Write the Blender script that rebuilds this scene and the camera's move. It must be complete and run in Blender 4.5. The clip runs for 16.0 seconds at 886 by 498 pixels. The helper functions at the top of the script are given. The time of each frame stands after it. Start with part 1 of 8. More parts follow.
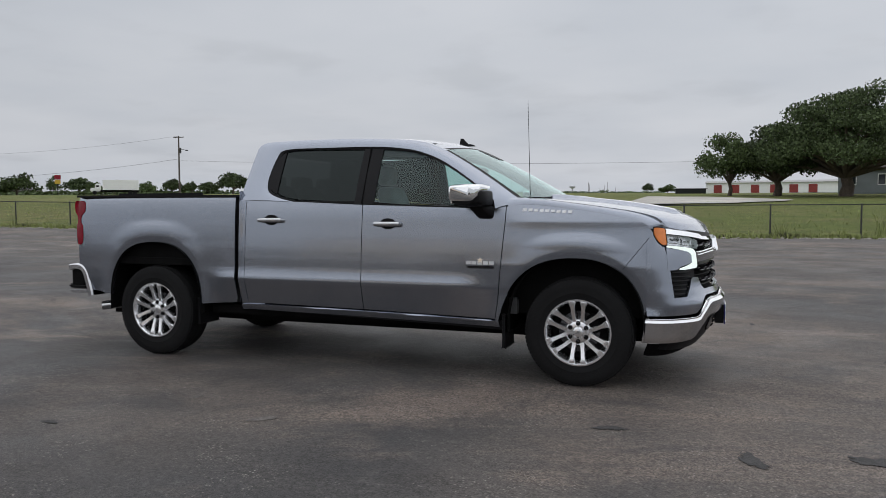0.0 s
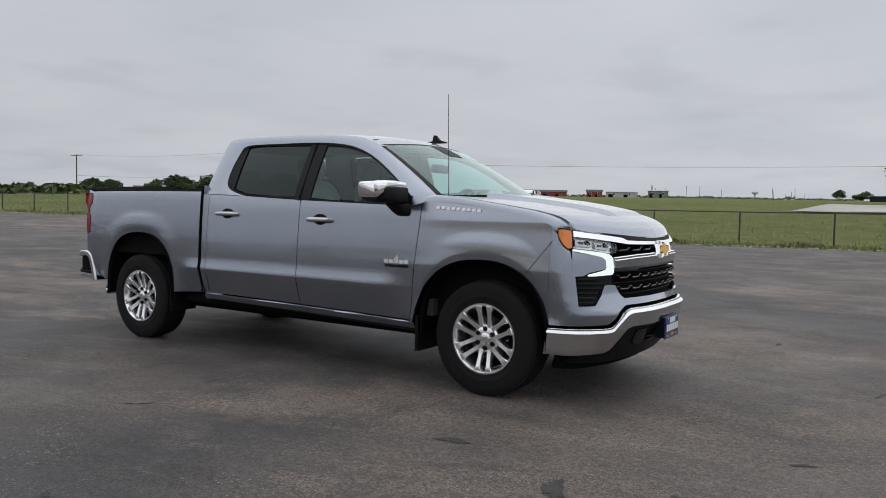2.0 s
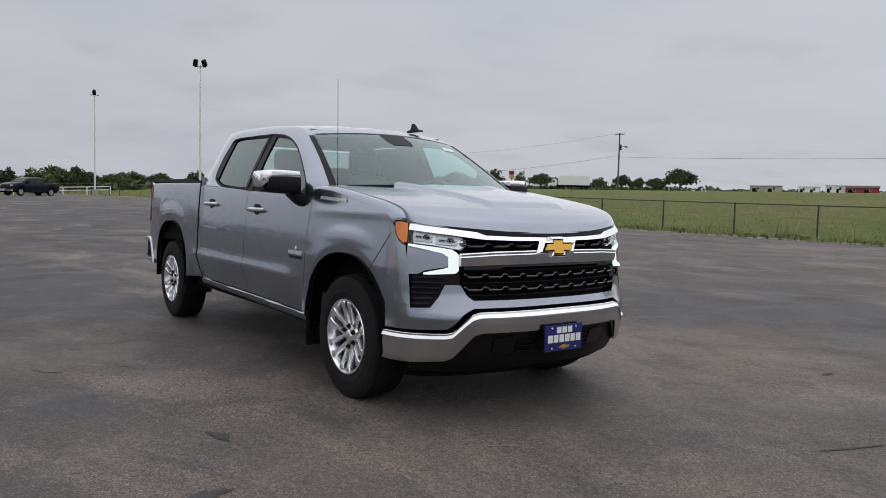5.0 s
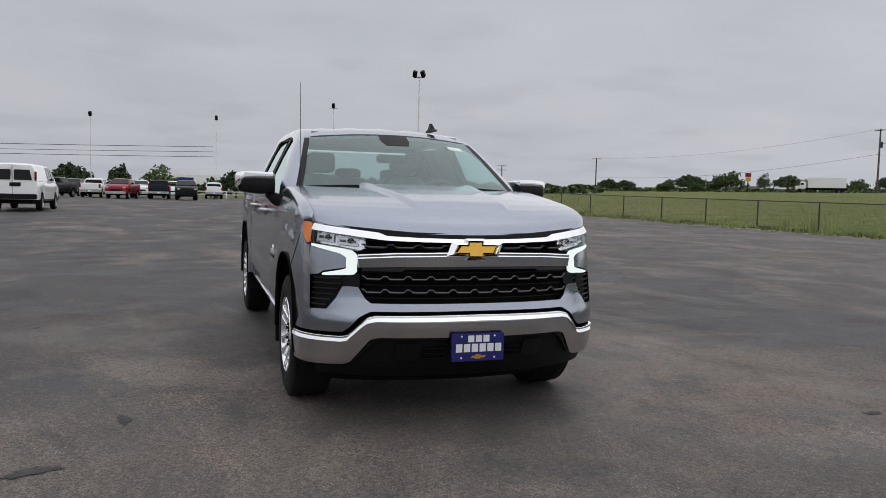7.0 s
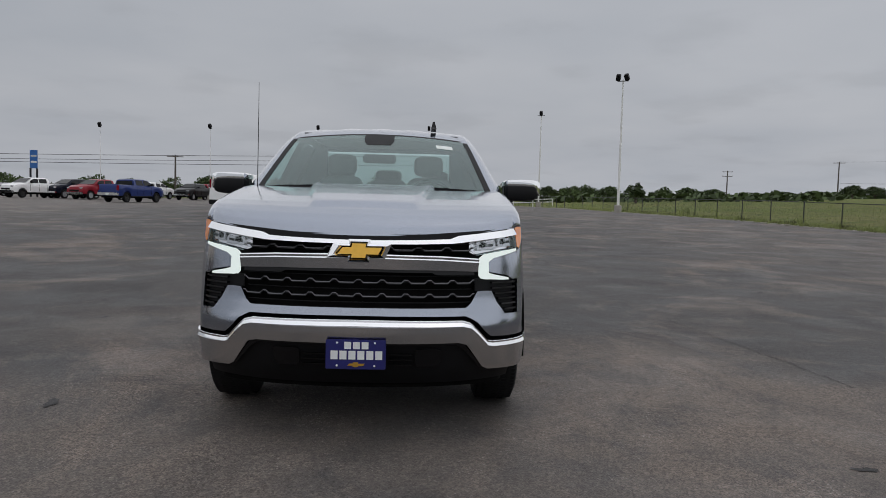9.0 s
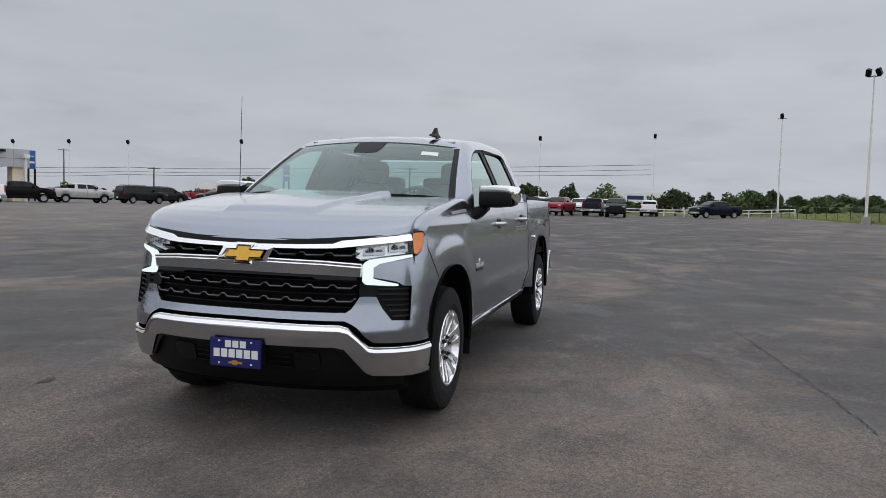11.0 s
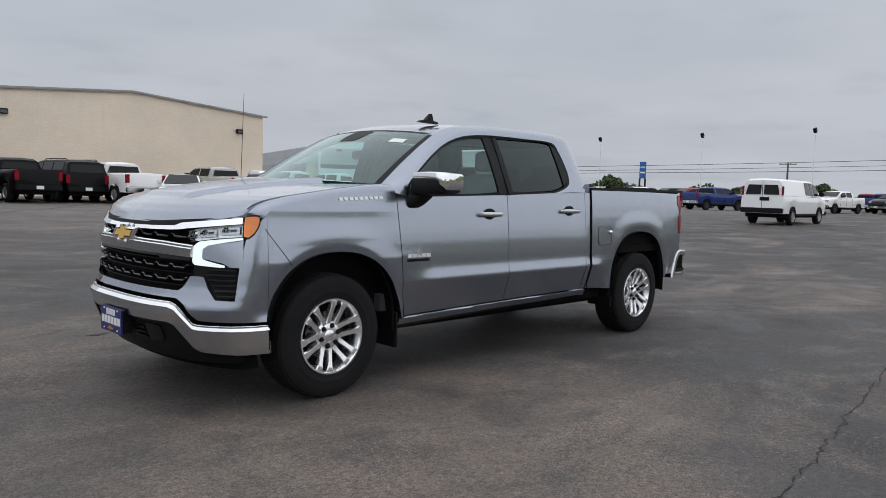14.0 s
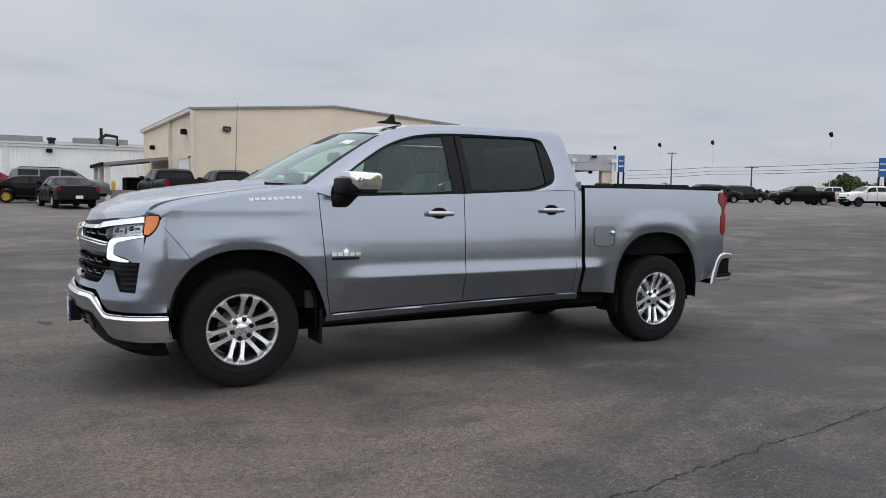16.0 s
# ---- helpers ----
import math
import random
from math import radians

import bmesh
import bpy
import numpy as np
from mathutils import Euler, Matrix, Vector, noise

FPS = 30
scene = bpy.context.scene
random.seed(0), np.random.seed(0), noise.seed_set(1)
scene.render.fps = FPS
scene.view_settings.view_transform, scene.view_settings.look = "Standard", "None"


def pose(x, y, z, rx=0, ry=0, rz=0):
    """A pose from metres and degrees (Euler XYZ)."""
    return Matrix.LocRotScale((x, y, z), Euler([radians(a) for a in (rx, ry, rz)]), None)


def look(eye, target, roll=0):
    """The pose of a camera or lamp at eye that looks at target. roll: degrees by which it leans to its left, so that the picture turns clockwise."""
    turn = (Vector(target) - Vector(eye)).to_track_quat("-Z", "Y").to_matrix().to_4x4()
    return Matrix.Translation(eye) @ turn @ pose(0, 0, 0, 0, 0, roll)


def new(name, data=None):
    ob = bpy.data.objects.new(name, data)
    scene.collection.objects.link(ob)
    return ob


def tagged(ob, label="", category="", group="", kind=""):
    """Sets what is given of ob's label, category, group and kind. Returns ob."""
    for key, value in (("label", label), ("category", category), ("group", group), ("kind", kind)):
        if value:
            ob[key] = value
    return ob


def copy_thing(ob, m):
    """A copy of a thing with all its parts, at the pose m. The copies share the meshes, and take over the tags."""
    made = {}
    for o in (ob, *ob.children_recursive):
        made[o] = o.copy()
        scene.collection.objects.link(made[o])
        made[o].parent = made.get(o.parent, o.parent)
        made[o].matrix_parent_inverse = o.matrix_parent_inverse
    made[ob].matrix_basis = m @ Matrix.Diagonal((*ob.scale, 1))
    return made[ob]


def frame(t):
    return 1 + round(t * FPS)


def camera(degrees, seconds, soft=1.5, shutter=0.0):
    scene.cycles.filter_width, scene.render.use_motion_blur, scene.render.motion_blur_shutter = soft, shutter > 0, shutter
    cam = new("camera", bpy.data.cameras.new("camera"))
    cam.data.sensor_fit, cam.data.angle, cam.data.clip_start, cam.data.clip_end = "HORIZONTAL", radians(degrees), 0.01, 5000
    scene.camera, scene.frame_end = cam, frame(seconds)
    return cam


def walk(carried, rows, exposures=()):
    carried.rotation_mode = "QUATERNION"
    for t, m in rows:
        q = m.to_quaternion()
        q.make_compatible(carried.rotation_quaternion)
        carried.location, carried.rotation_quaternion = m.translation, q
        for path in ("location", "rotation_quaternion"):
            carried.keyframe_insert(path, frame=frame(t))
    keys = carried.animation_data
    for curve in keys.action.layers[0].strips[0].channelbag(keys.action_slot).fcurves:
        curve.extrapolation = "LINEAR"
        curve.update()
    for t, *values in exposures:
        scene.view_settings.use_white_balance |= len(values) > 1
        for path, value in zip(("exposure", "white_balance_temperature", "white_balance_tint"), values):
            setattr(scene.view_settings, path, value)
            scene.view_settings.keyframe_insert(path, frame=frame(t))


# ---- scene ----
cam = camera(61.0, 16.0, soft=0.8)
PATH = [
    (0, (2.782, -6.338, 1.3), (2.106, -4.459, 1.19), -0.1),
    (0.5, (3.202, -6.148, 1.294), (2.413, -4.313, 1.183), 0.1),
    (1, (3.623, -5.884, 1.299), (2.722, -4.103, 1.185), 0.4),
    (1.5, (3.986, -5.663, 1.29), (2.998, -3.927, 1.175), 0.7),
    (2, (4.373, -5.379, 1.276), (3.295, -3.698, 1.169), 1.1),
    (2.5, (4.671, -5.082, 1.3), (3.509, -3.458, 1.189), 1.4),
    (3, (5.009, -4.721, 1.317), (3.748, -3.174, 1.195), 1.6),
    (3.5, (5.261, -4.406, 1.309), (3.916, -2.93, 1.187), 1.6),
    (4, (5.586, -4.045, 1.305), (4.148, -2.661, 1.175), 1.5),
    (4.2, (5.692, -3.9, 1.296), (4.22, -2.553, 1.166), 1.5),
    (6.3, (6.656, -2.211, 1.296), (4.85, -1.363, 1.152), 1.3),
    (6.5, (6.716, -2.039, 1.302), (4.886, -1.246, 1.158), 1.3),
    (7, (6.802, -1.548, 1.313), (4.912, -0.91, 1.176), 1.4),
    (7.5, (6.868, -1.095, 1.305), (4.937, -0.594, 1.17), 1.5),
    (8, (6.881, -0.604, 1.314), (4.916, -0.255, 1.183), 1.5),
    (8.5, (6.885, -0.174, 1.307), (4.901, 0.047, 1.179), 1.5),
    (9, (6.838, 0.314, 1.305), (4.844, 0.382, 1.174), 1.5),
    (9.2, (6.821, 0.502, 1.323), (4.825, 0.509, 1.187), 1.6),
    (11.3, (6.398, 2.498, 1.326), (4.508, 1.855, 1.209), 1.5),
    (11.5, (6.301, 2.684, 1.336), (4.434, 1.977, 1.219), 1.5),
    (12, (6.065, 3.16, 1.334), (4.266, 2.296, 1.209), 1.7),
    (12.5, (5.808, 3.546, 1.334), (4.081, 2.546, 1.199), 1.8),
    (13, (5.496, 3.981, 1.342), (3.865, 2.832, 1.199), 1.9),
    (13.5, (5.174, 4.358, 1.339), (3.636, 3.089, 1.188), 2.0),
    (14, (4.769, 4.744, 1.343), (3.343, 3.35, 1.188), 1.8),
    (14.5, (4.418, 5.085, 1.35), (3.094, 3.595, 1.192), 1.6),
    (15, (3.981, 5.411, 1.356), (2.778, 3.821, 1.192), 1.3),
    (15.5, (3.583, 5.691, 1.347), (2.491, 4.023, 1.186), 1.1),
    (16, (3.12, 5.952, 1.346), (2.154, 4.208, 1.191), 0.9),
]
walk(cam, [(t, look(eye, target, roll)) for t, eye, target, roll in PATH],
     exposures=[(0, 0.0, 6340, 10.5), (3.5, -0.02, 6360, 11.5), (4.2, -0.02, 6360, 12), (7, -0.07, 6370, 12.5), (8, -0.18, 6350, 12), (9, -0.30, 6330, 11), (11.4, 0.02, 6260, 11), (12.5, -0.05, 6220, 10.5), (14.5, 0.09, 6230, 10.5), (16, 0.17, 6240, 10.5)])

# ---- world and sun: an overcast day ----
world = bpy.data.worlds.new("overcast_sky")
scene.world = world
world.use_nodes = True
wn, wl = world.node_tree.nodes, world.node_tree.links
wn.clear()


def wnode(kind, **kw):
    n = wn.new(kind)
    for k, v in kw.items():
        setattr(n, k, v)
    return n


sky = wnode("ShaderNodeTexSky", sky_type="NISHITA", sun_disc=False, sun_elevation=radians(73), sun_rotation=radians(355))
sky.air_density, sky.dust_density = 2.0, 6.0
coord = wnode("ShaderNodeTexCoord")
sep = wnode("ShaderNodeSeparateXYZ")
wl.new(coord.outputs["Generated"], sep.inputs[0])
# a cloud deck seen at a shallow angle: divide the direction by its height
hgt = wnode("ShaderNodeMath", operation="MAXIMUM")
wl.new(sep.outputs[2], hgt.inputs[0])
hgt.inputs[1].default_value = 0.02
lift = wnode("ShaderNodeMath", operation="ADD")
wl.new(hgt.outputs[0], lift.inputs[0])
lift.inputs[1].default_value = 0.12
deck = wnode("ShaderNodeVectorMath", operation="DIVIDE")
wl.new(coord.outputs["Generated"], deck.inputs[0])
wl.new(lift.outputs[0], deck.inputs[1])
cloud = wnode("ShaderNodeTexNoise")
cloud.inputs["Scale"].default_value, cloud.inputs["Detail"].default_value, cloud.inputs["Roughness"].default_value = 1.1, 5.0, 0.45
wl.new(deck.outputs[0], cloud.inputs["Vector"])
cramp = wnode("ShaderNodeValToRGB")
cramp.color_ramp.elements[0].position, cramp.color_ramp.elements[0].color = 0.24, (0.515, 0.54, 0.58, 1)
cramp.color_ramp.elements[1].position, cramp.color_ramp.elements[1].color = 0.70, (0.60, 0.615, 0.645, 1)
wl.new(cloud.outputs["Fac"], cramp.inputs[0])
# darker wisps under the deck
wisp = wnode("ShaderNodeTexNoise")
wisp.inputs["Scale"].default_value, wisp.inputs["Detail"].default_value, wisp.inputs["Roughness"].default_value = 1.7, 6.0, 0.5
wl.new(deck.outputs[0], wisp.inputs["Vector"])
wfac = wnode("ShaderNodeMapRange", interpolation_type="SMOOTHSTEP")
wl.new(wisp.outputs["Fac"], wfac.inputs[0])
wfac.inputs["From Min"].default_value, wfac.inputs["From Max"].default_value = 0.50, 0.70
wfac.inputs["To Min"].default_value, wfac.inputs["To Max"].default_value = 1.0, 0.93
# brighter high up, on the side where the sun stands behind the cloud
up = wnode("ShaderNodeVectorMath", operation="DOT_PRODUCT")
wl.new(coord.outputs["Generated"], up.inputs[0])
up.inputs[1].default_value = (0.03, 0.09, 0.995)
zen = wnode("ShaderNodeMapRange", interpolation_type="SMOOTHSTEP")
wl.new(up.outputs["Value"], zen.inputs[0])
zen.inputs["From Min"].default_value, zen.inputs["From Max"].default_value = 0.34, 1.0
zen.inputs["To Min"].default_value, zen.inputs["To Max"].default_value = 1.0, 1.40
# and dimmer on the side away from it
away = wnode("ShaderNodeMapRange")
wl.new(sep.outputs[1], away.inputs[0])
away.inputs["From Min"].default_value, away.inputs["From Max"].default_value = -1.0, 1.0
away.inputs["To Min"].default_value, away.inputs["To Max"].default_value = 0.93, 1.05
west = wnode("ShaderNodeMapRange")
wl.new(sep.outputs[0], west.inputs[0])
west.inputs["From Min"].default_value, west.inputs["From Max"].default_value = -1.0, 0.3
west.inputs["To Min"].default_value, west.inputs["To Max"].default_value = 0.93, 1.0
both = wnode("ShaderNodeMath", operation="MULTIPLY")
zw = wnode("ShaderNodeMath", operation="MULTIPLY")
wl.new(zen.outputs[0], zw.inputs[0])
wl.new(wfac.outputs[0], zw.inputs[1])
wl.new(zw.outputs[0], both.inputs[0])
aw = wnode("ShaderNodeMath", operation="MULTIPLY")
wl.new(away.outputs[0], aw.inputs[0])
wl.new(west.outputs[0], aw.inputs[1])
wl.new(aw.outputs[0], both.inputs[1])
deckc = wnode("ShaderNodeVectorMath", operation="SCALE")
wl.new(cramp.outputs[0], deckc.inputs[0])
wl.new(both.outputs[0], deckc.inputs["Scale"])
thin = wnode("ShaderNodeVectorMath", operation="SCALE")
wl.new(sky.outputs[0], thin.inputs[0])
thin.inputs["Scale"].default_value = 0.006
tot = wnode("ShaderNodeVectorMath", operation="ADD")
wl.new(deckc.outputs[0], tot.inputs[0])
wl.new(thin.outputs[0], tot.inputs[1])
bg = wnode("ShaderNodeBackground")
bg.inputs["Strength"].default_value = 0.95
wl.new(tot.outputs[0], bg.inputs[0])
wo = wnode("ShaderNodeOutputWorld")
wl.new(bg.outputs[0], wo.inputs[0])

sun = new("sun", bpy.data.lights.new("sun", "SUN"))
sun.data.energy, sun.data.angle, sun.data.color = 1.2, radians(165), (1.0, 0.97, 0.94)
sun.matrix_world = look((0, 0, 40), (3, -5, 0))

# ---- materials ----


def material(name, colour, rough=0.5, metal=0.0, vary=0.0, vscale=3.0, bump=0.0, bscale=60.0, coat=0.0, spec=0.5, fine=0.0, fscale=80.0, rand=0.0, tint=None):
    """A surface with two scales of variation (broad: vary; fine) and a fine relief."""
    m = bpy.data.materials.new(name)
    m.use_nodes = True
    n, l = m.node_tree.nodes, m.node_tree.links
    b = n["Principled BSDF"]
    b.inputs["Roughness"].default_value, b.inputs["Metallic"].default_value = rough, metal
    b.inputs["Coat Weight"].default_value, b.inputs["Coat Roughness"].default_value = coat, 0.03
    b.inputs["Specular IOR Level"].default_value = spec
    b.inputs["Base Color"].default_value = (*colour, 1)
    tc = n.new("ShaderNodeTexCoord")
    src = None
    if vary or fine or rand:
        val = n.new("ShaderNodeValue")
        val.outputs[0].default_value = 1.0
        out = val.outputs[0]
        for amount, scale, detail in ((vary, vscale, 5.0), (fine, fscale, 3.0)):
            if not amount:
                continue
            t = n.new("ShaderNodeTexNoise")
            t.inputs["Scale"].default_value, t.inputs["Detail"].default_value = scale, detail
            l.new(tc.outputs["Object"], t.inputs["Vector"])
            r = n.new("ShaderNodeMapRange")
            r.inputs["From Min"].default_value, r.inputs["From Max"].default_value = 0.3, 0.7
            r.inputs["To Min"].default_value, r.inputs["To Max"].default_value = 1 - amount, 1 + amount
            l.new(t.outputs["Fac"], r.inputs[0])
            mu = n.new("ShaderNodeMath")
            mu.operation = "MULTIPLY"
            l.new(out, mu.inputs[0])
            l.new(r.outputs[0], mu.inputs[1])
            out = mu.outputs[0]
        if rand:
            oi = n.new("ShaderNodeObjectInfo")
            r = n.new("ShaderNodeMapRange")
            r.inputs["To Min"].default_value, r.inputs["To Max"].default_value = 1 - rand, 1 + rand
            l.new(oi.outputs["Random"], r.inputs[0])
            mu = n.new("ShaderNodeMath")
            mu.operation = "MULTIPLY"
            l.new(out, mu.inputs[0])
            l.new(r.outputs[0], mu.inputs[1])
            out = mu.outputs[0]
        sc = n.new("ShaderNodeVectorMath")
        sc.operation = "SCALE"
        sc.inputs[0].default_value = colour
        l.new(out, sc.inputs["Scale"])
        src = sc.outputs[0]
        if tint:
            t = n.new("ShaderNodeTexNoise")
            t.inputs["Scale"].default_value, t.inputs["Detail"].default_value = vscale * 0.6, 4.0
            l.new(tc.outputs["Object"], t.inputs["Vector"])
            r = n.new("ShaderNodeMapRange")
            r.inputs["From Min"].default_value, r.inputs["From Max"].default_value = 0.42, 0.62
            l.new(t.outputs["Fac"], r.inputs[0])
            mx = n.new("ShaderNodeMix")
            mx.data_type = "RGBA"
            l.new(r.outputs[0], mx.inputs["Factor"])
            l.new(src, mx.inputs["A"])
            mx.inputs["B"].default_value = (*tint, 1)
            src = mx.outputs["Result"]
        l.new(src, b.inputs["Base Color"])
    if bump:
        t = n.new("ShaderNodeTexNoise")
        t.inputs["Scale"].default_value, t.inputs["Detail"].default_value = bscale, 4.0
        l.new(tc.outputs["Object"], t.inputs["Vector"])
        bp = n.new("ShaderNodeBump")
        bp.inputs["Strength"].default_value, bp.inputs["Distance"].default_value = bump, 0.02
        l.new(t.outputs["Fac"], bp.inputs["Height"])
        l.new(bp.outputs[0], b.inputs["Normal"])
    return m


def emitter(name, colour, strength):
    m = bpy.data.materials.new(name)
    m.use_nodes = True
    b = m.node_tree.nodes["Principled BSDF"]
    b.inputs["Base Color"].default_value = (0.12, 0.12, 0.12, 1)
    b.inputs["Emission Color"].default_value, b.inputs["Emission Strength"].default_value = (*colour, 1), strength
    return m


def glass(name, colour, clear, rough=0.02, mirror=0.05):
    """Thin pane: tinted see-through, with a mirror film that grows at grazing angles."""
    m = bpy.data.materials.new(name)
    m.use_nodes = True
    n, l = m.node_tree.nodes, m.node_tree.links
    n.remove(n["Principled BSDF"])
    tr = n.new("ShaderNodeBsdfTransparent")
    tr.inputs[0].default_value = (*[c * clear for c in colour], 1)
    gl = n.new("ShaderNodeBsdfGlossy")
    gl.inputs["Roughness"].default_value = rough
    gl.inputs[0].default_value = (0.83, 0.96, 0.94, 1)
    lw = n.new("ShaderNodeLayerWeight")
    lw.inputs["Blend"].default_value = 0.5
    pw = n.new("ShaderNodeMath")
    pw.operation = "POWER"
    l.new(lw.outputs["Facing"], pw.inputs[0])
    pw.inputs[1].default_value = 4.0
    ad = n.new("ShaderNodeMapRange")
    ad.inputs["To Min"].default_value, ad.inputs["To Max"].default_value = mirror, 1.0
    l.new(pw.outputs[0], ad.inputs[0])
    mx = n.new("ShaderNodeMixShader")
    l.new(ad.outputs[0], mx.inputs[0])
    l.new(tr.outputs[0], mx.inputs[1])
    l.new(gl.outputs[0], mx.inputs[2])
    l.new(mx.outputs[0], n["Material Output"].inputs[0])
    return m


def paint(name, colour, metal=0.55, rough=0.32, flake=0.12, coat=1.0, spec=0.5):
    """Car paint: metallic flake under a clear coat."""
    return material(name, colour, rough, metal, vary=0.02, vscale=2.0, fine=flake, fscale=900.0, coat=coat, spec=spec)


PAINT = paint("grey_metallic_paint", (0.335, 0.363, 0.418), 0.97, 0.20, coat=0.55)
LETTER = material("bright_letter_silver", (0.72, 0.73, 0.75), 0.3, 0.6, vary=0.04, vscale=40)
TICK = material("dark_chrome", (0.10, 0.10, 0.105), 0.25, 1.0, vary=0.05, vscale=20)
CHROME = material("chrome", (0.86, 0.87, 0.88), 0.07, 1.0, vary=0.02)
SATIN = material("satin_chrome", (0.58, 0.59, 0.60), 0.2, 1.0, vary=0.04, vscale=9)
ALLOY = material("polished_alloy", (0.90, 0.905, 0.92), 0.24, 0.95, vary=0.05, vscale=20)
BLACK = material("black_plastic", (0.007, 0.007, 0.008), 0.5, vary=0.15, vscale=6, bump=0.05, bscale=300, spec=0.17)
GLOSSBLACK = material("gloss_black", (0.005, 0.005, 0.006), 0.25, vary=0.1, vscale=9, spec=0.3)
BUMPER = material("bumper_chrome", (0.58, 0.585, 0.60), 0.22, 1.0, vary=0.03, vscale=6)
CARBON = material("lamp_bowl_grey", (0.07, 0.072, 0.075), 0.25, 0.4, vary=0.15, vscale=30)
# near-black of liners and underbody; also carries the shade of gaps and hollows
DEEP = material("underbody_gap_shade", (0.005, 0.005, 0.005), 0.9, vary=0.4, vscale=5, spec=0.1)
RUBBER = material("tyre_rubber", (0.0095, 0.0095, 0.010), 0.8, vary=0.2, vscale=4, fine=0.12, fscale=70, bump=0.12, bscale=120, spec=0.2)
TINT = glass("dark_tinted_glass", (0.78, 0.82, 0.85), 0.035, mirror=0.032)
BACKGLASS = glass("rear_cab_glass", (0.82, 0.92, 0.9), 0.62)
CLEAR = glass("side_window_glass", (0.70, 0.90, 0.86), 0.88, mirror=0.055)
WIND = glass("windshield_glass", (0.67, 0.91, 0.87), 0.90, mirror=0.11)
LENS = glass("lamp_lens", (0.97, 0.98, 1.0), 0.9)
AMBER = material("amber_lens", (0.80, 0.22, 0.025), 0.15, coat=0.8, vary=0.12, vscale=14)
REDLENS = material("red_lens", (0.21, 0.003, 0.012), 0.2, vary=0.15, vscale=20, spec=0.25)
DRL = emitter("running_light", (0.90, 1.0, 0.94), 0.88)
GOLD = material("gold_emblem", (0.72, 0.42, 0.07), 0.28, 0.7, vary=0.06, vscale=40)
SEAT = material("grey_seat_cloth", (0.35, 0.355, 0.36), 0.85, vary=0.12, vscale=8, bump=0.2, bscale=200)
TRIM = material("dark_cabin_trim", (0.07, 0.072, 0.075), 0.6, vary=0.1)
PLATEBLUE = material("blue_plate", (0.012, 0.014, 0.13), 0.3, vary=0.06, coat=0.4)
WHITE = material("white_paint", (0.78, 0.79, 0.78), 0.4, vary=0.04)
STICKER = material("white_sticker", (0.75, 0.8, 0.76), 0.6)

# ---- building helpers ----


def part(name, bm, mat, parent=None, label="", smooth=True, sharp=32):
    """One mesh object out of a bmesh, under a thing or a part."""
    bmesh.ops.remove_doubles(bm, verts=bm.verts, dist=1e-5)
    bmesh.ops.recalc_face_normals(bm, faces=bm.faces)
    me = bpy.data.meshes.new(name)
    bm.to_mesh(me)
    bm.free()
    me.materials.append(mat)
    if smooth:
        me.polygons.foreach_set("use_smooth", [True] * len(me.polygons))
        me.set_sharp_from_angle(angle=radians(sharp))
    ob = new(name, me)
    if parent:
        ob.parent = parent
    if label:
        tagged(ob, label)
    return ob


def raw(name, verts, faces, mat, parent=None, label="", smooth=False, sharp=32):
    """As part(), straight from lists: quick for large meshes."""
    me = bpy.data.meshes.new(name)
    me.from_pydata([tuple(v) for v in verts], [], faces)
    me.materials.append(mat)
    if smooth:
        me.polygons.foreach_set("use_smooth", [True] * len(me.polygons))
        me.set_sharp_from_angle(angle=radians(sharp))
    ob = new(name, me)
    if parent:
        ob.parent = parent
    if label:
        tagged(ob, label)
    return ob


def empty(name, m, label, category, group="", kind=""):
    ob = new(name)
    ob.empty_display_size = 0.2
    ob.matrix_basis = m
    return tagged(ob, label, category, group, kind)


def box(bm, x0, x1, y0, y1, z0, z1, bevel=0.0):
    """A box added to bm, with bevelled edges if wanted."""
    r = bmesh.ops.create_cube(bm, size=1.0)
    for v in r["verts"]:
        v.co = Vector(((x0 + x1) / 2 + v.co.x * (x1 - x0), (y0 + y1) / 2 + v.co.y * (y1 - y0), (z0 + z1) / 2 + v.co.z * (z1 - z0)))
    if bevel:
        es = list({e for v in r["verts"] for e in v.link_edges})
        bmesh.ops.bevel(bm, geom=es, offset=bevel, segments=2, affect="EDGES")
    return bm


def newbox(*a, bevel=0.0):
    return box(bmesh.new(), *a, bevel=bevel)


def tube(bm, pts, radii, n=10, cap=True):
    """A round rod along pts with a radius at each."""
    pts = [Vector(p) for p in pts]
    rings = []
    for i, p in enumerate(pts):
        d = (pts[min(i + 1, len(pts) - 1)] - pts[max(i - 1, 0)]).normalized()
        a = d.orthogonal().normalized()
        if abs(d.z) < 0.98:
            a = d.cross(Vector((0, 0, 1))).normalized()
        b = d.cross(a)
        r = radii[i] if isinstance(radii, (list, tuple)) else radii
        rings.append([bm.verts.new(p + (a * math.cos(k * math.tau / n) + b * math.sin(k * math.tau / n)) * r) for k in range(n)])
    for r0, r1 in zip(rings, rings[1:]):
        for k in range(n):
            bm.faces.new((r0[k], r0[(k + 1) % n], r1[(k + 1) % n], r1[k]))
    if cap:
        bm.faces.new(rings[0][::-1])
        bm.faces.new(rings[-1])
    return bm


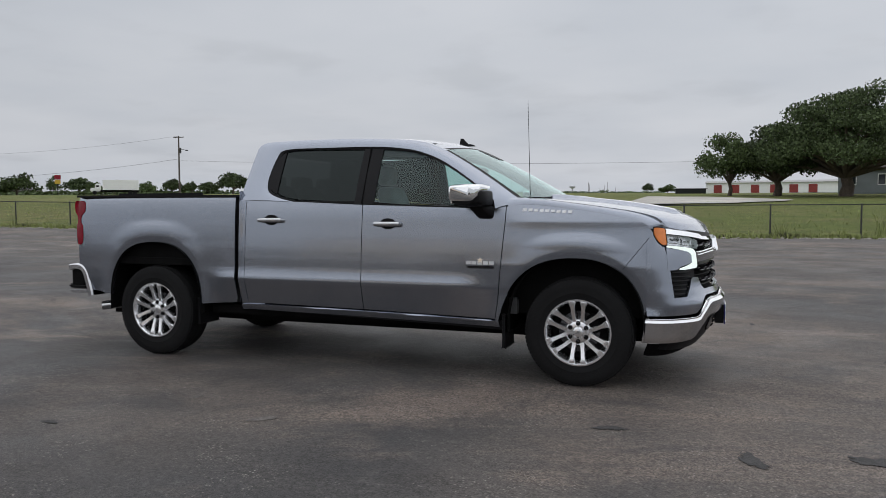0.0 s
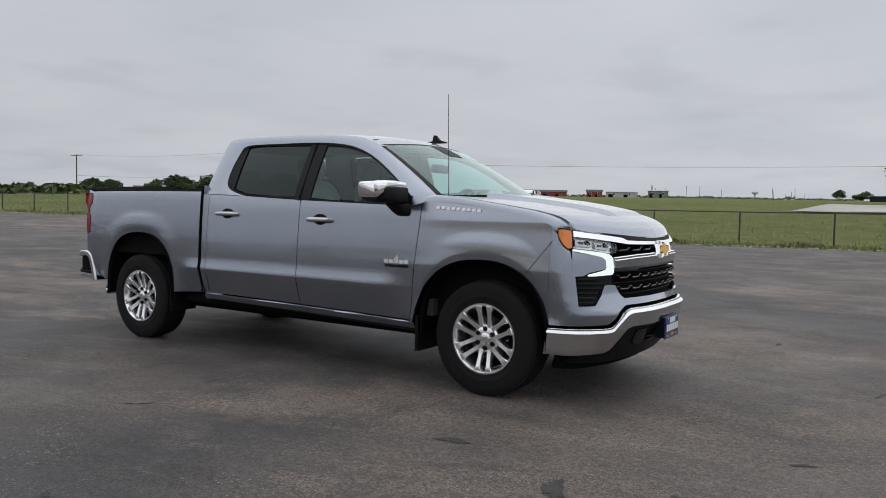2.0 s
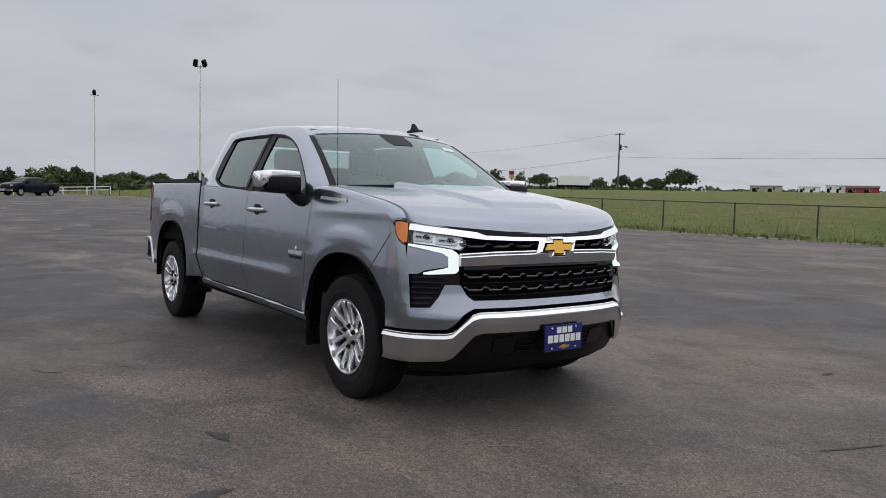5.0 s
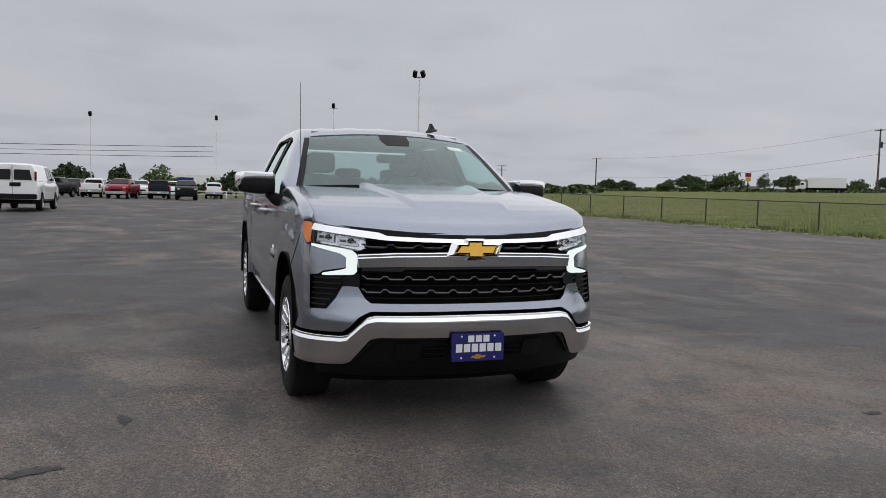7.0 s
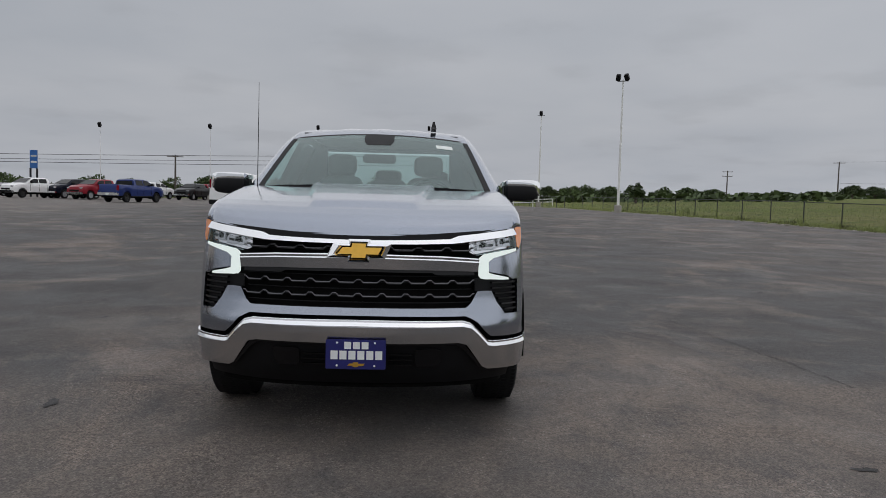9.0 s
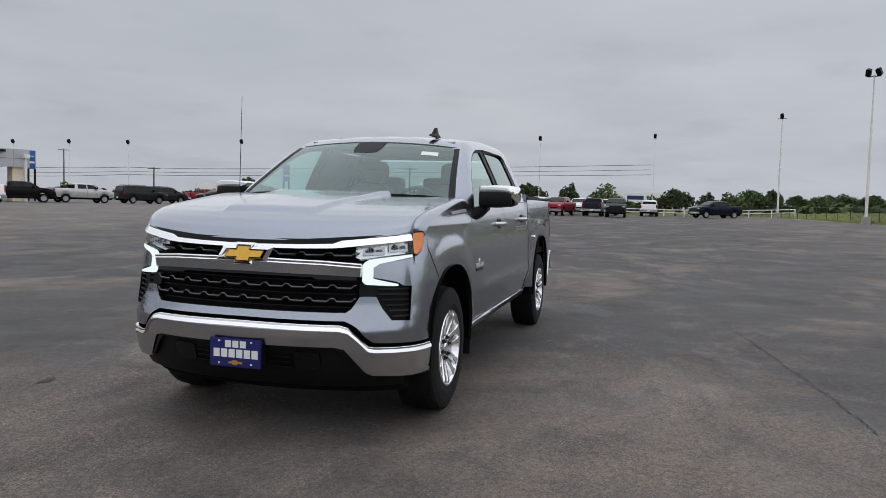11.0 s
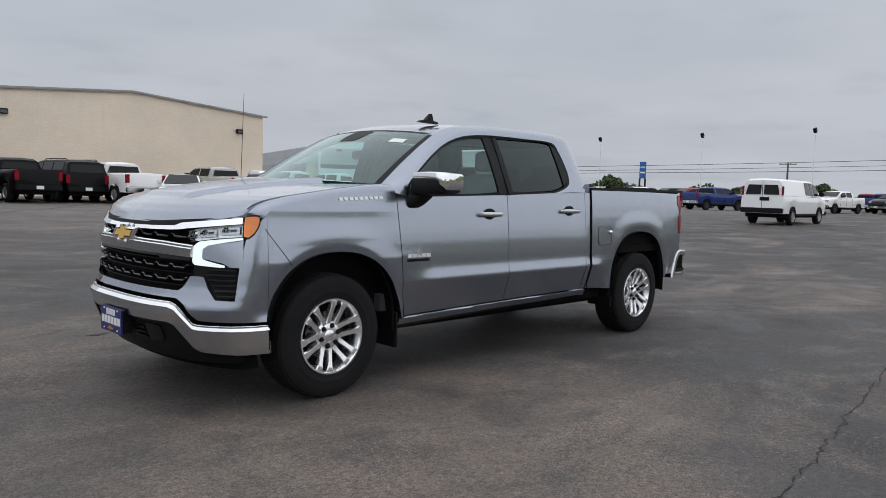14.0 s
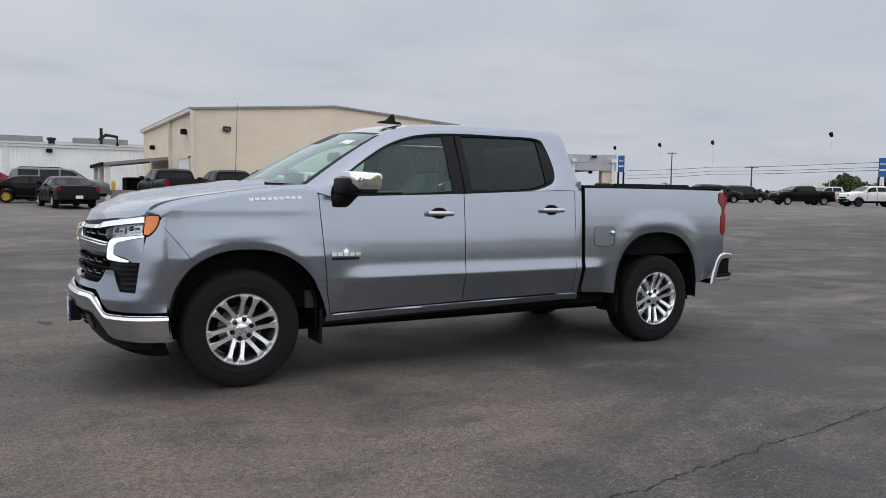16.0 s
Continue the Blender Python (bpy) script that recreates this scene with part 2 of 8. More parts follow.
def lathe(bm, profile, axis="y", n=48, centre=(0, 0, 0)):
    """Turn a profile of (along, radius) about an axis."""
    rings = []
    for a, r in profile:
        ring = []
        for k in range(n):
            c, s = r * math.cos(k * math.tau / n), r * math.sin(k * math.tau / n)
            ring.append(bm.verts.new(Vector(centre) + Vector({"y": (c, a, s), "z": (c, s, a), "x": (a, c, s)}[axis])))
        rings.append(ring)
    for r0, r1 in zip(rings, rings[1:]):
        for k in range(n):
            bm.faces.new((r0[k], r0[(k + 1) % n], r1[(k + 1) % n], r1[k]))
    return bm


def smooth_line(pts, sub=4):
    """Points of a smooth curve through pts."""
    pts = [Vector(p) for p in pts]
    out = []
    for i in range(len(pts) - 1):
        p0, p1, p2, p3 = pts[max(i - 1, 0)], pts[i], pts[i + 1], pts[min(i + 2, len(pts) - 1)]
        for k in range(sub):
            t = k / sub
            out.append(0.5 * ((2 * p1) + (p2 - p0) * t + (2 * p0 - 5 * p1 + 4 * p2 - p3) * t * t + (3 * p1 - p0 - 3 * p2 + p3) * t ** 3))
    out.append(pts[-1])
    return out


def loft(bm, curves, closed=False):
    """Quads between curves of equally many points."""
    rows = [[bm.verts.new(p) for p in c] for c in curves]
    for r0, r1 in zip(rows, rows[1:]):
        n = len(r0)
        for k in range(n if closed else n - 1):
            bm.faces.new((r0[k], r0[(k + 1) % n], r1[(k + 1) % n], r1[k]))
    return bm


def table(pairs):
    """A straight-line function through pairs."""
    xs, ys = zip(*pairs)
    return lambda x: float(np.interp(x, xs, ys))


def span(a, b, step):
    n = max(1, int(math.ceil((b - a) / step)))
    return [a + (b - a) * i / n for i in range(n + 1)]


def sheet(us, lo, hi, levels, surf, back, rows=0.035):
    """A panel on a surface: columns at us from lo(u) to hi(u), rows along the levels, and its rim folded back by the vector back(co)."""
    bm = bmesh.new()
    los, his = [lo(u) for u in us], [hi(u) for u in us]
    zmin, zmax = min(los), max(his)
    lv = [z for z in levels if zmin < z < zmax]
    ks = [zmin] + lv + [zmax]
    sub = [max(1, int(math.ceil((b - a) / rows))) for a, b in zip(ks, ks[1:])]
    cols = []
    for u, a, b in zip(us, los, his):
        kn = [min(max(z, a), b) for z in ks]
        kn[0], kn[-1] = a, b
        zs = []
        for (p, q), n in zip(zip(kn, kn[1:]), sub):
            zs += [p + (q - p) * i / n for i in range(n)]
        zs.append(b)
        cols.append([bm.verts.new(surf(u, z)) for z in zs])
    for c0, c1 in zip(cols, cols[1:]):
        for k in range(len(c0) - 1):
            bm.faces.new((c0[k], c1[k], c1[k + 1], c0[k + 1]))
    bmesh.ops.remove_doubles(bm, verts=bm.verts, dist=2e-5)
    fold(bm, back)
    return bm


def fold(bm, back):
    es = [e for e in bm.edges if e.is_boundary]
    if es:
        r = bmesh.ops.extrude_edge_only(bm, edges=es)
        for v in (g for g in r["geom"] if isinstance(g, bmesh.types.BMVert)):
            v.co += back(v.co)


def soft_box(x0, x1, y0, y1, z0, z1, p=0.38):
    """A padded block with well rounded edges."""
    bm = bmesh.new()
    bmesh.ops.create_uvsphere(bm, u_segments=20, v_segments=14, radius=1.0)
    for v in bm.verts:
        q = [math.copysign(abs(c) ** p, c) for c in v.co]
        v.co = Vector(((x0 + x1) / 2 + q[0] * (x1 - x0) / 2, (y0 + y1) / 2 + q[1] * (y1 - y0) / 2, (z0 + z1) / 2 + q[2] * (z1 - z0) / 2))
    return bm


def smoothstep(a, b, x):
    t = min(max((x - a) / (b - a), 0), 1)
    return t * t * (3 - 2 * t)


def plate_shape(bm, pts, place, depth):
    """A flat outline of (a, b) points, placed by place(a, b, out), with depth."""
    top = [bm.verts.new(place(a, b, depth)) for a, b in pts]
    bot = [bm.verts.new(place(a, b, 0.0)) for a, b in pts]
    bm.faces.new(top)
    n = len(pts)
    for k in range(n):
        bm.faces.new((bot[k], bot[(k + 1) % n], top[(k + 1) % n], top[k]))
    return bm

# ---- ground ----


def fence_y(x):
    return 23.5 + 0.10 * x


def rise(x, y):
    """The lot dips gently about the truck; the field climbs beyond the fence."""
    r = math.hypot(x, y)
    z = 0.0118 * max(0.0, min(r, 40.0) - 9.0) + 0.0028 * max(0.0, min(r, 250.0) - 40.0)
    z += 0.005 * max(0.0, min(-x, 90.0) - 5.0) * smoothstep(6.0, 20.0, y)
    e = y - fence_y(x) - 1.0
    if e > 0:
        z += 0.034 * min(e, 70.0) + 0.017 * max(0.0, min(e, 320.0) - 70.0)
    return z


def noise_ramp(n, l, tc, scale, lo, hi, detail=6.0, rough=0.6, distort=0.0, vec=None):
    t = n.new("ShaderNodeTexNoise")
    t.inputs["Scale"].default_value, t.inputs["Detail"].default_value = scale, detail
    t.inputs["Roughness"].default_value, t.inputs["Distortion"].default_value = rough, distort
    l.new(vec or tc.outputs["Object"], t.inputs["Vector"])
    r = n.new("ShaderNodeMapRange")
    r.inputs["From Min"].default_value, r.inputs["From Max"].default_value = lo, hi
    l.new(t.outputs["Fac"], r.inputs[0])
    return r.outputs[0]


def mix_colour(n, l, fac, a, b):
    mx = n.new("ShaderNodeMix")
    mx.data_type = "RGBA"
    if isinstance(fac, float):
        mx.inputs["Factor"].default_value = fac
    else:
        l.new(fac, mx.inputs["Factor"])
    for v, k in ((a, "A"), (b, "B")):
        if isinstance(v, tuple):
            mx.inputs[k].default_value = (*v, 1)
        else:
            l.new(v, mx.inputs[k])
    return mx.outputs["Result"]


def asphalt():
    """Old asphalt: dark binder, tan worn patches, pale scuffs, bare stones, dark seal."""
    m = bpy.data.materials.new("worn_asphalt")
    m.use_nodes = True
    n, l = m.node_tree.nodes, m.node_tree.links
    b = n["Principled BSDF"]
    tc = n.new("ShaderNodeTexCoord")

    def placed(scale, turn, shift):
        st = n.new("ShaderNodeMapping")
        st.inputs["Scale"].default_value = scale
        st.inputs["Rotation"].default_value = (0, 0, radians(turn))
        st.inputs["Location"].default_value = shift
        l.new(tc.outputs["Object"], st.inputs[0])
        return st.outputs[0]

    def times(v, k):
        t = n.new("ShaderNodeMath")
        t.operation = "MULTIPLY"
        l.new(v, t.inputs[0])
        if isinstance(k, float):
            t.inputs[1].default_value = k
        else:
            l.new(k, t.inputs[1])
        return t.outputs[0]

    def near_to(x, y, inner, outer, amount):
        """Falls from amount to nothing round a place of the lot, with a ragged edge."""
        d = n.new("ShaderNodeVectorMath")
        d.operation = "DISTANCE"
        l.new(tc.outputs["Object"], d.inputs[0])
        d.inputs[1].default_value = (x, y, 0)
        r = n.new("ShaderNodeMapRange")
        r.interpolation_type = "SMOOTHSTEP"
        l.new(d.outputs["Value"], r.inputs[0])
        r.inputs["From Min"].default_value, r.inputs["From Max"].default_value = outer, inner
        return times(times(r.outputs[0], ragged), amount)
    blot = noise_ramp(n, l, tc, 0.80, 0.41, 0.59, 9.0, 0.62, 0.5)
    ragged = noise_ramp(n, l, tc, 1.6, 0.30, 0.62, 8.0, 0.68, 0.4, placed((0.8, 1.0, 1.0), 20, (7, 3, 0)))
    worn = noise_ramp(n, l, tc, 0.42, 0.50, 0.62, 9.0, 0.72, 0.6, placed((0.6, 1.0, 1.0), -12, (0, 0, 0)))
    c = mix_colour(n, l, blot, (0.043, 0.041, 0.041), (0.074, 0.069, 0.066))
    c = mix_colour(n, l, times(worn, 0.72), c, (0.165, 0.130, 0.107))
    # dark sealed stretches
    seal = noise_ramp(n, l, tc, 0.62, 0.52, 0.60, 8.0, 0.60, 0.7, placed((0.7, 1.0, 1.0), 35, (13, 5, 0)))
    c = mix_colour(n, l, times(seal, 0.6), c, (0.040, 0.038, 0.038))
    # pale scuffs
    pale = noise_ramp(n, l, tc, 3.4, 0.58, 0.72, 7.0, 0.70, 0.3)
    c = mix_colour(n, l, times(pale, 0.36), c, (0.150, 0.138, 0.127))
    # the older southern part of the lot is paler
    sp = n.new("ShaderNodeSeparateXYZ")
    l.new(tc.outputs["Object"], sp.inputs[0])
    old = n.new("ShaderNodeMapRange")
    old.interpolation_type = "SMOOTHSTEP"
    l.new(sp.outputs[1], old.inputs[0])
    old.inputs["From Min"].default_value, old.inputs["From Max"].default_value = -7.0, -26.0
    old.inputs["To Min"].default_value, old.inputs["To Max"].default_value = 0.0, 0.6
    c = mix_colour(n, l, old.outputs[0], c, (0.175, 0.155, 0.138))
    # traffic-worn tan ahead of the truck; pale places beside it offset its wide shade
    for x, y, inner, outer, amount in ((4.0, -0.3, 0.6, 2.6, 0.55), (3.3, 2.3, 0.4, 2.0, 0.35), (2.4, 3.5, 0.4, 1.7, 0.5), (1.0, 2.0, 0.6, 1.8, 0.8), (2.5, 1.8, 0.3, 1.4, 0.7), (2.6, -2.4, 0.4, 1.6, 0.35), (-0.6, -2.2, 0.4, 1.8, 0.4)):
        c = mix_colour(n, l, near_to(x, y, inner, outer, amount), c, (0.190, 0.152, 0.124))
    # tan bands towards the fence, with the sheen at grazing view painted in
    tan_sheen = n.new("ShaderNodeMapRange")
    tan_sheen.interpolation_type = "SMOOTHSTEP"
    l.new(sp.outputs[1], tan_sheen.inputs[0])
    tan_sheen.inputs["From Min"].default_value, tan_sheen.inputs["From Max"].default_value = 5.0, 11.0
    c = mix_colour(n, l, times(tan_sheen.outputs[0], times(ragged, 0.32)), c, (0.175, 0.145, 0.120))
    # single stones, stronger where the binder is gone
    bare = noise_ramp(n, l, tc, 1.3, 0.47, 0.64, 6.0, 0.7, 0.4)
    vor = n.new("ShaderNodeTexVoronoi")
    vor.inputs["Scale"].default_value = 120.0
    l.new(tc.outputs["Object"], vor.inputs["Vector"])
    sx = n.new("ShaderNodeSeparateColor")
    l.new(vor.outputs["Color"], sx.inputs[0])
    stone = n.new("ShaderNodeMapRange")
    l.new(sx.outputs[0], stone.inputs[0])
    for key, lo, hi in (("To Min", 0.66, 0.36), ("To Max", 1.38, 1.85)):
        amp = n.new("ShaderNodeMapRange")
        l.new(worn, amp.inputs[0])
        amp.inputs["To Min"].default_value, amp.inputs["To Max"].default_value = lo, hi
        l.new(amp.outputs[0], stone.inputs[key])
    peb = n.new("ShaderNodeTexVoronoi")
    peb.inputs["Scale"].default_value = 42.0
    l.new(tc.outputs["Object"], peb.inputs["Vector"])
    near = n.new("ShaderNodeMapRange")
    near.inputs["From Min"].default_value, near.inputs["From Max"].default_value = 0.30, 0.12
    l.new(peb.outputs["Distance"], near.inputs[0])
    c = mix_colour(n, l, times(near.outputs[0], bare), c, (0.235, 0.215, 0.195))
    fine = noise_ramp(n, l, tc, 26.0, 0.25, 0.75, 4.0, 0.7)
    fr = n.new("ShaderNodeMapRange")
    fr.inputs["To Min"].default_value, fr.inputs["To Max"].default_value = 0.62, 1.40
    l.new(fine, fr.inputs[0])
    sc = n.new("ShaderNodeVectorMath")
    sc.operation = "SCALE"
    l.new(c, sc.inputs[0])
    l.new(times(stone.outputs[0], fr.outputs[0]), sc.inputs["Scale"])
    l.new(sc.outputs[0], b.inputs["Base Color"])
    ro = n.new("ShaderNodeMapRange")
    ro.inputs["To Min"].default_value, ro.inputs["To Max"].default_value = 0.60, 0.85
    l.new(blot, ro.inputs[0])
    l.new(ro.outputs[0], b.inputs["Roughness"])
    b.inputs["Specular IOR Level"].default_value = 0.35
    bp = n.new("ShaderNodeBump")
    bp.inputs["Strength"].default_value, bp.inputs["Distance"].default_value = 0.5, 0.006
    l.new(vor.outputs["Distance"], bp.inputs["Height"])
    l.new(bp.outputs[0], b.inputs["Normal"])
    return m


def meadow():
    m = bpy.data.materials.new("meadow_grass")
    m.use_nodes = True
    n, l = m.node_tree.nodes, m.node_tree.links
    b = n["Principled BSDF"]
    tc = n.new("ShaderNodeTexCoord")
    big = noise_ramp(n, l, tc, 0.06, 0.38, 0.64, 5.0, 0.6)
    mid = noise_ramp(n, l, tc, 0.9, 0.35, 0.68, 6.0, 0.65)
    fine = noise_ramp(n, l, tc, 9.0, 0.3, 0.7, 4.0, 0.7)
    c = mix_colour(n, l, big, (0.160, 0.195, 0.060), (0.245, 0.225, 0.098))
    c = mix_colour(n, l, mid, c, (0.116, 0.148, 0.046))
    dry = noise_ramp(n, l, tc, 0.35, 0.55, 0.75, 7.0, 0.7, 0.6)
    c = mix_colour(n, l, dry, c, (0.245, 0.215, 0.105))
    fr = n.new("ShaderNodeMapRange")
    fr.inputs["To Min"].default_value, fr.inputs["To Max"].default_value = 0.6, 1.35
    l.new(fine, fr.inputs[0])
    sc = n.new("ShaderNodeVectorMath")
    sc.operation = "SCALE"
    l.new(c, sc.inputs[0])
    l.new(fr.outputs[0], sc.inputs["Scale"])
    l.new(sc.outputs[0], b.inputs["Base Color"])
    b.inputs["Roughness"].default_value, b.inputs["Specular IOR Level"].default_value = 0.95, 0.1
    bp = n.new("ShaderNodeBump")
    bp.inputs["Strength"].default_value, bp.inputs["Distance"].default_value = 0.8, 0.1
    l.new(fine, bp.inputs["Height"])
    l.new(bp.outputs[0], b.inputs["Normal"])
    return m


def leafy(name, colour, spread=0.45):
    m = bpy.data.materials.new(name)
    m.use_nodes = True
    n, l = m.node_tree.nodes, m.node_tree.links
    b = n["Principled BSDF"]
    g = n.new("ShaderNodeNewGeometry")
    oi = n.new("ShaderNodeObjectInfo")
    r = n.new("ShaderNodeMapRange")
    r.inputs["To Min"].default_value, r.inputs["To Max"].default_value = 1 - spread, 1 + spread
    l.new(g.outputs["Random Per Island"], r.inputs[0])
    r2 = n.new("ShaderNodeMapRange")
    r2.inputs["To Min"].default_value, r2.inputs["To Max"].default_value = 0.75, 1.25
    l.new(oi.outputs["Random"], r2.inputs[0])
    mu = n.new("ShaderNodeMath")
    mu.operation = "MULTIPLY"
    l.new(r.outputs[0], mu.inputs[0])
    l.new(r2.outputs[0], mu.inputs[1])
    sc = n.new("ShaderNodeVectorMath")
    sc.operation = "SCALE"
    sc.inputs[0].default_value = colour
    l.new(mu.outputs[0], sc.inputs["Scale"])
    l.new(sc.outputs[0], b.inputs["Base Color"])
    b.inputs["Roughness"].default_value, b.inputs["Specular IOR Level"].default_value = 0.7, 0.25
    return m


ASPHALT, MEADOW = asphalt(), meadow()
LEAF = leafy("oak_leaves", (0.068, 0.098, 0.034), 0.55)
LEAFDARK = leafy("dark_leaves", (0.055, 0.078, 0.031), 0.6)
WEED = leafy("weed_stems", (0.20, 0.23, 0.08), 0.3)
BARK = material("bark", (0.09, 0.07, 0.055), 0.9, vary=0.25, vscale=4, fine=0.3, fscale=30, bump=0.6, bscale=25)
GRAVEL = material("pale_gravel", (0.42, 0.40, 0.365), 0.95, vary=0.25, vscale=0.25, fine=0.25, fscale=8, bump=0.3, bscale=20)
KERB = material("rubble_edge", (0.30, 0.28, 0.25), 0.95, vary=0.3, vscale=2, fine=0.3, fscale=25, bump=0.4, bscale=30)
CRACK = material("open_crack", (0.022, 0.021, 0.020), 0.95, vary=0.3, vscale=8)
STAIN = material("old_oil_stain", (0.042, 0.041, 0.040), 0.85, vary=0.35, vscale=6, fine=0.3, fscale=60, bump=0.3, bscale=150)
WORN = material("scuffed_spot", (0.115, 0.104, 0.095), 0.85, vary=0.35, vscale=9, fine=0.3, fscale=60, bump=0.3, bscale=150)
GALV = material("galvanised_steel", (0.045, 0.047, 0.048), 0.55, 0.3, vary=0.15, vscale=3)
WOODPOLE = material("weathered_pole", (0.10, 0.085, 0.075), 0.9, vary=0.2, vscale=2, fine=0.2, fscale=40)
POLEWHITE = material("painted_pole", (0.76, 0.76, 0.74), 0.5, vary=0.10, vscale=1.5, fine=0.05, fscale=30)
CABLE = material("cable", (0.05, 0.05, 0.055), 0.7, vary=0.1)
CONC = material("concrete", (0.33, 0.31, 0.28), 0.9, vary=0.15, vscale=2, fine=0.15, fscale=40, bump=0.2, bscale=60)


def patch(name, xs, y0, y1, rows, dz, mat, label, cat, thick=0.0):
    """A sheet on the ground between y0(x) and y1(x)."""
    verts, n = [], len(xs)
    for j in range(rows + 1):
        for x in xs:
            y = y0(x) + (y1(x) - y0(x)) * j / rows
            verts.append((x, y, rise(x, y) + dz))
    faces = [(j * n + i, j * n + i + 1, (j + 1) * n + i + 1, (j + 1) * n + i) for j in range(rows) for i in range(n - 1)]
    return tagged(raw(name, verts, faces, mat, smooth=True), label, cat, kind="structure")


rings = [-3000, -1400, -700, -450, -330, -270, -220, -180] + list(np.arange(-150, 151, 5.0)) + [180, 220, 270, 330, 450, 700, 1400, 3000]
n = len(rings)
verts = [(x, y, rise(x, y) - 0.06) for y in rings for x in rings]
faces = [(j * n + i, j * n + i + 1, (j + 1) * n + i + 1, (j + 1) * n + i) for j in range(n - 1) for i in range(n - 1)]
tagged(raw("ground", verts, faces, MEADOW, smooth=True), "green and straw-coloured meadow reaching the horizon", "ground", kind="structure")
patch("pavement", list(np.arange(-98, 61, 1.5)), lambda x: -95.0, lambda x: fence_y(x) - 1.3 + 0.12 * math.sin(x * 1.7) + 0.1 * math.sin(x * 0.45), 80, 0.0, ASPHALT, "worn dark grey asphalt parking lot", "pavement")
patch("gravel_yard", list(np.arange(-4.5, 9.6, 1.0)), lambda x: 58 + 0.10 * x + 0.5 * math.sin(x * 1.3) + 0.10 * max(0, x) ** 2, lambda x: 82 - 0.4 * x + 0.6 * math.sin(x) - 0.10 * max(0, x) ** 2, 6, 0.04, GRAVEL, "pale gravel yard in the meadow", "gravel yard")
# rough crumbled edge of the lot along the fence
random.seed(5)
edge = bmesh.new()
for k in range(1500):
    x = random.uniform(-75, 16)
    y = fence_y(x) - 1.15 + random.gauss(0, 0.16)
    s0 = random.uniform(0.02, 0.075)
    p = Vector((x, y, rise(x, y) + s0 * 0.15))
    bmesh.ops.create_icosphere(edge, subdivisions=1, radius=s0, matrix=Matrix.Translation(p) @ Matrix.Rotation(random.random() * 6, 4, "Z") @ Matrix.Diagonal((1.3, 0.9, 0.5, 1)))
tagged(part("edge_rubble", edge, KERB, smooth=False), "crumbled pale asphalt and stone edge of the lot", "rubble", kind="stuff")

# cracks and spots in the asphalt


def crack(name, pts, width, seed):
    random.seed(seed)
    verts, faces, wander = [], [], 0.0
    line = smooth_line([(x, y, 0) for x, y in pts], 44)
    for i, p in enumerate(line):
        d = (line[min(i + 1, len(line) - 1)] - line[max(i - 1, 0)]).normalized()
        nrm = Vector((-d.y, d.x, 0))
        wander = 0.86 * wander + random.gauss(0, 0.008)
        off = wander + random.gauss(0, width * 0.8)
        w = width * random.choice((0.25, 0.5, 0.8, 1.0, 1.5)) * (0.3 if i in (0, len(line) - 1) else 1)
        for sgn in (-1, 1):
            q = p + nrm * (off + sgn * w)
            verts.append((q.x, q.y, rise(q.x, q.y) + 0.004))
        if i:
            k = 2 * i
            faces.append((k - 2, k - 1, k + 1, k))
    return tagged(raw(name, verts, faces, CRACK), "long jagged crack in the asphalt", "crack", kind="structure")


crack("crack_long", [(1.5, 3.55), (0.2, 3.42), (-0.66, 3.31), (-2.0, 3.12), (-3.6, 3.0), (-5.5, 2.75), (-8.0, 2.5), (-10.7, 2.21), (-14, 1.9), (-18, 1.6)], 0.0042, 3)
crack("crack_front", [(-2.0, 7.6), (-5.5, 8.2), (-9, 9.0), (-14, 9.4), (-19, 10.6)], 0.006, 6)
crack("crack_far", [(-9, -31), (-5, -25.5), (-3.5, -24), (-1, -19.5)], 0.05, 8)


def spot(name, x, y, rx, ry, mat, seed, turn=0.0, lab="dark worn spot in the asphalt", cat="stain"):
    random.seed(seed)
    verts = [(x, y, rise(x, y) + 0.004)]
    n = 56
    ph = [random.uniform(0, 6.28) for _ in range(5)]
    for k in range(n):
        a = k * math.tau / n
        r = 1 + 0.22 * math.sin(2 * a + ph[0]) + 0.16 * math.sin(3 * a + ph[1]) + 0.12 * math.sin(5 * a + ph[2]) + 0.10 * math.sin(9 * a + ph[3]) + random.uniform(-0.16, 0.16)
        px, py = rx * r * math.cos(a), ry * r * math.sin(a)
        qx, qy = x + px * math.cos(turn) - py * math.sin(turn), y + px * math.sin(turn) + py * math.cos(turn)
        verts.append((qx, qy, rise(qx, qy) + 0.004))
    return tagged(raw(name, verts, [(0, k + 1, (k + 1) % n + 1) for k in range(n)], mat), lab, cat, kind="structure")


spot("stain_1", 2.99, -2.24, 0.045, 0.13, STAIN, 1, 0.5)
spot("stain_2", 3.60, -2.05, 0.14, 0.065, STAIN, 2, -0.2)
spot("stain_3", 2.23, -1.90, 0.075, 0.04, STAIN, 3, 0.2)
for k, (x, y, a, b) in enumerate(((0.25, -1.93, 0.065, 0.035), (0.19, -2.41, 0.075, 0.05), (-0.55, -2.1, 0.06, 0.03))):
    spot(f"scuff_{k + 1}", x, y, a, b, WORN, 20 + k, k * 0.7, "pale scuffed spot in the asphalt", "scuff")
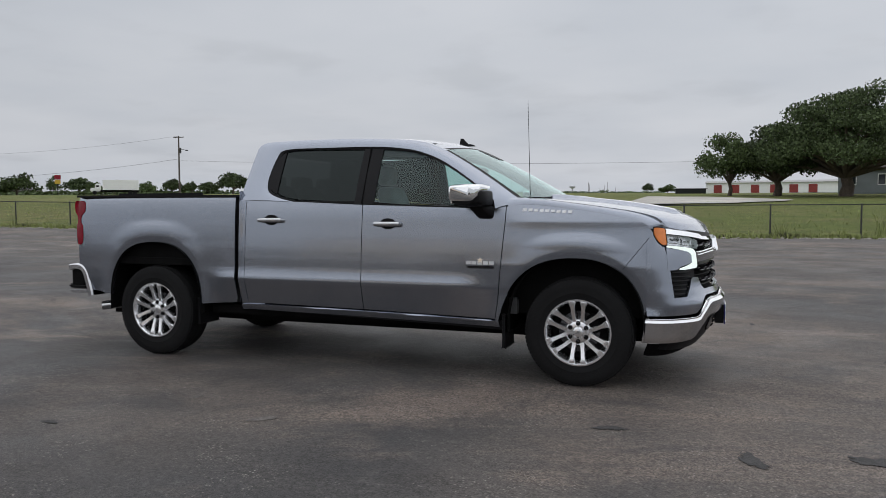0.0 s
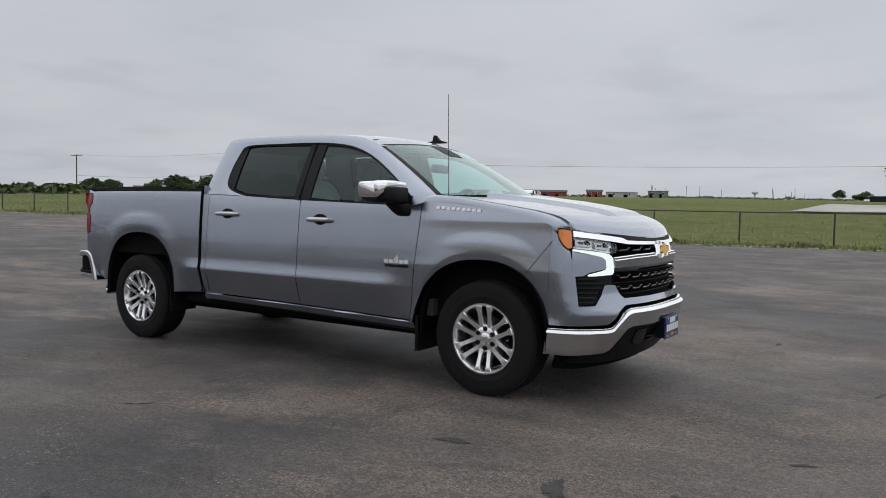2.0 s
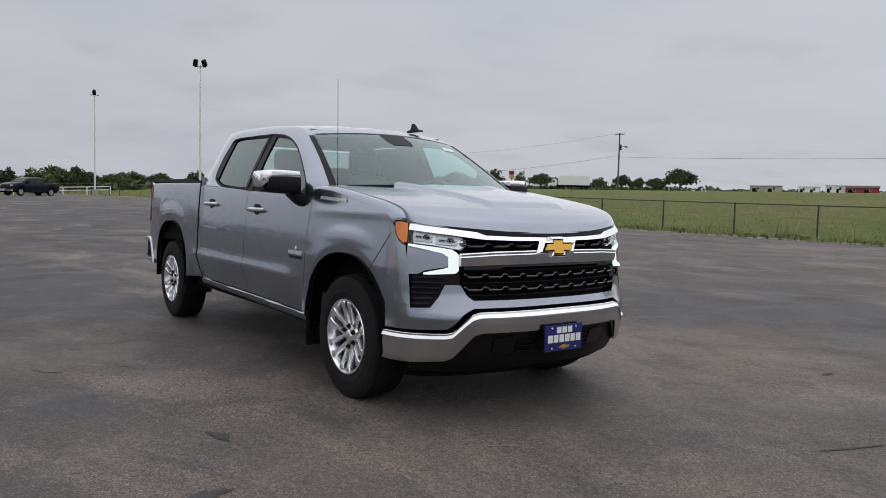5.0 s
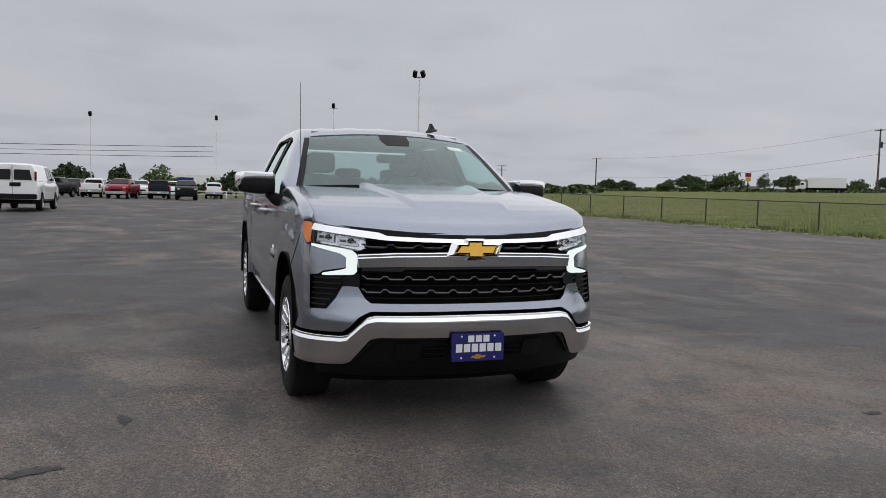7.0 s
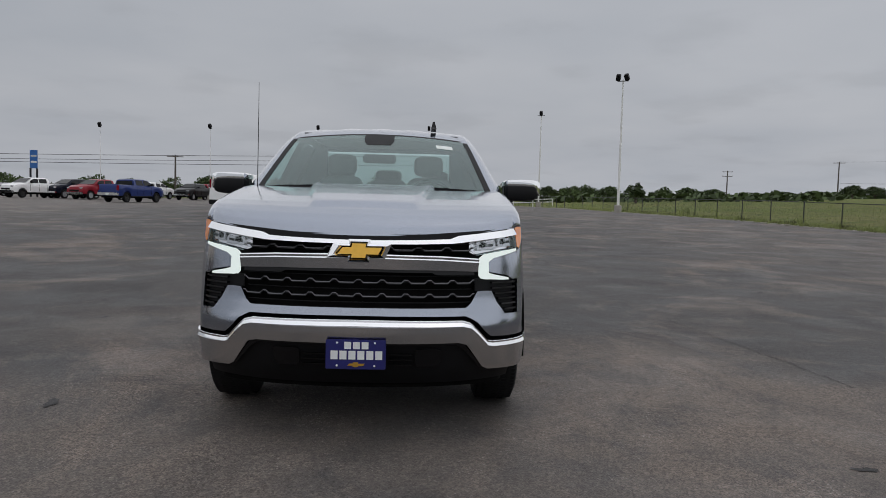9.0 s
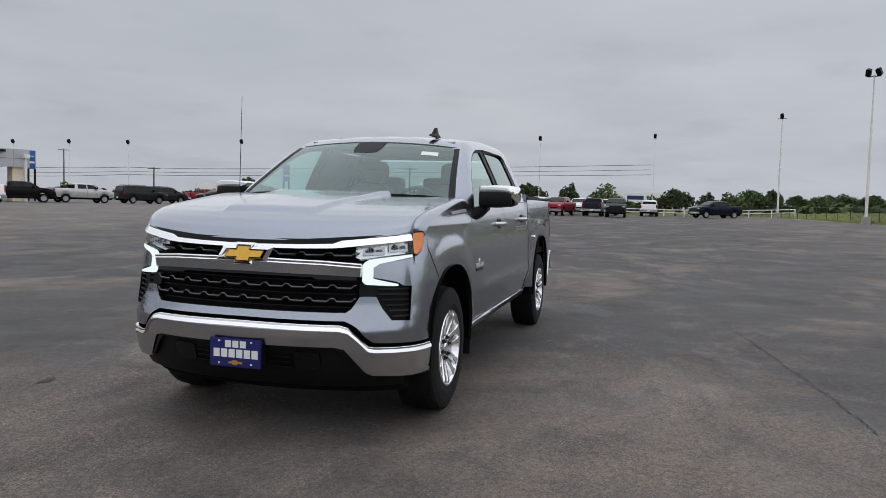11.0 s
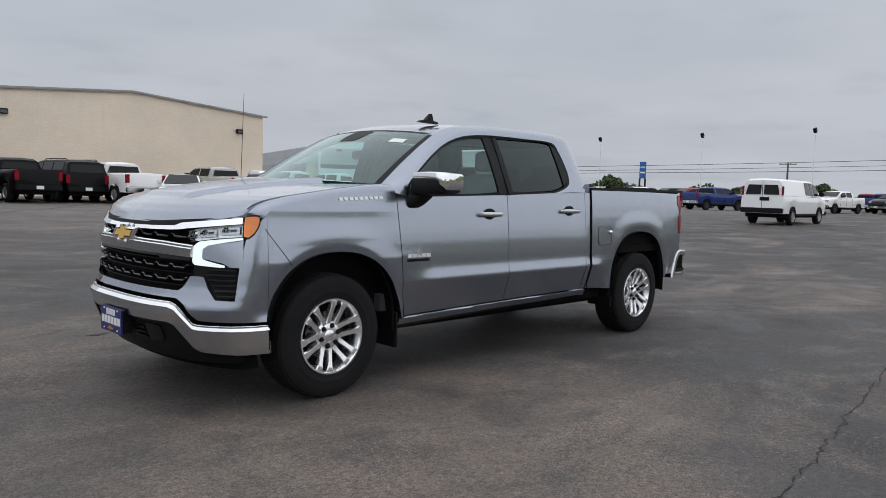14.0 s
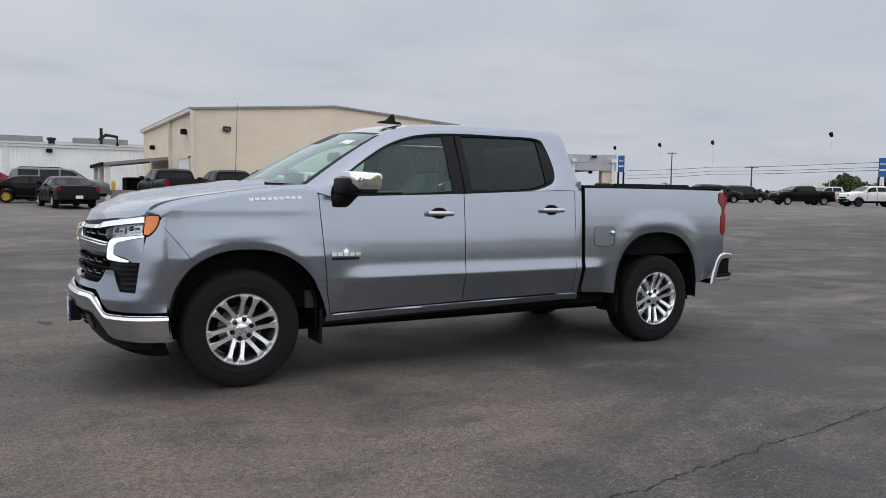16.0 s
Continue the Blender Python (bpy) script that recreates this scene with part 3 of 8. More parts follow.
for k, (x, y, a, b) in enumerate(((-1.0, -2.9, 0.05, 0.03), (-2.2, -3.4, 0.07, 0.04), (1.2, -3.6, 0.04, 0.02), (4.6, -2.2, 0.03, 0.02), (4.2, 0.9, 0.22, 0.012), (5.0, 1.6, 0.05, 0.03), (3.9, -1.2, 0.05, 0.02), (3.2, 2.6, 0.06, 0.03), (-4.5, 5.6, 0.16, 0.03))):
    spot(f"dark_spot_{k + 1}", x, y, a, b, STAIN, 60 + k, k * 1.1)

# ---- chain-link fence ----
POSTX0 = 1.72
fence = empty("chain_link_fence", pose(0, 0, 0), "low galvanised chain-link fence along the meadow", "fence")
xs_posts = [POSTX0 + k * 3.035 for k in range(-35, 9)]
pm = None
for x in xs_posts:
    y = fence_y(x)
    if pm is None:
        bm = tube(bmesh.new(), [(0, 0, -0.1), (0, 0, 1.20)], 0.03, 8)
        lathe(bm, [(1.20, 0.036), (1.225, 0.03), (1.24, 0.0)], "z", 8)
        pm = part("post", bm, GALV, fence)
        pm.location = (x, y, rise(x, y))
        continue
    p = new("post", pm.data)
    p.parent = fence
    p.location = (x, y, rise(x, y))
part("top_rail", tube(bmesh.new(), [(x, fence_y(x), rise(x, fence_y(x)) + 1.195) for x in xs_posts], 0.021, 6), GALV, fence)
part("tension_wire", tube(bmesh.new(), [(x, fence_y(x), rise(x, fence_y(x)) + 0.06) for x in xs_posts], 0.006, 4), GALV, fence)
verts, faces = [], []
for sgn in (-1, 1):
    for x in np.arange(-62, 26, 0.075):
        x1 = x + sgn * 1.13
        k = len(verts)
        for xx, zz in ((x, 0.05), (x1, 1.19)):
            y = fence_y(xx)
            b0 = rise(xx, y) + zz
            verts += [(xx - 0.0014, y, b0), (xx + 0.0014, y - 0.0014, b0), (xx + 0.0014, y + 0.0014, b0)]
        faces += [(k, k + 1, k + 4, k + 3), (k + 1, k + 2, k + 5, k + 4), (k + 2, k, k + 3, k + 5)]
tagged(raw("chain_link_mesh", verts, faces, GALV, fence), "woven wire mesh", kind="stuff")

# weeds along the fence foot and tufts in the meadow
random.seed(11)
verts, faces = [], []


def blade(x, y, h, w, lean):
    a = random.uniform(0, math.tau)
    dx, dy = math.cos(a) * w, math.sin(a) * w
    b = random.uniform(0, math.tau)
    lx, ly = math.cos(b) * lean * h, math.sin(b) * lean * h
    z = rise(x, y) - 0.05
    k = len(verts)
    verts.extend([(x - dx, y - dy, z), (x + dx, y + dy, z), (x + dx * 0.6 + lx * 0.4, y + dy * 0.6 + ly * 0.4, z + h * 0.6), (x - dx * 0.6 + lx * 0.4, y - dy * 0.6 + ly * 0.4, z + h * 0.6), (x + lx, y + ly, z + h)])
    faces.extend([(k, k + 1, k + 2, k + 3), (k + 3, k + 2, k + 4)])


for i in range(26000):
    x = random.uniform(-70, 18)
    d = random.expovariate(1.2)
    y = fence_y(x) - 0.9 + d
    blade(x, y, random.uniform(0.07, 0.20) * (1.3 if d < 1.0 else 0.8), random.uniform(0.01, 0.03), 0.5)
for i in range(5000):
    x = random.uniform(-95, 35)
    y = fence_y(x) + 1 + 40 * random.random() ** 1.6
    blade(x, y, random.uniform(0.08, 0.18), random.uniform(0.02, 0.04), 0.7)
for i in range(34):
    x0 = random.uniform(-70, 15)
    y0 = fence_y(x0) + random.uniform(-0.5, 1.4)
    hh = random.uniform(0.4, 0.95)
    for k in range(26):
        blade(x0 + random.gauss(0, 0.13), y0 + random.gauss(0, 0.13), hh * random.uniform(0.4, 1.0), 0.018, 0.35)
tagged(raw("meadow_weeds", verts, faces, WEED), "grass tufts and weeds along the fence foot", "weeds", kind="stuff")

# dark brown-green growth right at the foot of the fence
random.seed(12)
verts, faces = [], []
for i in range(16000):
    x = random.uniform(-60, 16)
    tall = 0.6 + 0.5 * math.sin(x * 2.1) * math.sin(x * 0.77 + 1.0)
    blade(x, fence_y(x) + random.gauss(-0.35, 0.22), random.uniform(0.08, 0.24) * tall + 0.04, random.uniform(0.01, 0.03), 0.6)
tagged(raw("fence_weeds", verts, faces, leafy("dark_weed", (0.055, 0.052, 0.028))), "dark brown-green weeds at the foot of the fence", "weeds", kind="stuff")

# ---- trees ----


def tree(name, label, h, w, seed, leaves=1800, leaf=0.34, low=0.28, mat=None, trunk_r=None, blobs=14, flat=0.8):
    """A trunk with limbs and a crown of many small leaf clumps in uneven masses; stands on the origin."""
    random.seed(seed)
    t = empty(name, pose(0, 0, 0), label, "tree", kind="")
    r0 = trunk_r or h * 0.035
    bm = bmesh.new()
    fork = h * (low + 0.06)
    tube(bm, [(0, 0, -0.2), (0.02 * h, 0, fork * 0.5), (0, 0.02 * h, fork), (0, 0, h * 0.62)], [r0 * 1.25, r0, r0 * 0.85, r0 * 0.3], 8)
    masses = []
    for k in range(blobs):
        a = k * 2.399 + random.uniform(-0.4, 0.4)
        q = ((k + 0.5) / blobs) ** 0.5
        rad = w * 0.5 * q * random.uniform(0.62, 0.86)
        zz = h * (low + (1 - low) * (0.12 + 0.70 * (1 - q ** 2.6 * flat) * random.uniform(0.30, 1.05)))
        c = Vector((rad * math.cos(a), rad * math.sin(a), zz))
        tight = 0.55 if blobs > 50 else 1.0
        masses.append((c, random.uniform(0.13, 0.22) * w * tight, random.uniform(0.11, 0.19) * h * tight))
        if k % 2 == 0:
            mid = Vector((c.x * 0.45, c.y * 0.45, fork + (c.z - fork) * 0.55))
            tube(bm, [(0, 0, fork * 0.9), tuple(mid), tuple(c)], [r0 * 0.5, r0 * 0.28, r0 * 0.08], 5)
    part("trunk", bm, BARK, t)
    verts, faces = [], []
    for i in range(leaves):
        c, ra, rz = random.choice(masses)
        d = Vector((random.gauss(0, 1), random.gauss(0, 1), random.gauss(0, 1))).normalized() * (random.random() ** 0.42)
        p = c + Vector((d.x * ra, d.y * ra, d.z * rz))
        if p.z < h * (low + 0.06):
            continue
        u = Vector((random.gauss(0, 1), random.gauss(0, 1), random.gauss(0, 0.6))).normalized()
        v = u.orthogonal().normalized()
        v.rotate(Matrix.Rotation(random.uniform(0, 6.28), 3, u))
        sz = leaf * random.uniform(0.5, 1.15)
        a2, b2 = v * sz, u.cross(v) * sz * random.uniform(0.45, 0.8)
        k = len(verts)
        verts += [p - a2, p - b2 * 0.8 + a2 * 0.1, p + a2, p + b2]
        faces.append((k, k + 1, k + 2, k + 3))
    raw("crown", verts, faces, mat or LEAF, t)
    return t


def set_on(m, x, y, dz=0.0):
    return Matrix.Translation((x, y, rise(x, y) - 0.06 + dz)) @ m


def at_way(px, py, way, dist):
    """A place dist metres from (px, py) in the direction way (degrees)."""
    return px + dist * math.cos(radians(way)), py + dist * math.sin(radians(way))


oak = tree("oak_tree", "broad old live oak with a dark dense crown", 13.0, 22.4, 3, 52000, 0.18, 0.12, LEAFDARK, 0.62, 120, 0.8)
x, y = at_way(2.8, -6.3, 81.7, 92)
oak.matrix_basis = set_on(Matrix.Identity(4), x, y)
o2 = tree("oak_tree", "leaning oak with a dark green crown", 9.6, 11.5, 8, 18000, 0.18, 0.12, LEAFDARK, 0.40, 75, 0.75)
x, y = at_way(2.8, -6.3, 85.9, 96)
o2.matrix_basis = set_on(Matrix.Identity(4), x, y)
o3 = tree("oak_tree", "young oak with a loose green crown", 8.2, 8.8, 12, 8500, 0.17, 0.13, LEAF, 0.22, 26, 0.6)
x, y = at_way(2.8, -6.3, 89.0, 96)
o3.matrix_basis = set_on(Matrix.Identity(4), x, y)
kinds = [tree("round_tree", "rounded dark green tree in the far tree line", 6.0, 7.4, 21, 1700, 0.34, 0.12, LEAFDARK), tree("bushy_tree", "bushy green tree in the far tree line", 4.6, 6.6, 22, 1400, 0.34, 0.06, LEAF),
         tree("tall_tree", "tall dark tree in the far tree line", 7.4, 5.6, 23, 1500, 0.36, 0.14, LEAFDARK, None, 14, 0.5), tree("feathery_tree", "loose feathery mesquite tree", 5.2, 7.0, 24, 1100, 0.30, 0.16, LEAF, None, 18, 0.9)]
SIZES = ((7.4, 6.0), (6.6, 4.6), (5.6, 7.4), (7.0, 5.2))  # width and height of each kind


def plant(kind, x, y, w, h, turn):
    """A tree of a kind at (x, y), w wide and h high."""
    src = kinds[kind]
    w0, h0 = SIZES[kind]
    m = set_on(Matrix.Rotation(turn, 4, "Z") @ Matrix.Diagonal((w / w0, w / w0, h / h0, 1)), x, y)
    if not src.get("used"):
        src["used"] = 1
        src.matrix_basis = m
    else:
        copy_thing(src, m)


# west of the lot: way and distance from the front of the truck, kind, scale
WEST = [(-171.5, 118, 0, 1.0), (-174.6, 112, 2, 0.7), (-169.2, 125, 1, 1.0), (-177.2, 116, 3, 1.05), (-178.6, 130, 1, 0.8), (179.4, 105, 1, 0.9), (177.6, 104, 0, 0.95), (175.6, 112, 2, 0.9), (174.0, 110, 1, 1.05), (172.6, 118, 0, 0.95),
        (-150.5, 110, 0, 1.0), (-152.3, 118, 1, 0.9), (-146.5, 150, 1, 0.8), (-157.0, 112, 1, 1.0), (-159.2, 116, 0, 0.7), (-138.0, 140, 1, 0.9), (-142.0, 170, 1, 0.8), (-162.0, 120, 3, 0.8), (-164.5, 118, 0, 0.9)]
for k, (way, dist, kind, sc) in enumerate(WEST):
    x, y = at_way(6.0, 0.0, way, dist)
    plant(kind, x, y, SIZES[kind][0] * sc * 0.88, SIZES[kind][1] * sc * 0.88, k * 1.9)
# behind the fence: place, width, height, kind
NORTHWEST = [(-112, 18, 3.2, 3.8, 0), (-161, 29, 5.0, 3.4, 0), (-160, 34, 6.4, 3.1, 1), (-159, 38, 6.2, 3.4, 1), (-153, 41, 5.4, 3.2, 0), (-140, 30, 5.2, 3.1, 1), (-99, 31, 4.4, 3.9, 2), (-117, 40.5, 4.4, 2.5, 1), (-153, 58, 5.8, 2.7, 0), (-170, 70, 6.2, 2.4, 0),
             (-172, 89, 5.4, 1.7, 0), (-169, 94, 6.8, 1.9, 0), (-148, 91, 5.4, 3.1, 0), (-150, 97, 5.6, 2.9, 0), (-150, 99, 4.4, 1.2, 1)]
NORTH = [(-165, 119, 5.4, 3.4, 1), (-162, 124, 9.6, 4.8, 0), (-145, 113, 4.6, 2.5, 1), (-160, 134, 10.0, 5.7, 1), (-188, 171, 4.4, 5.6, 3), (-185, 178, 10.4, 5.9, 0), (-173, 172, 5.2, 4.1, 1), (-155, 161, 5.2, 4.4, 0), (-165, 179, 5.0, 3.4, 0), (-162, 182, 6.4, 4.3, 1),
         (-150, 179, 6.4, 5.1, 0), (-153, 189, 4.2, 3.9, 1), (-139, 174, 4.6, 5.1, 2), (-139, 181, 7.2, 4.0, 0), (-127, 177, 10.0, 6.7, 0), (-14, 203, 3.2, 2.9, 0), (-10, 223, 5.6, 2.6, 1)]
for k, (x, y, w, h, kind) in enumerate(NORTHWEST + NORTH):
    plant(kind, x, y, w * 1.18, h * 1.28, k * 2.3)
for src in kinds:
    del src["used"]
# low scrub closes the far edge of the meadow
random.seed(31)
verts, faces = [], []
for i in range(11000):
    way = random.choice((random.uniform(128, 176), random.uniform(124, 172), random.uniform(-179, -140), random.uniform(94, 124)))
    dist = random.uniform(350, 380) if way < 124 and way > 90 else random.uniform(228, 290) if 90 < way < 150 else random.uniform(120, 170)
    x, y = at_way(6.0, 0.0, way, dist)
    hh = (1.05 + 0.8 * noise.noise((way * 0.9, 0, 0)) if 90 < way < 172 else 1.6 + 1.3 * noise.noise((way * 0.9, 0, 0))) * random.random()
    p = Vector((x, y, rise(x, y) + hh))
    u = Vector((random.gauss(0, 1), random.gauss(0, 1), random.gauss(0, 0.6))).normalized() * random.uniform(0.3, 0.7)
    v = u.orthogonal().normalized() * random.uniform(0.3, 0.5)
    k = len(verts)
    verts += [p - u, p - v, p + u, p + v]
    faces.append((k, k + 1, k + 2, k + 3))
tagged(raw("scrub", verts, faces, LEAFDARK), "low dark scrub along the far meadow edge", "scrub", kind="stuff")

# ---- light poles, utility poles, wires ----


def light_pole(x, y, top, label, way=0.0, twin=True, girth=1.0):
    p = empty("light_pole", Matrix.Translation((x, y, rise(x, y))) @ Matrix.Rotation(radians(way), 4, "Z"), label, "light pole", "lot lights")
    h = top - rise(x, y)
    part("base", lathe(bmesh.new(), [(-0.2, 0.30), (0.55, 0.30), (0.60, 0.26), (0.60, 0.0)], "z", 16), CONC, p)
    part("mast", tube(bmesh.new(), [(0, 0, 0.6), (0, 0, h * 0.35), (0, 0, h)], [0.11 * girth, 0.095 * girth, 0.05 * girth], 10), POLEWHITE, p)
    part("bracket", tube(bmesh.new(), [(0, -0.45 * girth, h - 0.12), (0, 0.45 * girth, h - 0.12)], 0.035, 6), GALV, p)
    for s in ((-1, 1) if twin else (0,)):
        bm = newbox(-0.19, 0.19, -0.17, 0.17, -0.26, 0.26, bevel=0.04)
        bmesh.ops.transform(bm, matrix=Matrix.Translation((0.16, s * 0.34, h + 0.16)) @ Matrix.Rotation(radians(28), 4, "Y") @ Matrix.Rotation(radians(12 * s), 4, "X"), verts=bm.verts)
        if girth < 1:
            bmesh.ops.transform(bm, matrix=Matrix.Translation((0, 0, h)) @ Matrix.Diagonal((0.8, 0.95, 0.9, 1)) @ Matrix.Translation((0, 0, -h)), verts=bm.verts)
        part("lamp_head", bm, BLACK, p, "dark floodlight head")
    return p


light_pole(-54.2, 16.6, 11.35, "tall white light pole with two floodlights by the fence", -30)
light_pole(-84.5, 14.9, 11.85, "tall white light pole with a single floodlight", -20, False)
for x, y, z in ((-76.4, -34.3, 8.1), (-79.0, -23.2, 8.5), (-84.6, -11.9, 9.2), (-87.0, 1.4, 9.7), (-75.4, -47.0, 7.9), (-73.1, -61.5, 7.6), (-70.9, -68.4, 7.5), (-69.9, -76.0, 7.4)):
    light_pole(x, y, z + 0.2, "slim white light pole with a floodlight over the car rows", -10 if y < 0 else 0, False, 0.4)


def utility_pole(x, y, top, arm_way, double=False, can=False):
    p = empty("utility_pole", Matrix.Translation((x, y, rise(x, y))) @ Matrix.Rotation(radians(arm_way), 4, "Z"), "weathered wooden utility pole with a crossarm", "utility pole", "utility poles")
    h = top - rise(x, y)
    part("pole", tube(bmesh.new(), [(0, 0, -0.3), (0, 0, h)], [0.17, 0.11], 8), WOODPOLE, p)
    for k, z in enumerate((h - 0.25, h - 1.3) if double else (h - 0.25,)):
        part("crossarm", newbox(-0.06, 0.06, -1.15, 1.15, z - 0.06, z + 0.06), WOODPOLE, p)
        for yy in (-1.05, -0.35, 0.35, 1.05):
            part("insulator", lathe(bmesh.new(), [(z + 0.06, 0.03), (z + 0.12, 0.05), (z + 0.2, 0.03), (z + 0.22, 0.0)], "z", 8, (0, yy, 0)), CONC, p)
    if can:
        part("transformer", lathe(bmesh.new(), [(h - 3.0, 0.0), (h - 3.0, 0.26), (h - 2.1, 0.26), (h - 2.0, 0.0)], "z", 12, (0.35, 0.1, 0)), GALV, p)
        part("lamp_arm", tube(bmesh.new(), [(0, 0, h - 2.8), (-0.6, -1.2, h - 2.4), (-0.7, -2.3, h - 2.6)], 0.035, 6), GALV, p)
        part("street_lamp_head", newbox(-0.85, -0.55, -2.7, -2.2, h - 2.75, h - 2.55, bevel=0.05), GALV, p)
    return Vector((x, y, top))


u2 = utility_pole(-85.6, 102.7, 13.9, 85, can=True)
u1 = utility_pole(-155, 91.7, 11.75, -28)
utility_pole(-170.6, 73.6, 9.9, -22, double=True)
utility_pole(-107, -36.0, 6.9, 10)
utility_pole(-128, -122, 11.0, 40)
utility_pole(-116.7, -90.7, 6.8, 40)


def wire(name, a, b, sag, r=0.018, lab="thin dark overhead cable"):
    a, b = Vector(a), Vector(b)
    pts = [a.lerp(b, k / 24) + Vector((0, 0, -4 * sag * (k / 24) * (1 - k / 24))) for k in range(25)]
    w = part(name, tube(bmesh.new(), pts, r, 4), CABLE)
    return tagged(w, lab, "cable", "overhead cables")


wire("overhead_cable", u2 + Vector((0, 0, -4.0)), u1 + Vector((0, 0, -4.6)), 1.5, 0.020)
wire("overhead_cable", u2 + Vector((0, 0, -4.3)), (60, 88, 7.2), 1.2, 0.016)
wire("overhead_cable", u2 + Vector((0, 0, 0)), u1 + Vector((0, 0, 0)), 1.5, 0.014)
for za, zb, zc, zd, r in ((6.66, 4.96, 4.85, 4.8, 0.026), (6.07, 4.45, 4.35, 4.1, 0.022), (5.47, 4.14, 3.95, 3.6, 0.026)):
    wire("overhead_cable", (-87.7, 1.1, za), (-75.8, -47.0, zb), 0.12, r)
    wire("overhead_cable", (-75.8, -47.0, zb), (-73.5, -62.0, zc), 0.08, r)
    wire("overhead_cable", (-73.5, -62.0, zc), (-76.7, -81.0, zd), 0.10, r)

# ---- parked vehicles in the distance ----
LAMPRED = REDLENS
PLAINGLASS = material("dark_car_glass", (0.008, 0.009, 0.010), 0.1, coat=0.0, vary=0.1, spec=0.25)
HUBS = material("dull_alloy", (0.4, 0.41, 0.42), 0.35, 0.8, vary=0.1, vscale=12)
BLACKRIM = material("black_rim", (0.02, 0.02, 0.02), 0.4, vary=0.1)
YELLOWRIM = material("gold_rim", (0.45, 0.33, 0.05), 0.35, 0.6, vary=0.1)
CARWHITE = paint("white_car_paint", (0.84, 0.84, 0.83), 0.0, 0.4, 0.02)
CARRED = paint("red_car_paint", (0.24, 0.008, 0.020), 0.1, 0.35, 0.05, 0.2, 0.25)
CARBLUE = paint("blue_car_paint", (0.010, 0.028, 0.15), 0.25, 0.3, 0.08, 0.4, 0.3)
CARBLACK = paint("black_car_paint", (0.004, 0.004, 0.0045), 0.0, 0.3, 0.05, 0.06, 0.12)
CARNAVY = paint("navy_car_paint", (0.006, 0.009, 0.020), 0.1, 0.3, 0.08, 0.12, 0.15)
CARGREY = paint("silver_car_paint", (0.48, 0.48, 0.475), 0.5, 0.35, 0.08)
CARDARK = paint("charcoal_car_paint", (0.016, 0.0165, 0.018), 0.2, 0.32, 0.08, 0.15, 0.2)
CARSTEEL = paint("steel_grey_car_paint", (0.15, 0.155, 0.165), 0.4, 0.32, 0.06, 0.4, 0.35)
LAMPCLEAR = material("clear_car_lamp", (0.7, 0.72, 0.74), 0.1, 0.6, vary=0.1, vscale=20)

STYLES = {
    # floor, half width, length ends, upper line of the body, roof line of the cab, wheel places, wheel size
    "pickup": dict(lo=0.52, w=0.98, top=[(-2.95, 1.30), (-2.90, 1.40), (-1.02, 1.38), (-0.98, 1.36), (1.25, 1.32), (1.5, 1.36), (2.2, 1.30), (2.6, 1.20), (2.82, 1.10), (2.88, 0.85)], roof=[(-1.0, 1.38), (-0.96, 1.80), (-0.75, 1.89), (0.4, 1.88), (0.75, 1.82), (1.55, 1.37)], ax=(1.87, -1.87), r=0.40,
                   win=[(-0.72, 0.10), (0.20, 1.05)], bed=(-2.8, -1.05)),
    "suv": dict(lo=0.48, w=0.97, top=[(-2.65, 1.05), (-2.60, 1.30), (1.1, 1.26), (1.4, 1.28), (2.1, 1.2), (2.5, 1.08), (2.62, 0.8)], roof=[(-2.58, 1.28), (-2.42, 1.80), (-2.1, 1.90), (0.2, 1.90), (0.6, 1.83), (1.40, 1.28)], ax=(1.55, -1.50), r=0.39, win=[(-2.15, -1.15), (-1.05, -0.10), (0.0, 0.85)], bed=None),
    "van": dict(lo=0.50, w=0.98, top=[(-2.85, 1.0), (-2.82, 1.32), (1.4, 1.30), (1.75, 1.28), (2.45, 1.15), (2.78, 0.98), (2.85, 0.75)], roof=[(-2.82, 1.30), (-2.76, 1.95), (-2.6, 2.03), (0.9, 2.02), (1.2, 1.95), (1.98, 1.27)], ax=(1.80, -1.65), r=0.37, win=[(-0.10, 0.42), (0.50, 0.85), (0.95, 1.55)], bed=None),
    "sedan": dict(lo=0.38, w=0.92, top=[(-2.45, 0.75), (-2.40, 0.98), (-1.5, 1.02), (0.7, 0.94), (1.0, 0.93), (2.0, 0.82), (2.35, 0.68), (2.45, 0.5)], roof=[(-1.85, 1.0), (-1.1, 1.36), (-0.6, 1.44), (0.1, 1.43), (1.05, 0.94)], ax=(1.45, -1.42), r=0.335, win=[(-1.15, -0.35), (-0.25, 0.55)], bed=None),
}
_protos = {}


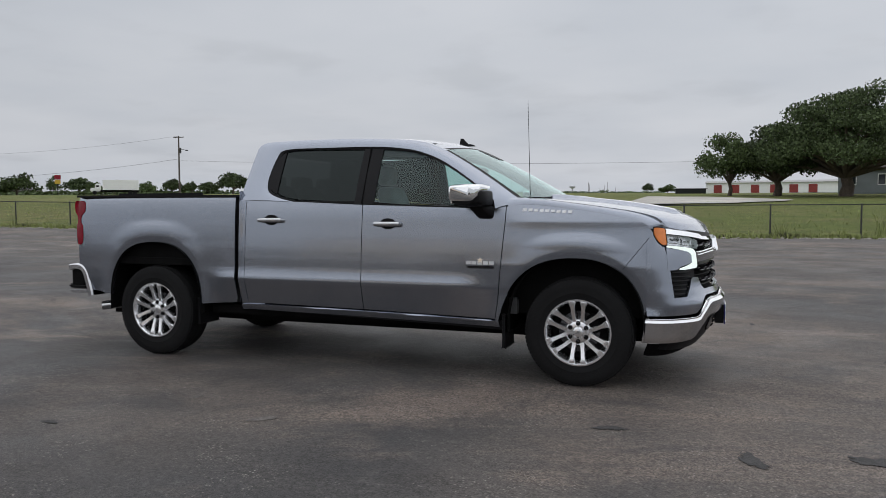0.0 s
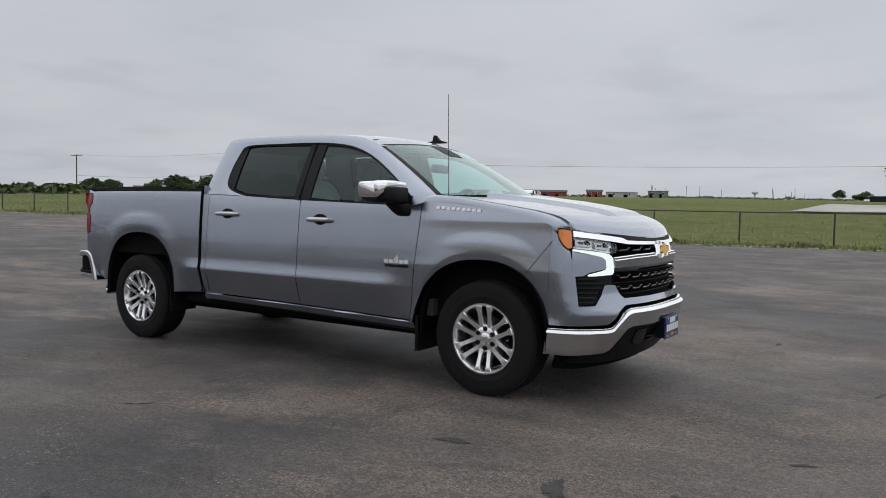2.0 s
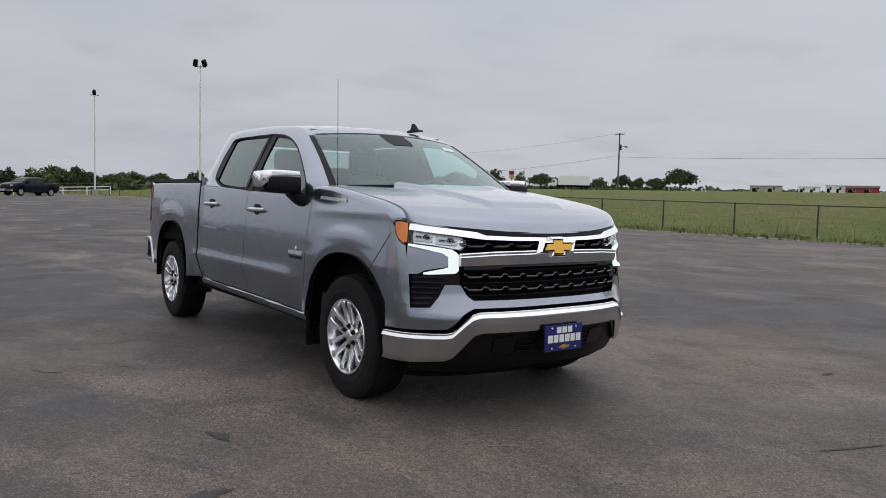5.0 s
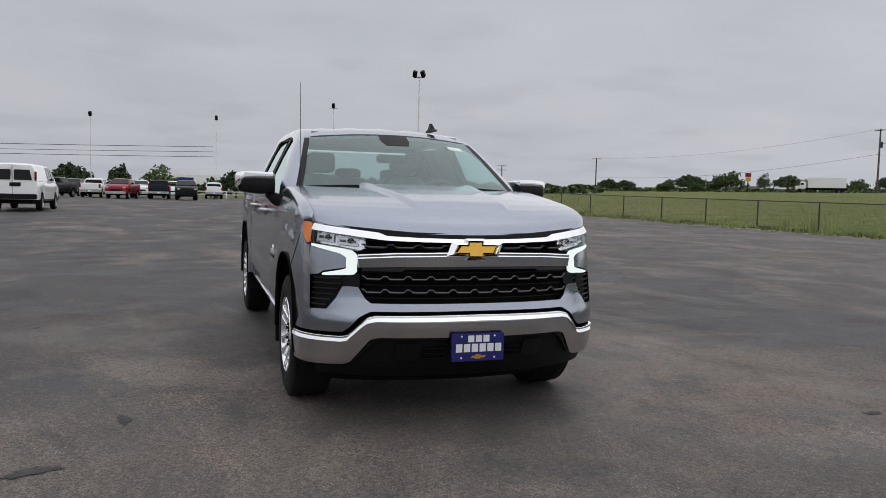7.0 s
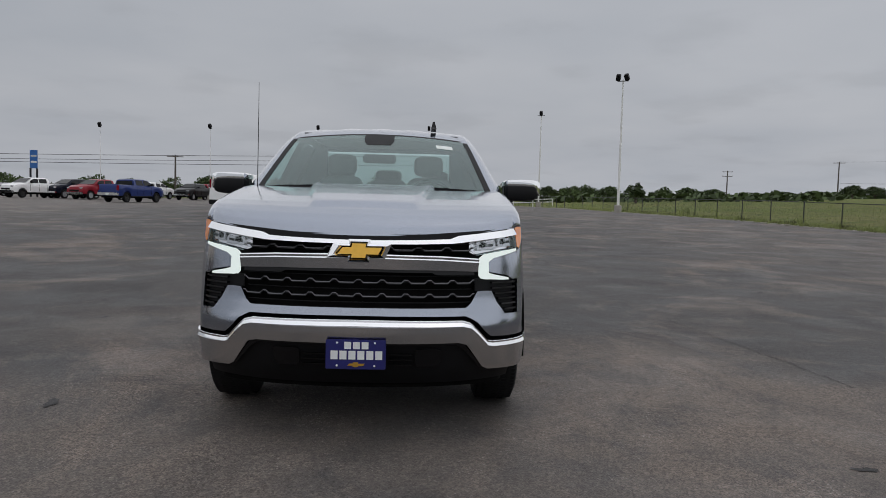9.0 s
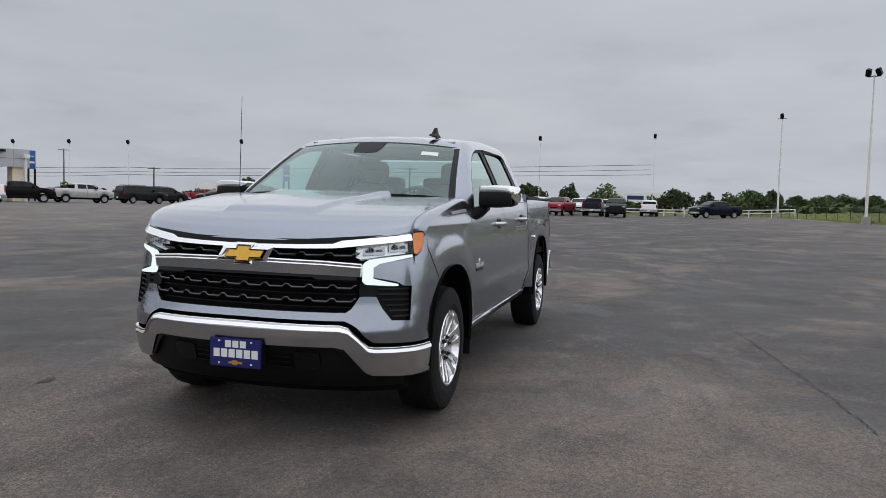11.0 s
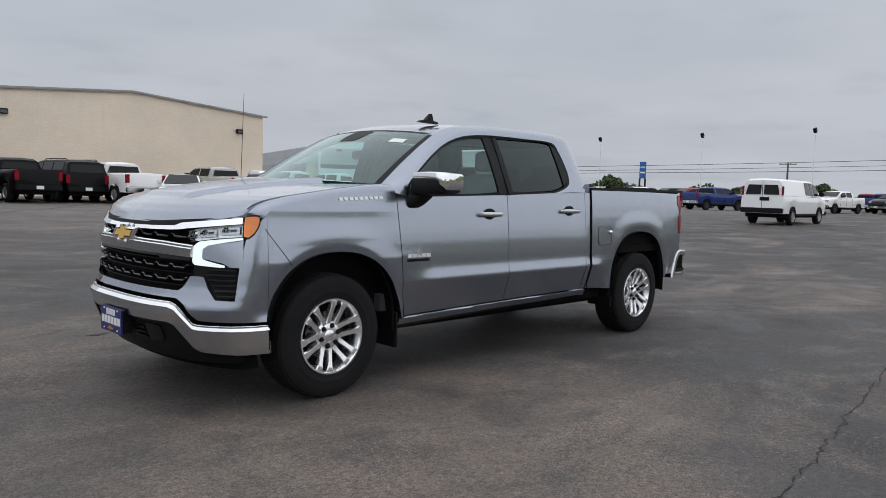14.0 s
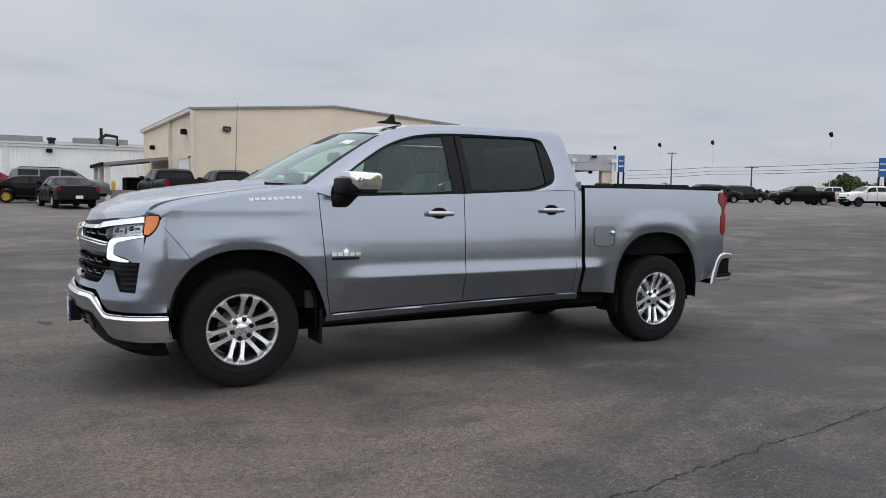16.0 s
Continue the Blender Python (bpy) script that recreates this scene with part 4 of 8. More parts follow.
def vehicle(style, paint_mat, m, label, rim=None):
    """A parked vehicle heading along +x, wheels on the origin's ground."""
    st = STYLES[style]
    cat = {"pickup": "pickup truck", "suv": "SUV", "van": "van", "sedan": "car"}[style]
    v = empty({"pickup": "parked_pickup", "suv": "parked_suv", "van": "cargo_van", "sedan": "parked_car"}[style], m, label, cat, "parked vehicles")
    w, lo = st["w"], st["lo"]
    tops = table(st["top"])
    x0, x1 = st["top"][0][0], st["top"][-1][0]
    R = st["r"]

    def low(x):
        z = lo
        for a in st["ax"]:
            u = abs(x - a) / (R + 0.07)
            if u < 1:
                z = max(z, R + (R + 0.09) * (1 - u ** 2.3) ** (1 / 2.3))
        return z
    us = sorted(set([round(a, 4) for a in span(x0, x1, 0.14)] + [round(a + d, 4) for a in st["ax"] for d in np.linspace(-R - 0.075, R + 0.075, 15)] + [p[0] for p in st["top"]]))
    us = [u for u in us if x0 <= u <= x1]

    def taper(x):
        return 1 - 0.10 * smoothstep(x1 - 0.55, x1, x) ** 2 - 0.05 * smoothstep(x0 + 0.3, x0, x)
    bm = bmesh.new()
    secs = []
    for x in us:
        t, b, k = tops(x), low(x), w * taper(x)
        b = min(b, t - 0.06)
        h = t - b
        half = [(k * 0.95, b), (k * 0.985, b + h * 0.3), (k, b + h * 0.62), (k * 0.985, b + h * 0.85), (k * 0.955, t - 0.035), (k * 0.90, t)]
        secs.append([Vector((x, y, z)) for y, z in half] + [Vector((x, 0, t + 0.03))] + [Vector((x, -y, z)) for y, z in half[::-1]])
    loft(bm, secs)
    for sec in (secs[0], secs[-1]):
        bm.faces.new([bm.verts.new(p) for p in sec])
    part("body", bm, paint_mat, v)
    rf = table(st["roof"])
    rx0, rx1 = st["roof"][0][0], st["roof"][-1][0]
    zr = max(z for _, z in st["roof"])

    def cab_y(x, z, belt):
        return w * (0.955 - 0.19 * max(0, z - belt) / (zr - belt) - 0.03 * max(0, z - zr + 0.08) / 0.08)
    bm = bmesh.new()
    secs = []
    for x in sorted(set(span(rx0, rx1, 0.12) + [p[0] for p in st["roof"]])):
        t, b = rf(x), min(tops(min(max(x, x0), x1)), rf(x)) - 0.02
        half = [(cab_y(x, z, b), z) for z in (b, b + (t - b) * 0.5, b + (t - b) * 0.88)] + [(cab_y(x, t, b) * 0.90, t)]
        secs.append([Vector((x, y, z)) for y, z in half] + [Vector((x, 0, t + 0.025))] + [Vector((x, -y, z)) for y, z in half[::-1]])
    loft(bm, secs)
    for sec in (secs[0], secs[-1]):
        bm.faces.new([bm.verts.new(p) for p in sec])
    part("cab", bm, paint_mat, v)
    belt = tops((rx0 + rx1) / 2)
    for a, b in st["win"]:
        for s in SIDES2:
            bm = sheet(span(a, b, 0.12), lambda x: belt + 0.05, lambda x: max(belt + 0.07, min(rf(x) - 0.09, zr - 0.10)), [], lambda x, z: Vector((x, s * (cab_y(x, z, belt) + 0.012), z)), lambda c: Vector((0, -s * 0.02, 0)), 0.15)
            part("side_window", bm, PLAINGLASS, v)
    # windshield and rear window follow the roof line
    pr = st["roof"]
    (xa, za), (xb, zb) = pr[-1], pr[-2]
    bm = loft(bmesh.new(), [[Vector((xa + (xb - xa) * t + 0.03, y * (cab_y(0, za + (zb - za) * t, belt) - 0.09) / 0.8, za + (zb - za) * t + 0.028)) for y in (-0.8, 0, 0.8)] for t in (0.08, 0.5, 0.95)])
    part("windshield", bm, PLAINGLASS, v)
    (xa, za), (xb, zb) = pr[0], pr[1]
    halves = ((-0.74, -0.07), (0.07, 0.74)) if style == "van" else ((-0.8, 0.8),)
    for ya, yb in halves:
        t0, t1 = (0.12, 0.80) if style != "van" else (0.05, 0.72)
        bm = loft(bmesh.new(), [[Vector((xa + (xb - xa) * t - 0.03, y * (cab_y(0, za + (zb - za) * t, belt) - 0.10) / 0.82, za + (zb - za) * t)) for y in (ya, yb)] for t in (t0, t1)])
        part("rear_window", bm, PLAINGLASS, v)
    # bumpers, lamps, grille
    rear_dark = style in ("van",) or (paint_mat is CARBLACK and "bright bumper" not in label)
    part("rear_bumper", newbox(x0 - 0.10, x0 + 0.12, -w * 0.95, w * 0.95, lo + 0.02, lo + 0.24, bevel=0.03), BLACK if rear_dark else SATIN if style == "pickup" else paint_mat, v)
    part("front_bumper", newbox(x1 - 0.14, x1 + 0.10, -w * 0.93, w * 0.93, lo - 0.08, lo + 0.16, bevel=0.04), BLACK if rear_dark else CHROME if style == "pickup" else paint_mat, v)
    zt = tops(x0 + 0.06)
    for s in SIDES2:
        za = (zt - 0.46, zt - 0.06) if style in ("pickup", "suv") else (1.30, 1.70) if style == "van" else (zt - 0.2, zt - 0.05)
        yy = w * 0.93 if style != "van" else w * 0.88
        wide_l = 0.13 if style != "van" else 0.02
        part("tail_lamp", newbox(x0 - 0.012, x0 + 0.09, min(s * (yy - wide_l), s * (yy + 0.055)), max(s * (yy - wide_l), s * (yy + 0.055)), za[0], za[1], bevel=0.015), LAMPRED, v)
        zf = tops(x1 - 0.1)
        part("headlamp", newbox(x1 - 0.30, x1 - 0.005, min(s * w * 0.62, s * w * 0.90), max(s * w * 0.62, s * w * 0.90), zf - 0.13, zf - 0.01, bevel=0.02), LAMPCLEAR, v)
        part("door_mirror", newbox(st["win"][-1][1] - 0.12, st["win"][-1][1] + 0.06, min(s * w * 0.98, s * (w + 0.22)), max(s * w * 0.98, s * (w + 0.22)), belt + 0.02, belt + 0.20, bevel=0.03), BLACK if style != "sedan" else paint_mat, v)
        # door joints and handles
        for xj in ([p[1] + 0.05 for p in st["win"]] + [st["win"][0][0]] if style != "van" else ()):
            part("door_joint", newbox(xj - 0.006, xj + 0.006, min(s * (w + 0.001), s * (w - 0.02)), max(s * (w + 0.001), s * (w - 0.02)), lo + 0.12, belt - 0.10), DEEP, v)
        part("sill", newbox(st["ax"][1] + R + 0.1, st["ax"][0] - R - 0.1, min(s * (w * 0.90), s * (w * 0.955)), max(s * (w * 0.90), s * (w * 0.955)), lo - 0.07, lo + 0.01), BLACK, v)
    zg = tops(x1 - 0.02)
    part("grille", newbox(x1 - 0.06, x1 + 0.012, -w * 0.60, w * 0.60, lo + 0.17, zg - 0.02, bevel=0.03), GLOSSBLACK, v)
    part("plate", newbox(x0 - 0.112, x0 - 0.10, -0.15, 0.15, lo + 0.06, lo + 0.20) if style != "van" else newbox(x0 - 0.02, x0 - 0.005, -0.32, 0.10, 1.06, 1.22), BLACK if style == "van" else STICKER, v)
    if st["bed"]:
        part("bed_opening", newbox(st["bed"][0], st["bed"][1], -w * 0.86, w * 0.86, 1.30, 1.418), DEEP, v)
        part("tailgate_joint", newbox(x0 - 0.003, x0 + 0.02, -w * 0.80, w * 0.80, lo + 0.26, lo + 0.275), DEEP, v)
    if style == "van":
        part("door_joint", newbox(x0 - 0.004, x0 + 0.02, -0.008, 0.008, lo + 0.25, 1.95), DEEP, v)
    if style == "suv":
        for s in SIDES2:
            part("roof_rail", tube(bmesh.new(), [(-2.1, s * 0.66, 1.90), (-2.0, s * 0.66, 1.945), (0.0, s * 0.66, 1.945), (0.1, s * 0.66, 1.90)], 0.02, 6), BLACK, v)
    part("underbody", newbox(x0 + 0.15, x1 - 0.2, -w * 0.78, w * 0.78, lo - 0.18, lo + 0.2), DEEP, v)
    key = (style, (rim or HUBS).name)
    for ax in st["ax"]:
        for s in SIDES2:
            if key not in _protos:
                wh = new("wheel")
                wh.parent = v
                bm = lathe(bmesh.new(), [(-0.12, R * 0.6), (-0.125, R - 0.05), (-0.09, R), (0.09, R), (0.125, R - 0.05), (0.12, R * 0.66), (0.08, R * 0.62)], "y", 28)
                part("tyre", bm, RUBBER, wh)
                bm = lathe(bmesh.new(), [(0.10, R * 0.66), (0.115, R * 0.63), (0.06, R * 0.56), (0.05, R * 0.25), (0.09, R * 0.18), (0.09, 0.0)], "y", 24)
                for k in range(5):
                    b2 = newbox(R * 0.1, R * 0.62, 0.06, 0.10, -0.035, 0.035)
                    bmesh.ops.transform(b2, matrix=Matrix.Rotation(k * math.tau / 5, 4, "Y"), verts=b2.verts)
                    me = bpy.data.meshes.new("tmp")
                    b2.to_mesh(me)
                    b2.free()
                    bm.from_mesh(me)
                    bpy.data.meshes.remove(me)
                part("rim", bm, rim or HUBS, wh)
                _protos[key] = wh
                wh.matrix_basis = Matrix.Translation((ax, s * (w - 0.14), R)) @ Matrix.Rotation(0 if s > 0 else math.pi, 4, "Z")
            else:
                cp = copy_thing(_protos[key], Matrix.Translation((ax, s * (w - 0.14), R)) @ Matrix.Rotation(0 if s > 0 else math.pi, 4, "Z"))
                cp.parent = v
    return v


SIDES2 = (1, -1)


def parked(style, paint_mat, x, y, way, label, **kw):
    return vehicle(style, paint_mat, Matrix.Translation((x, y, rise(x, y))) @ Matrix.Rotation(radians(way), 4, "Z"), label, **kw)


parked("van", CARWHITE, -32.0, -8.65, 180, "white cargo van with dark rear windows, seen from behind", rim=HUBS)
parked("pickup", CARBLUE, -56.0, -23.2, 163, "deep blue pickup truck standing in the open lot", rim=BLACKRIM)
parked("pickup", CARWHITE, -65.5, -16.6, -12, "white pickup truck with a black grille", rim=BLACKRIM)
parked("pickup", CARRED, -84.0, -19.0, 175, "red pickup truck in the far row")
parked("pickup", CARBLUE, -79.0, -16.2, 172, "blue pickup truck in the far row")
parked("pickup", CARDARK, -72.5, -13.7, -16, "charcoal pickup truck facing the lot")
parked("suv", CARDARK, -85.0, -13.6, -8, "dark grey SUV in the far row")
parked("pickup", CARWHITE, -76.0, -10.5, 176, "white pickup truck seen from behind in the far row")
parked("pickup", CARRED, -71.0, -7.6, -8, "bright red pickup truck facing the lot")
parked("pickup", CARWHITE, -81.0, -6.6, 2, "white pickup truck behind the red one")
parked("pickup", CARNAVY, -74.0, -4.4, 180, "dark navy pickup truck seen from behind")
parked("suv", CARWHITE, -84.0, -3.5, 0, "white SUV behind the dark pickups")
parked("pickup", CARBLACK, -70.0, -1.9, 2, "black pickup truck facing the lot")
parked("pickup", CARWHITE, -85.5, 1.1, 179, "white pickup truck alone at the end of the row")
parked("pickup", CARNAVY, -82.5, 8.2, -55, "dark navy pickup truck by the pipe fence")
parked("pickup", CARRED, -65.2, -29.8, -22, "red pickup truck beside the blue one")
parked("pickup", CARWHITE, -65.5, -36.0, -24, "white pickup truck with a black grille in the second row", rim=BLACKRIM)
parked("pickup", CARGREY, -72.0, -44.6, -28, "grey pickup truck in the second row")
parked("pickup", CARNAVY, -68.5, -33.6, -24, "dark blue pickup truck in the second row")
parked("pickup", CARRED, -82.0, -56.0, 150, "red pickup truck far down the lot")
parked("pickup", CARDARK, -80.5, -25.4, -12, "charcoal pickup truck in the second row")
parked("pickup", CARWHITE, -81.0, -30.2, 165, "white pickup truck in the second row")
parked("pickup", CARRED, -86.5, -25.9, 170, "red pickup truck behind the charcoal one")
parked("pickup", CARBLACK, -64.5, -42.6, -24, "black pickup truck in the second row")
parked("suv", CARDARK, -62.0, -51.0, 160, "dark grey SUV in the second row")
parked("suv", CARDARK, -70.0, -54.0, 160, "dark grey SUV far down the lot")
parked("pickup", CARGREY, -55.0, -52.5, 155, "silver pickup truck beyond the canopy")
parked("pickup", CARBLACK, -48.5, -53.5, 140, "black pickup truck beyond the canopy")
# cars before the brick building
parked("pickup", CARBLACK, -3.0, -32.6, -85, "black pickup truck with a bright bumper beside the brick wall")
parked("pickup", CARBLACK, -5.8, -32.8, -85, "black pickup truck parked nose to the brick wall")
parked("suv", CARBLACK, -8.0, -33.0, -85, "black SUV parked nose to the brick wall")
parked("pickup", CARWHITE, -10.0, -32.0, -84, "white pickup truck parked nose to the brick wall")
parked("sedan", CARWHITE, -12.1, -29.1, 60, "white saloon car before the brick wall")
parked("pickup", CARGREY, -15.9, -33.0, -85, "silver pickup truck parked nose to the brick wall")
parked("pickup", CARWHITE, -22.7, -36.0, -73, "white crew-cab pickup truck beside the building")
parked("pickup", CARWHITE, -27.4, -37.5, -70, "white work pickup truck with dark windows")
parked("sedan", CARBLACK, 1.5, -33.7, -80, "black low car with a red lamp strip")
parked("sedan", CARBLACK, 2.6, -39.6, 178, "dark customised car with gold rims", rim=YELLOWRIM)
parked("suv", CARSTEEL, 1.4, -43.5, 182, "grey SUV behind the low black car")
parked("pickup", CARRED, 5.6, -47.5, 182, "red pickup truck beside the metal shed")

# ---- buildings to the south ----
BRICK = material("painted_brick", (0.80, 0.69, 0.56), 0.9, vary=0.06, vscale=0.45, fine=0.05, fscale=12, bump=0.15, bscale=30)


def add_courses(m):
    """Brick courses on the painted wall: a relief with faint joints."""
    n, l = m.node_tree.nodes, m.node_tree.links
    b = n["Principled BSDF"]
    tc = n.new("ShaderNodeTexCoord")
    mp = n.new("ShaderNodeMapping")
    mp.inputs["Rotation"].default_value = (radians(90), 0, 0)
    l.new(tc.outputs["Object"], mp.inputs[0])
    br = n.new("ShaderNodeTexBrick")
    br.inputs["Scale"].default_value = 1.0
    br.inputs["Brick Width"].default_value, br.inputs["Row Height"].default_value, br.inputs["Mortar Size"].default_value = 0.42, 0.11, 0.012
    br.inputs["Color1"].default_value, br.inputs["Color2"].default_value, br.inputs["Mortar"].default_value = (1, 1, 1, 1), (0.965, 0.96, 0.95, 1), (0.93, 0.92, 0.90, 1)
    l.new(mp.outputs[0], br.inputs["Vector"])
    old = b.inputs["Base Color"].links[0].from_socket
    mx = n.new("ShaderNodeMix")
    mx.data_type, mx.blend_type = "RGBA", "MULTIPLY"
    mx.inputs["Factor"].default_value = 1.0
    l.new(old, mx.inputs["A"])
    l.new(br.outputs["Color"], mx.inputs["B"])
    l.new(mx.outputs["Result"], b.inputs["Base Color"])


add_courses(BRICK)
SHEET = material("white_sheet_metal", (0.86, 0.87, 0.86), 0.5, vary=0.05, vscale=0.5, fine=0.03, fscale=10)
ROOFM = material("roof_metal", (0.28, 0.28, 0.275), 0.5, 0.3, vary=0.1, vscale=1)
TRIMB = material("cream_trim", (0.70, 0.65, 0.57), 0.6, vary=0.06, vscale=2)
PANELG = material("grey_fascia_panel", (0.44, 0.45, 0.47), 0.55, vary=0.05, vscale=0.7, fine=0.03, fscale=12)
SIGNBLUE = material("blue_sign_face", (0.012, 0.11, 0.36), 0.35, vary=0.05, coat=0.3)
SHOPGLASS = material("dark_shop_glass", (0.03, 0.035, 0.04), 0.08, coat=0.4, vary=0.2, vscale=0.4)
YELLOW = material("yellow_paint", (0.55, 0.36, 0.03), 0.6, vary=0.12, vscale=6)
REDDOOR = material("red_door_paint", (0.25, 0.035, 0.03), 0.6, vary=0.1)
SIDING = material("grey_siding", (0.17, 0.19, 0.20), 0.7, vary=0.1, vscale=1)
BRICKRED = material("red_brick_far", (0.24, 0.10, 0.08), 0.9, vary=0.15, vscale=1)
BEIGE = material("beige_wall_far", (0.42, 0.37, 0.30), 0.9, vary=0.1, vscale=0.4)
ROOFDARK = material("dark_shingles", (0.07, 0.065, 0.06), 0.9, vary=0.2, vscale=2)

gz = rise(-14, -39)
hall = empty("brick_hall", pose(0, 0, 0), "cream painted brick workshop hall with a shallow gable roof", "building")
X0, X1, XM, Y0, Y1, EAVE, APEX = -22.6, -5.35, -13.9, -39.0, -60.0, 5.80, 6.46
bm = bmesh.new()
g = gz - 0.5
f1 = [(X0, Y0, g), (X1, Y0, g), (X1, Y0, EAVE), (XM, Y0, APEX), (X0, Y0, EAVE)]
f2 = [(x, Y1, z) for x, _, z in f1]
va, vb = [bm.verts.new(p) for p in f1], [bm.verts.new(p) for p in f2]
bm.faces.new(va)
bm.faces.new(vb[::-1])
for k in (0, 1, 4):
    bm.faces.new((va[k], va[(k + 1) % 5], vb[(k + 1) % 5], vb[k]))
part("wall", bm, BRICK, hall, "cream painted brick wall", smooth=False)
for xa, za, xb, zb in ((X0 - 0.25, EAVE - 0.02, XM, APEX), (XM, APEX, X1 + 0.25, EAVE - 0.02)):
    bm = bmesh.new()
    loft(bm, [[Vector((xa, y, za + 0.02 + d)), Vector((xb, y, zb + 0.02 + d))] for y, d in ((Y0 + 0.16, -0.07), (Y0 + 0.16, 0.05), (Y1 - 0.2, 0.05), (Y1 - 0.2, -0.07))])
    part("roof", bm, ROOFM, hall, "grey metal roof sheet", smooth=False)
part("gutter", newbox(X1 + 0.02, X1 + 0.26, Y1, Y0 + 0.1, EAVE - 0.20, EAVE + 0.02, bevel=0.02), TRIMB, hall)
for y in (Y0 + 0.13, Y0 - 7.5):
    part("downpipe", newbox(X1 + 0.0, X1 + 0.22, y - 0.12, y + 0.10, gz - 0.1, EAVE - 0.15, bevel=0.02), TRIMB, hall)
for x, z in ((-7.2, 4.72), (-20.8, 4.72)):
    part("wall_lamp", newbox(x - 0.22, x + 0.22, Y0 + 0.02, Y0 + 0.22, z - 0.14, z + 0.14, bevel=0.03), BLACK, hall, "dark wall floodlight")
    part("lamp_glass", newbox(x - 0.17, x + 0.17, Y0 + 0.222, Y0 + 0.228, z - 0.09, z + 0.07), SHOPGLASS, hall)
for y, z in ((Y0 - 2.2, 4.6), (Y0 - 15.0, 4.2)):
    part("wall_lamp", newbox(X1 + 0.02, X1 + 0.35, y - 0.22, y + 0.22, z - 0.16, z + 0.16, bevel=0.04), BLACK, hall, "dark wall floodlight")
part("roller_door", newbox(X1 + 0.005, X1 + 0.06, Y0 - 4.6, Y0 - 1.3, 1.9, 3.0), SHEET, hall, "white roller door, half raised")
# near-black sheet on the wall, painted as the shade of the opening
part("doorway", newbox(X1 + 0.004, X1 + 0.02, Y0 - 4.6, Y0 - 1.3, gz, 1.9), DEEP, hall)
for y in (Y0 - 4.72, Y0 - 1.18):
    part("door_frame", newbox(X1 + 0.0, X1 + 0.10, y - 0.10, y + 0.10, gz, 3.15), TRIMB, hall)
part("door_frame", newbox(X1 + 0.0, X1 + 0.10, Y0 - 4.82, Y0 - 1.08, 3.0, 3.15), TRIMB, hall)
part("wall_joint", newbox(-12.32, -12.30, Y0 + 0.002, Y0 + 0.008, gz, 6.2), TRIMB, hall)
# lean-to on the hall's side
lean = empty("lean_to_canopy", pose(0, 0, 0), "open lean-to canopy on white posts beside the hall", "canopy")
bm = bmesh.new()
loft(bm, [[Vector((X1 + 0.05, y, 3.25 + d)), Vector((X1 + 4.2, y, 2.72 + d))] for y, d in ((Y0 - 7.6, -0.14), (Y0 - 7.6, 0.06), (Y0 - 17, 0.06), (Y0 - 17, -0.14))])
part("roof", bm, ROOFM, lean, smooth=False)
part("fascia", newbox(X1 + 4.15, X1 + 4.30, Y0 - 17, Y0 - 7.5, 2.60, 2.80), DEEP, lean)
for y in (Y0 - 7.9, Y0 - 12.3, Y0 - 16.7):
    part("post", newbox(X1 + 3.75, X1 + 4.05, y - 0.15, y + 0.15, gz - 0.2, 2.70, bevel=0.02), POLEWHITE, lean)
part("storage_rack", newbox(X1 + 0.6, X1 + 2.6, Y0 - 12, Y0 - 9.5, gz, 1.9, bevel=0.05), DEEP, lean, "dark stored equipment")
part("counter_block", newbox(X1 + 2.2, X1 + 4.4, Y0 - 9.3, Y0 - 8.1, gz - 0.1, 1.05, bevel=0.03), CONC, lean)

shed = empty("metal_shed", pose(0, 0, 0), "long pale sheet-metal shed with roof vents", "building")
sy, sz = -70.0, 5.0
bm = bmesh.new()
prof = []
for k, x in enumerate(np.arange(-16, 26, 0.30)):
    for dx, dy in ((0, 0.0), (0.20, 0.0), (0.22, 0.022), (0.28, 0.022)):
        prof.append((x + dx, sy + dy))
loft(bm, [[Vector((x, y, z)) for x, y in prof] for z in (0.2, sz - 0.35)])
part("wall", bm, SHEET, shed, "pale ribbed sheet-metal wall", smooth=False)
part("wall_core", newbox(-16, 26, sy - 22, sy - 0.02, 0.0, sz - 0.1), SHEET, shed)
part("eave_trim", newbox(-16.2, 26.2, sy - 0.05, sy + 0.20, sz - 0.38, sz - 0.12, bevel=0.02), WHITE, shed)
bm = loft(bmesh.new(), [[Vector((x, sy + 0.3, sz - 0.12)), Vector((x, sy - 11, sz + 0.75)), Vector((x, sy - 22, sz - 0.12))] for x in np.linspace(-16.2, 26.2, 20)])
part("roof", bm, ROOFM, shed)
for x, wd in ((-3.5, 5.0), (4.2, 5.2)):
    part("ridge_vent", newbox(x - wd / 2, x + wd / 2, sy - 8.0, sy - 6.6, sz + 0.3, sz + 0.95, bevel=0.05), ROOFM, shed)
for x in (-9.0, 1.0, 6.0):
    part("roof_fan", lathe(bmesh.new(), [(sz - 0.1, 0.28), (sz + 0.35, 0.28), (sz + 0.40, 0.40), (sz + 0.60, 0.40), (sz + 0.68, 0.0)], "z", 12, (x, sy - 2.2, 0)), CARDARK, shed)
bm = tube(bmesh.new(), [(-4.6, sy - 2.5, sz + 0.1), (-4.6, sy - 2.5, sz + 0.95), (-3.6, sy - 2.5, sz + 1.1), (-3.0, sy - 2.5, sz + 0.6)], 0.16, 8)
tube(bm, [(-3.2, sy - 2.5, sz + 0.2), (-3.2, sy - 2.5, sz + 1.7)], 0.14, 8)
part("exhaust_stack", bm, CARDARK, shed)
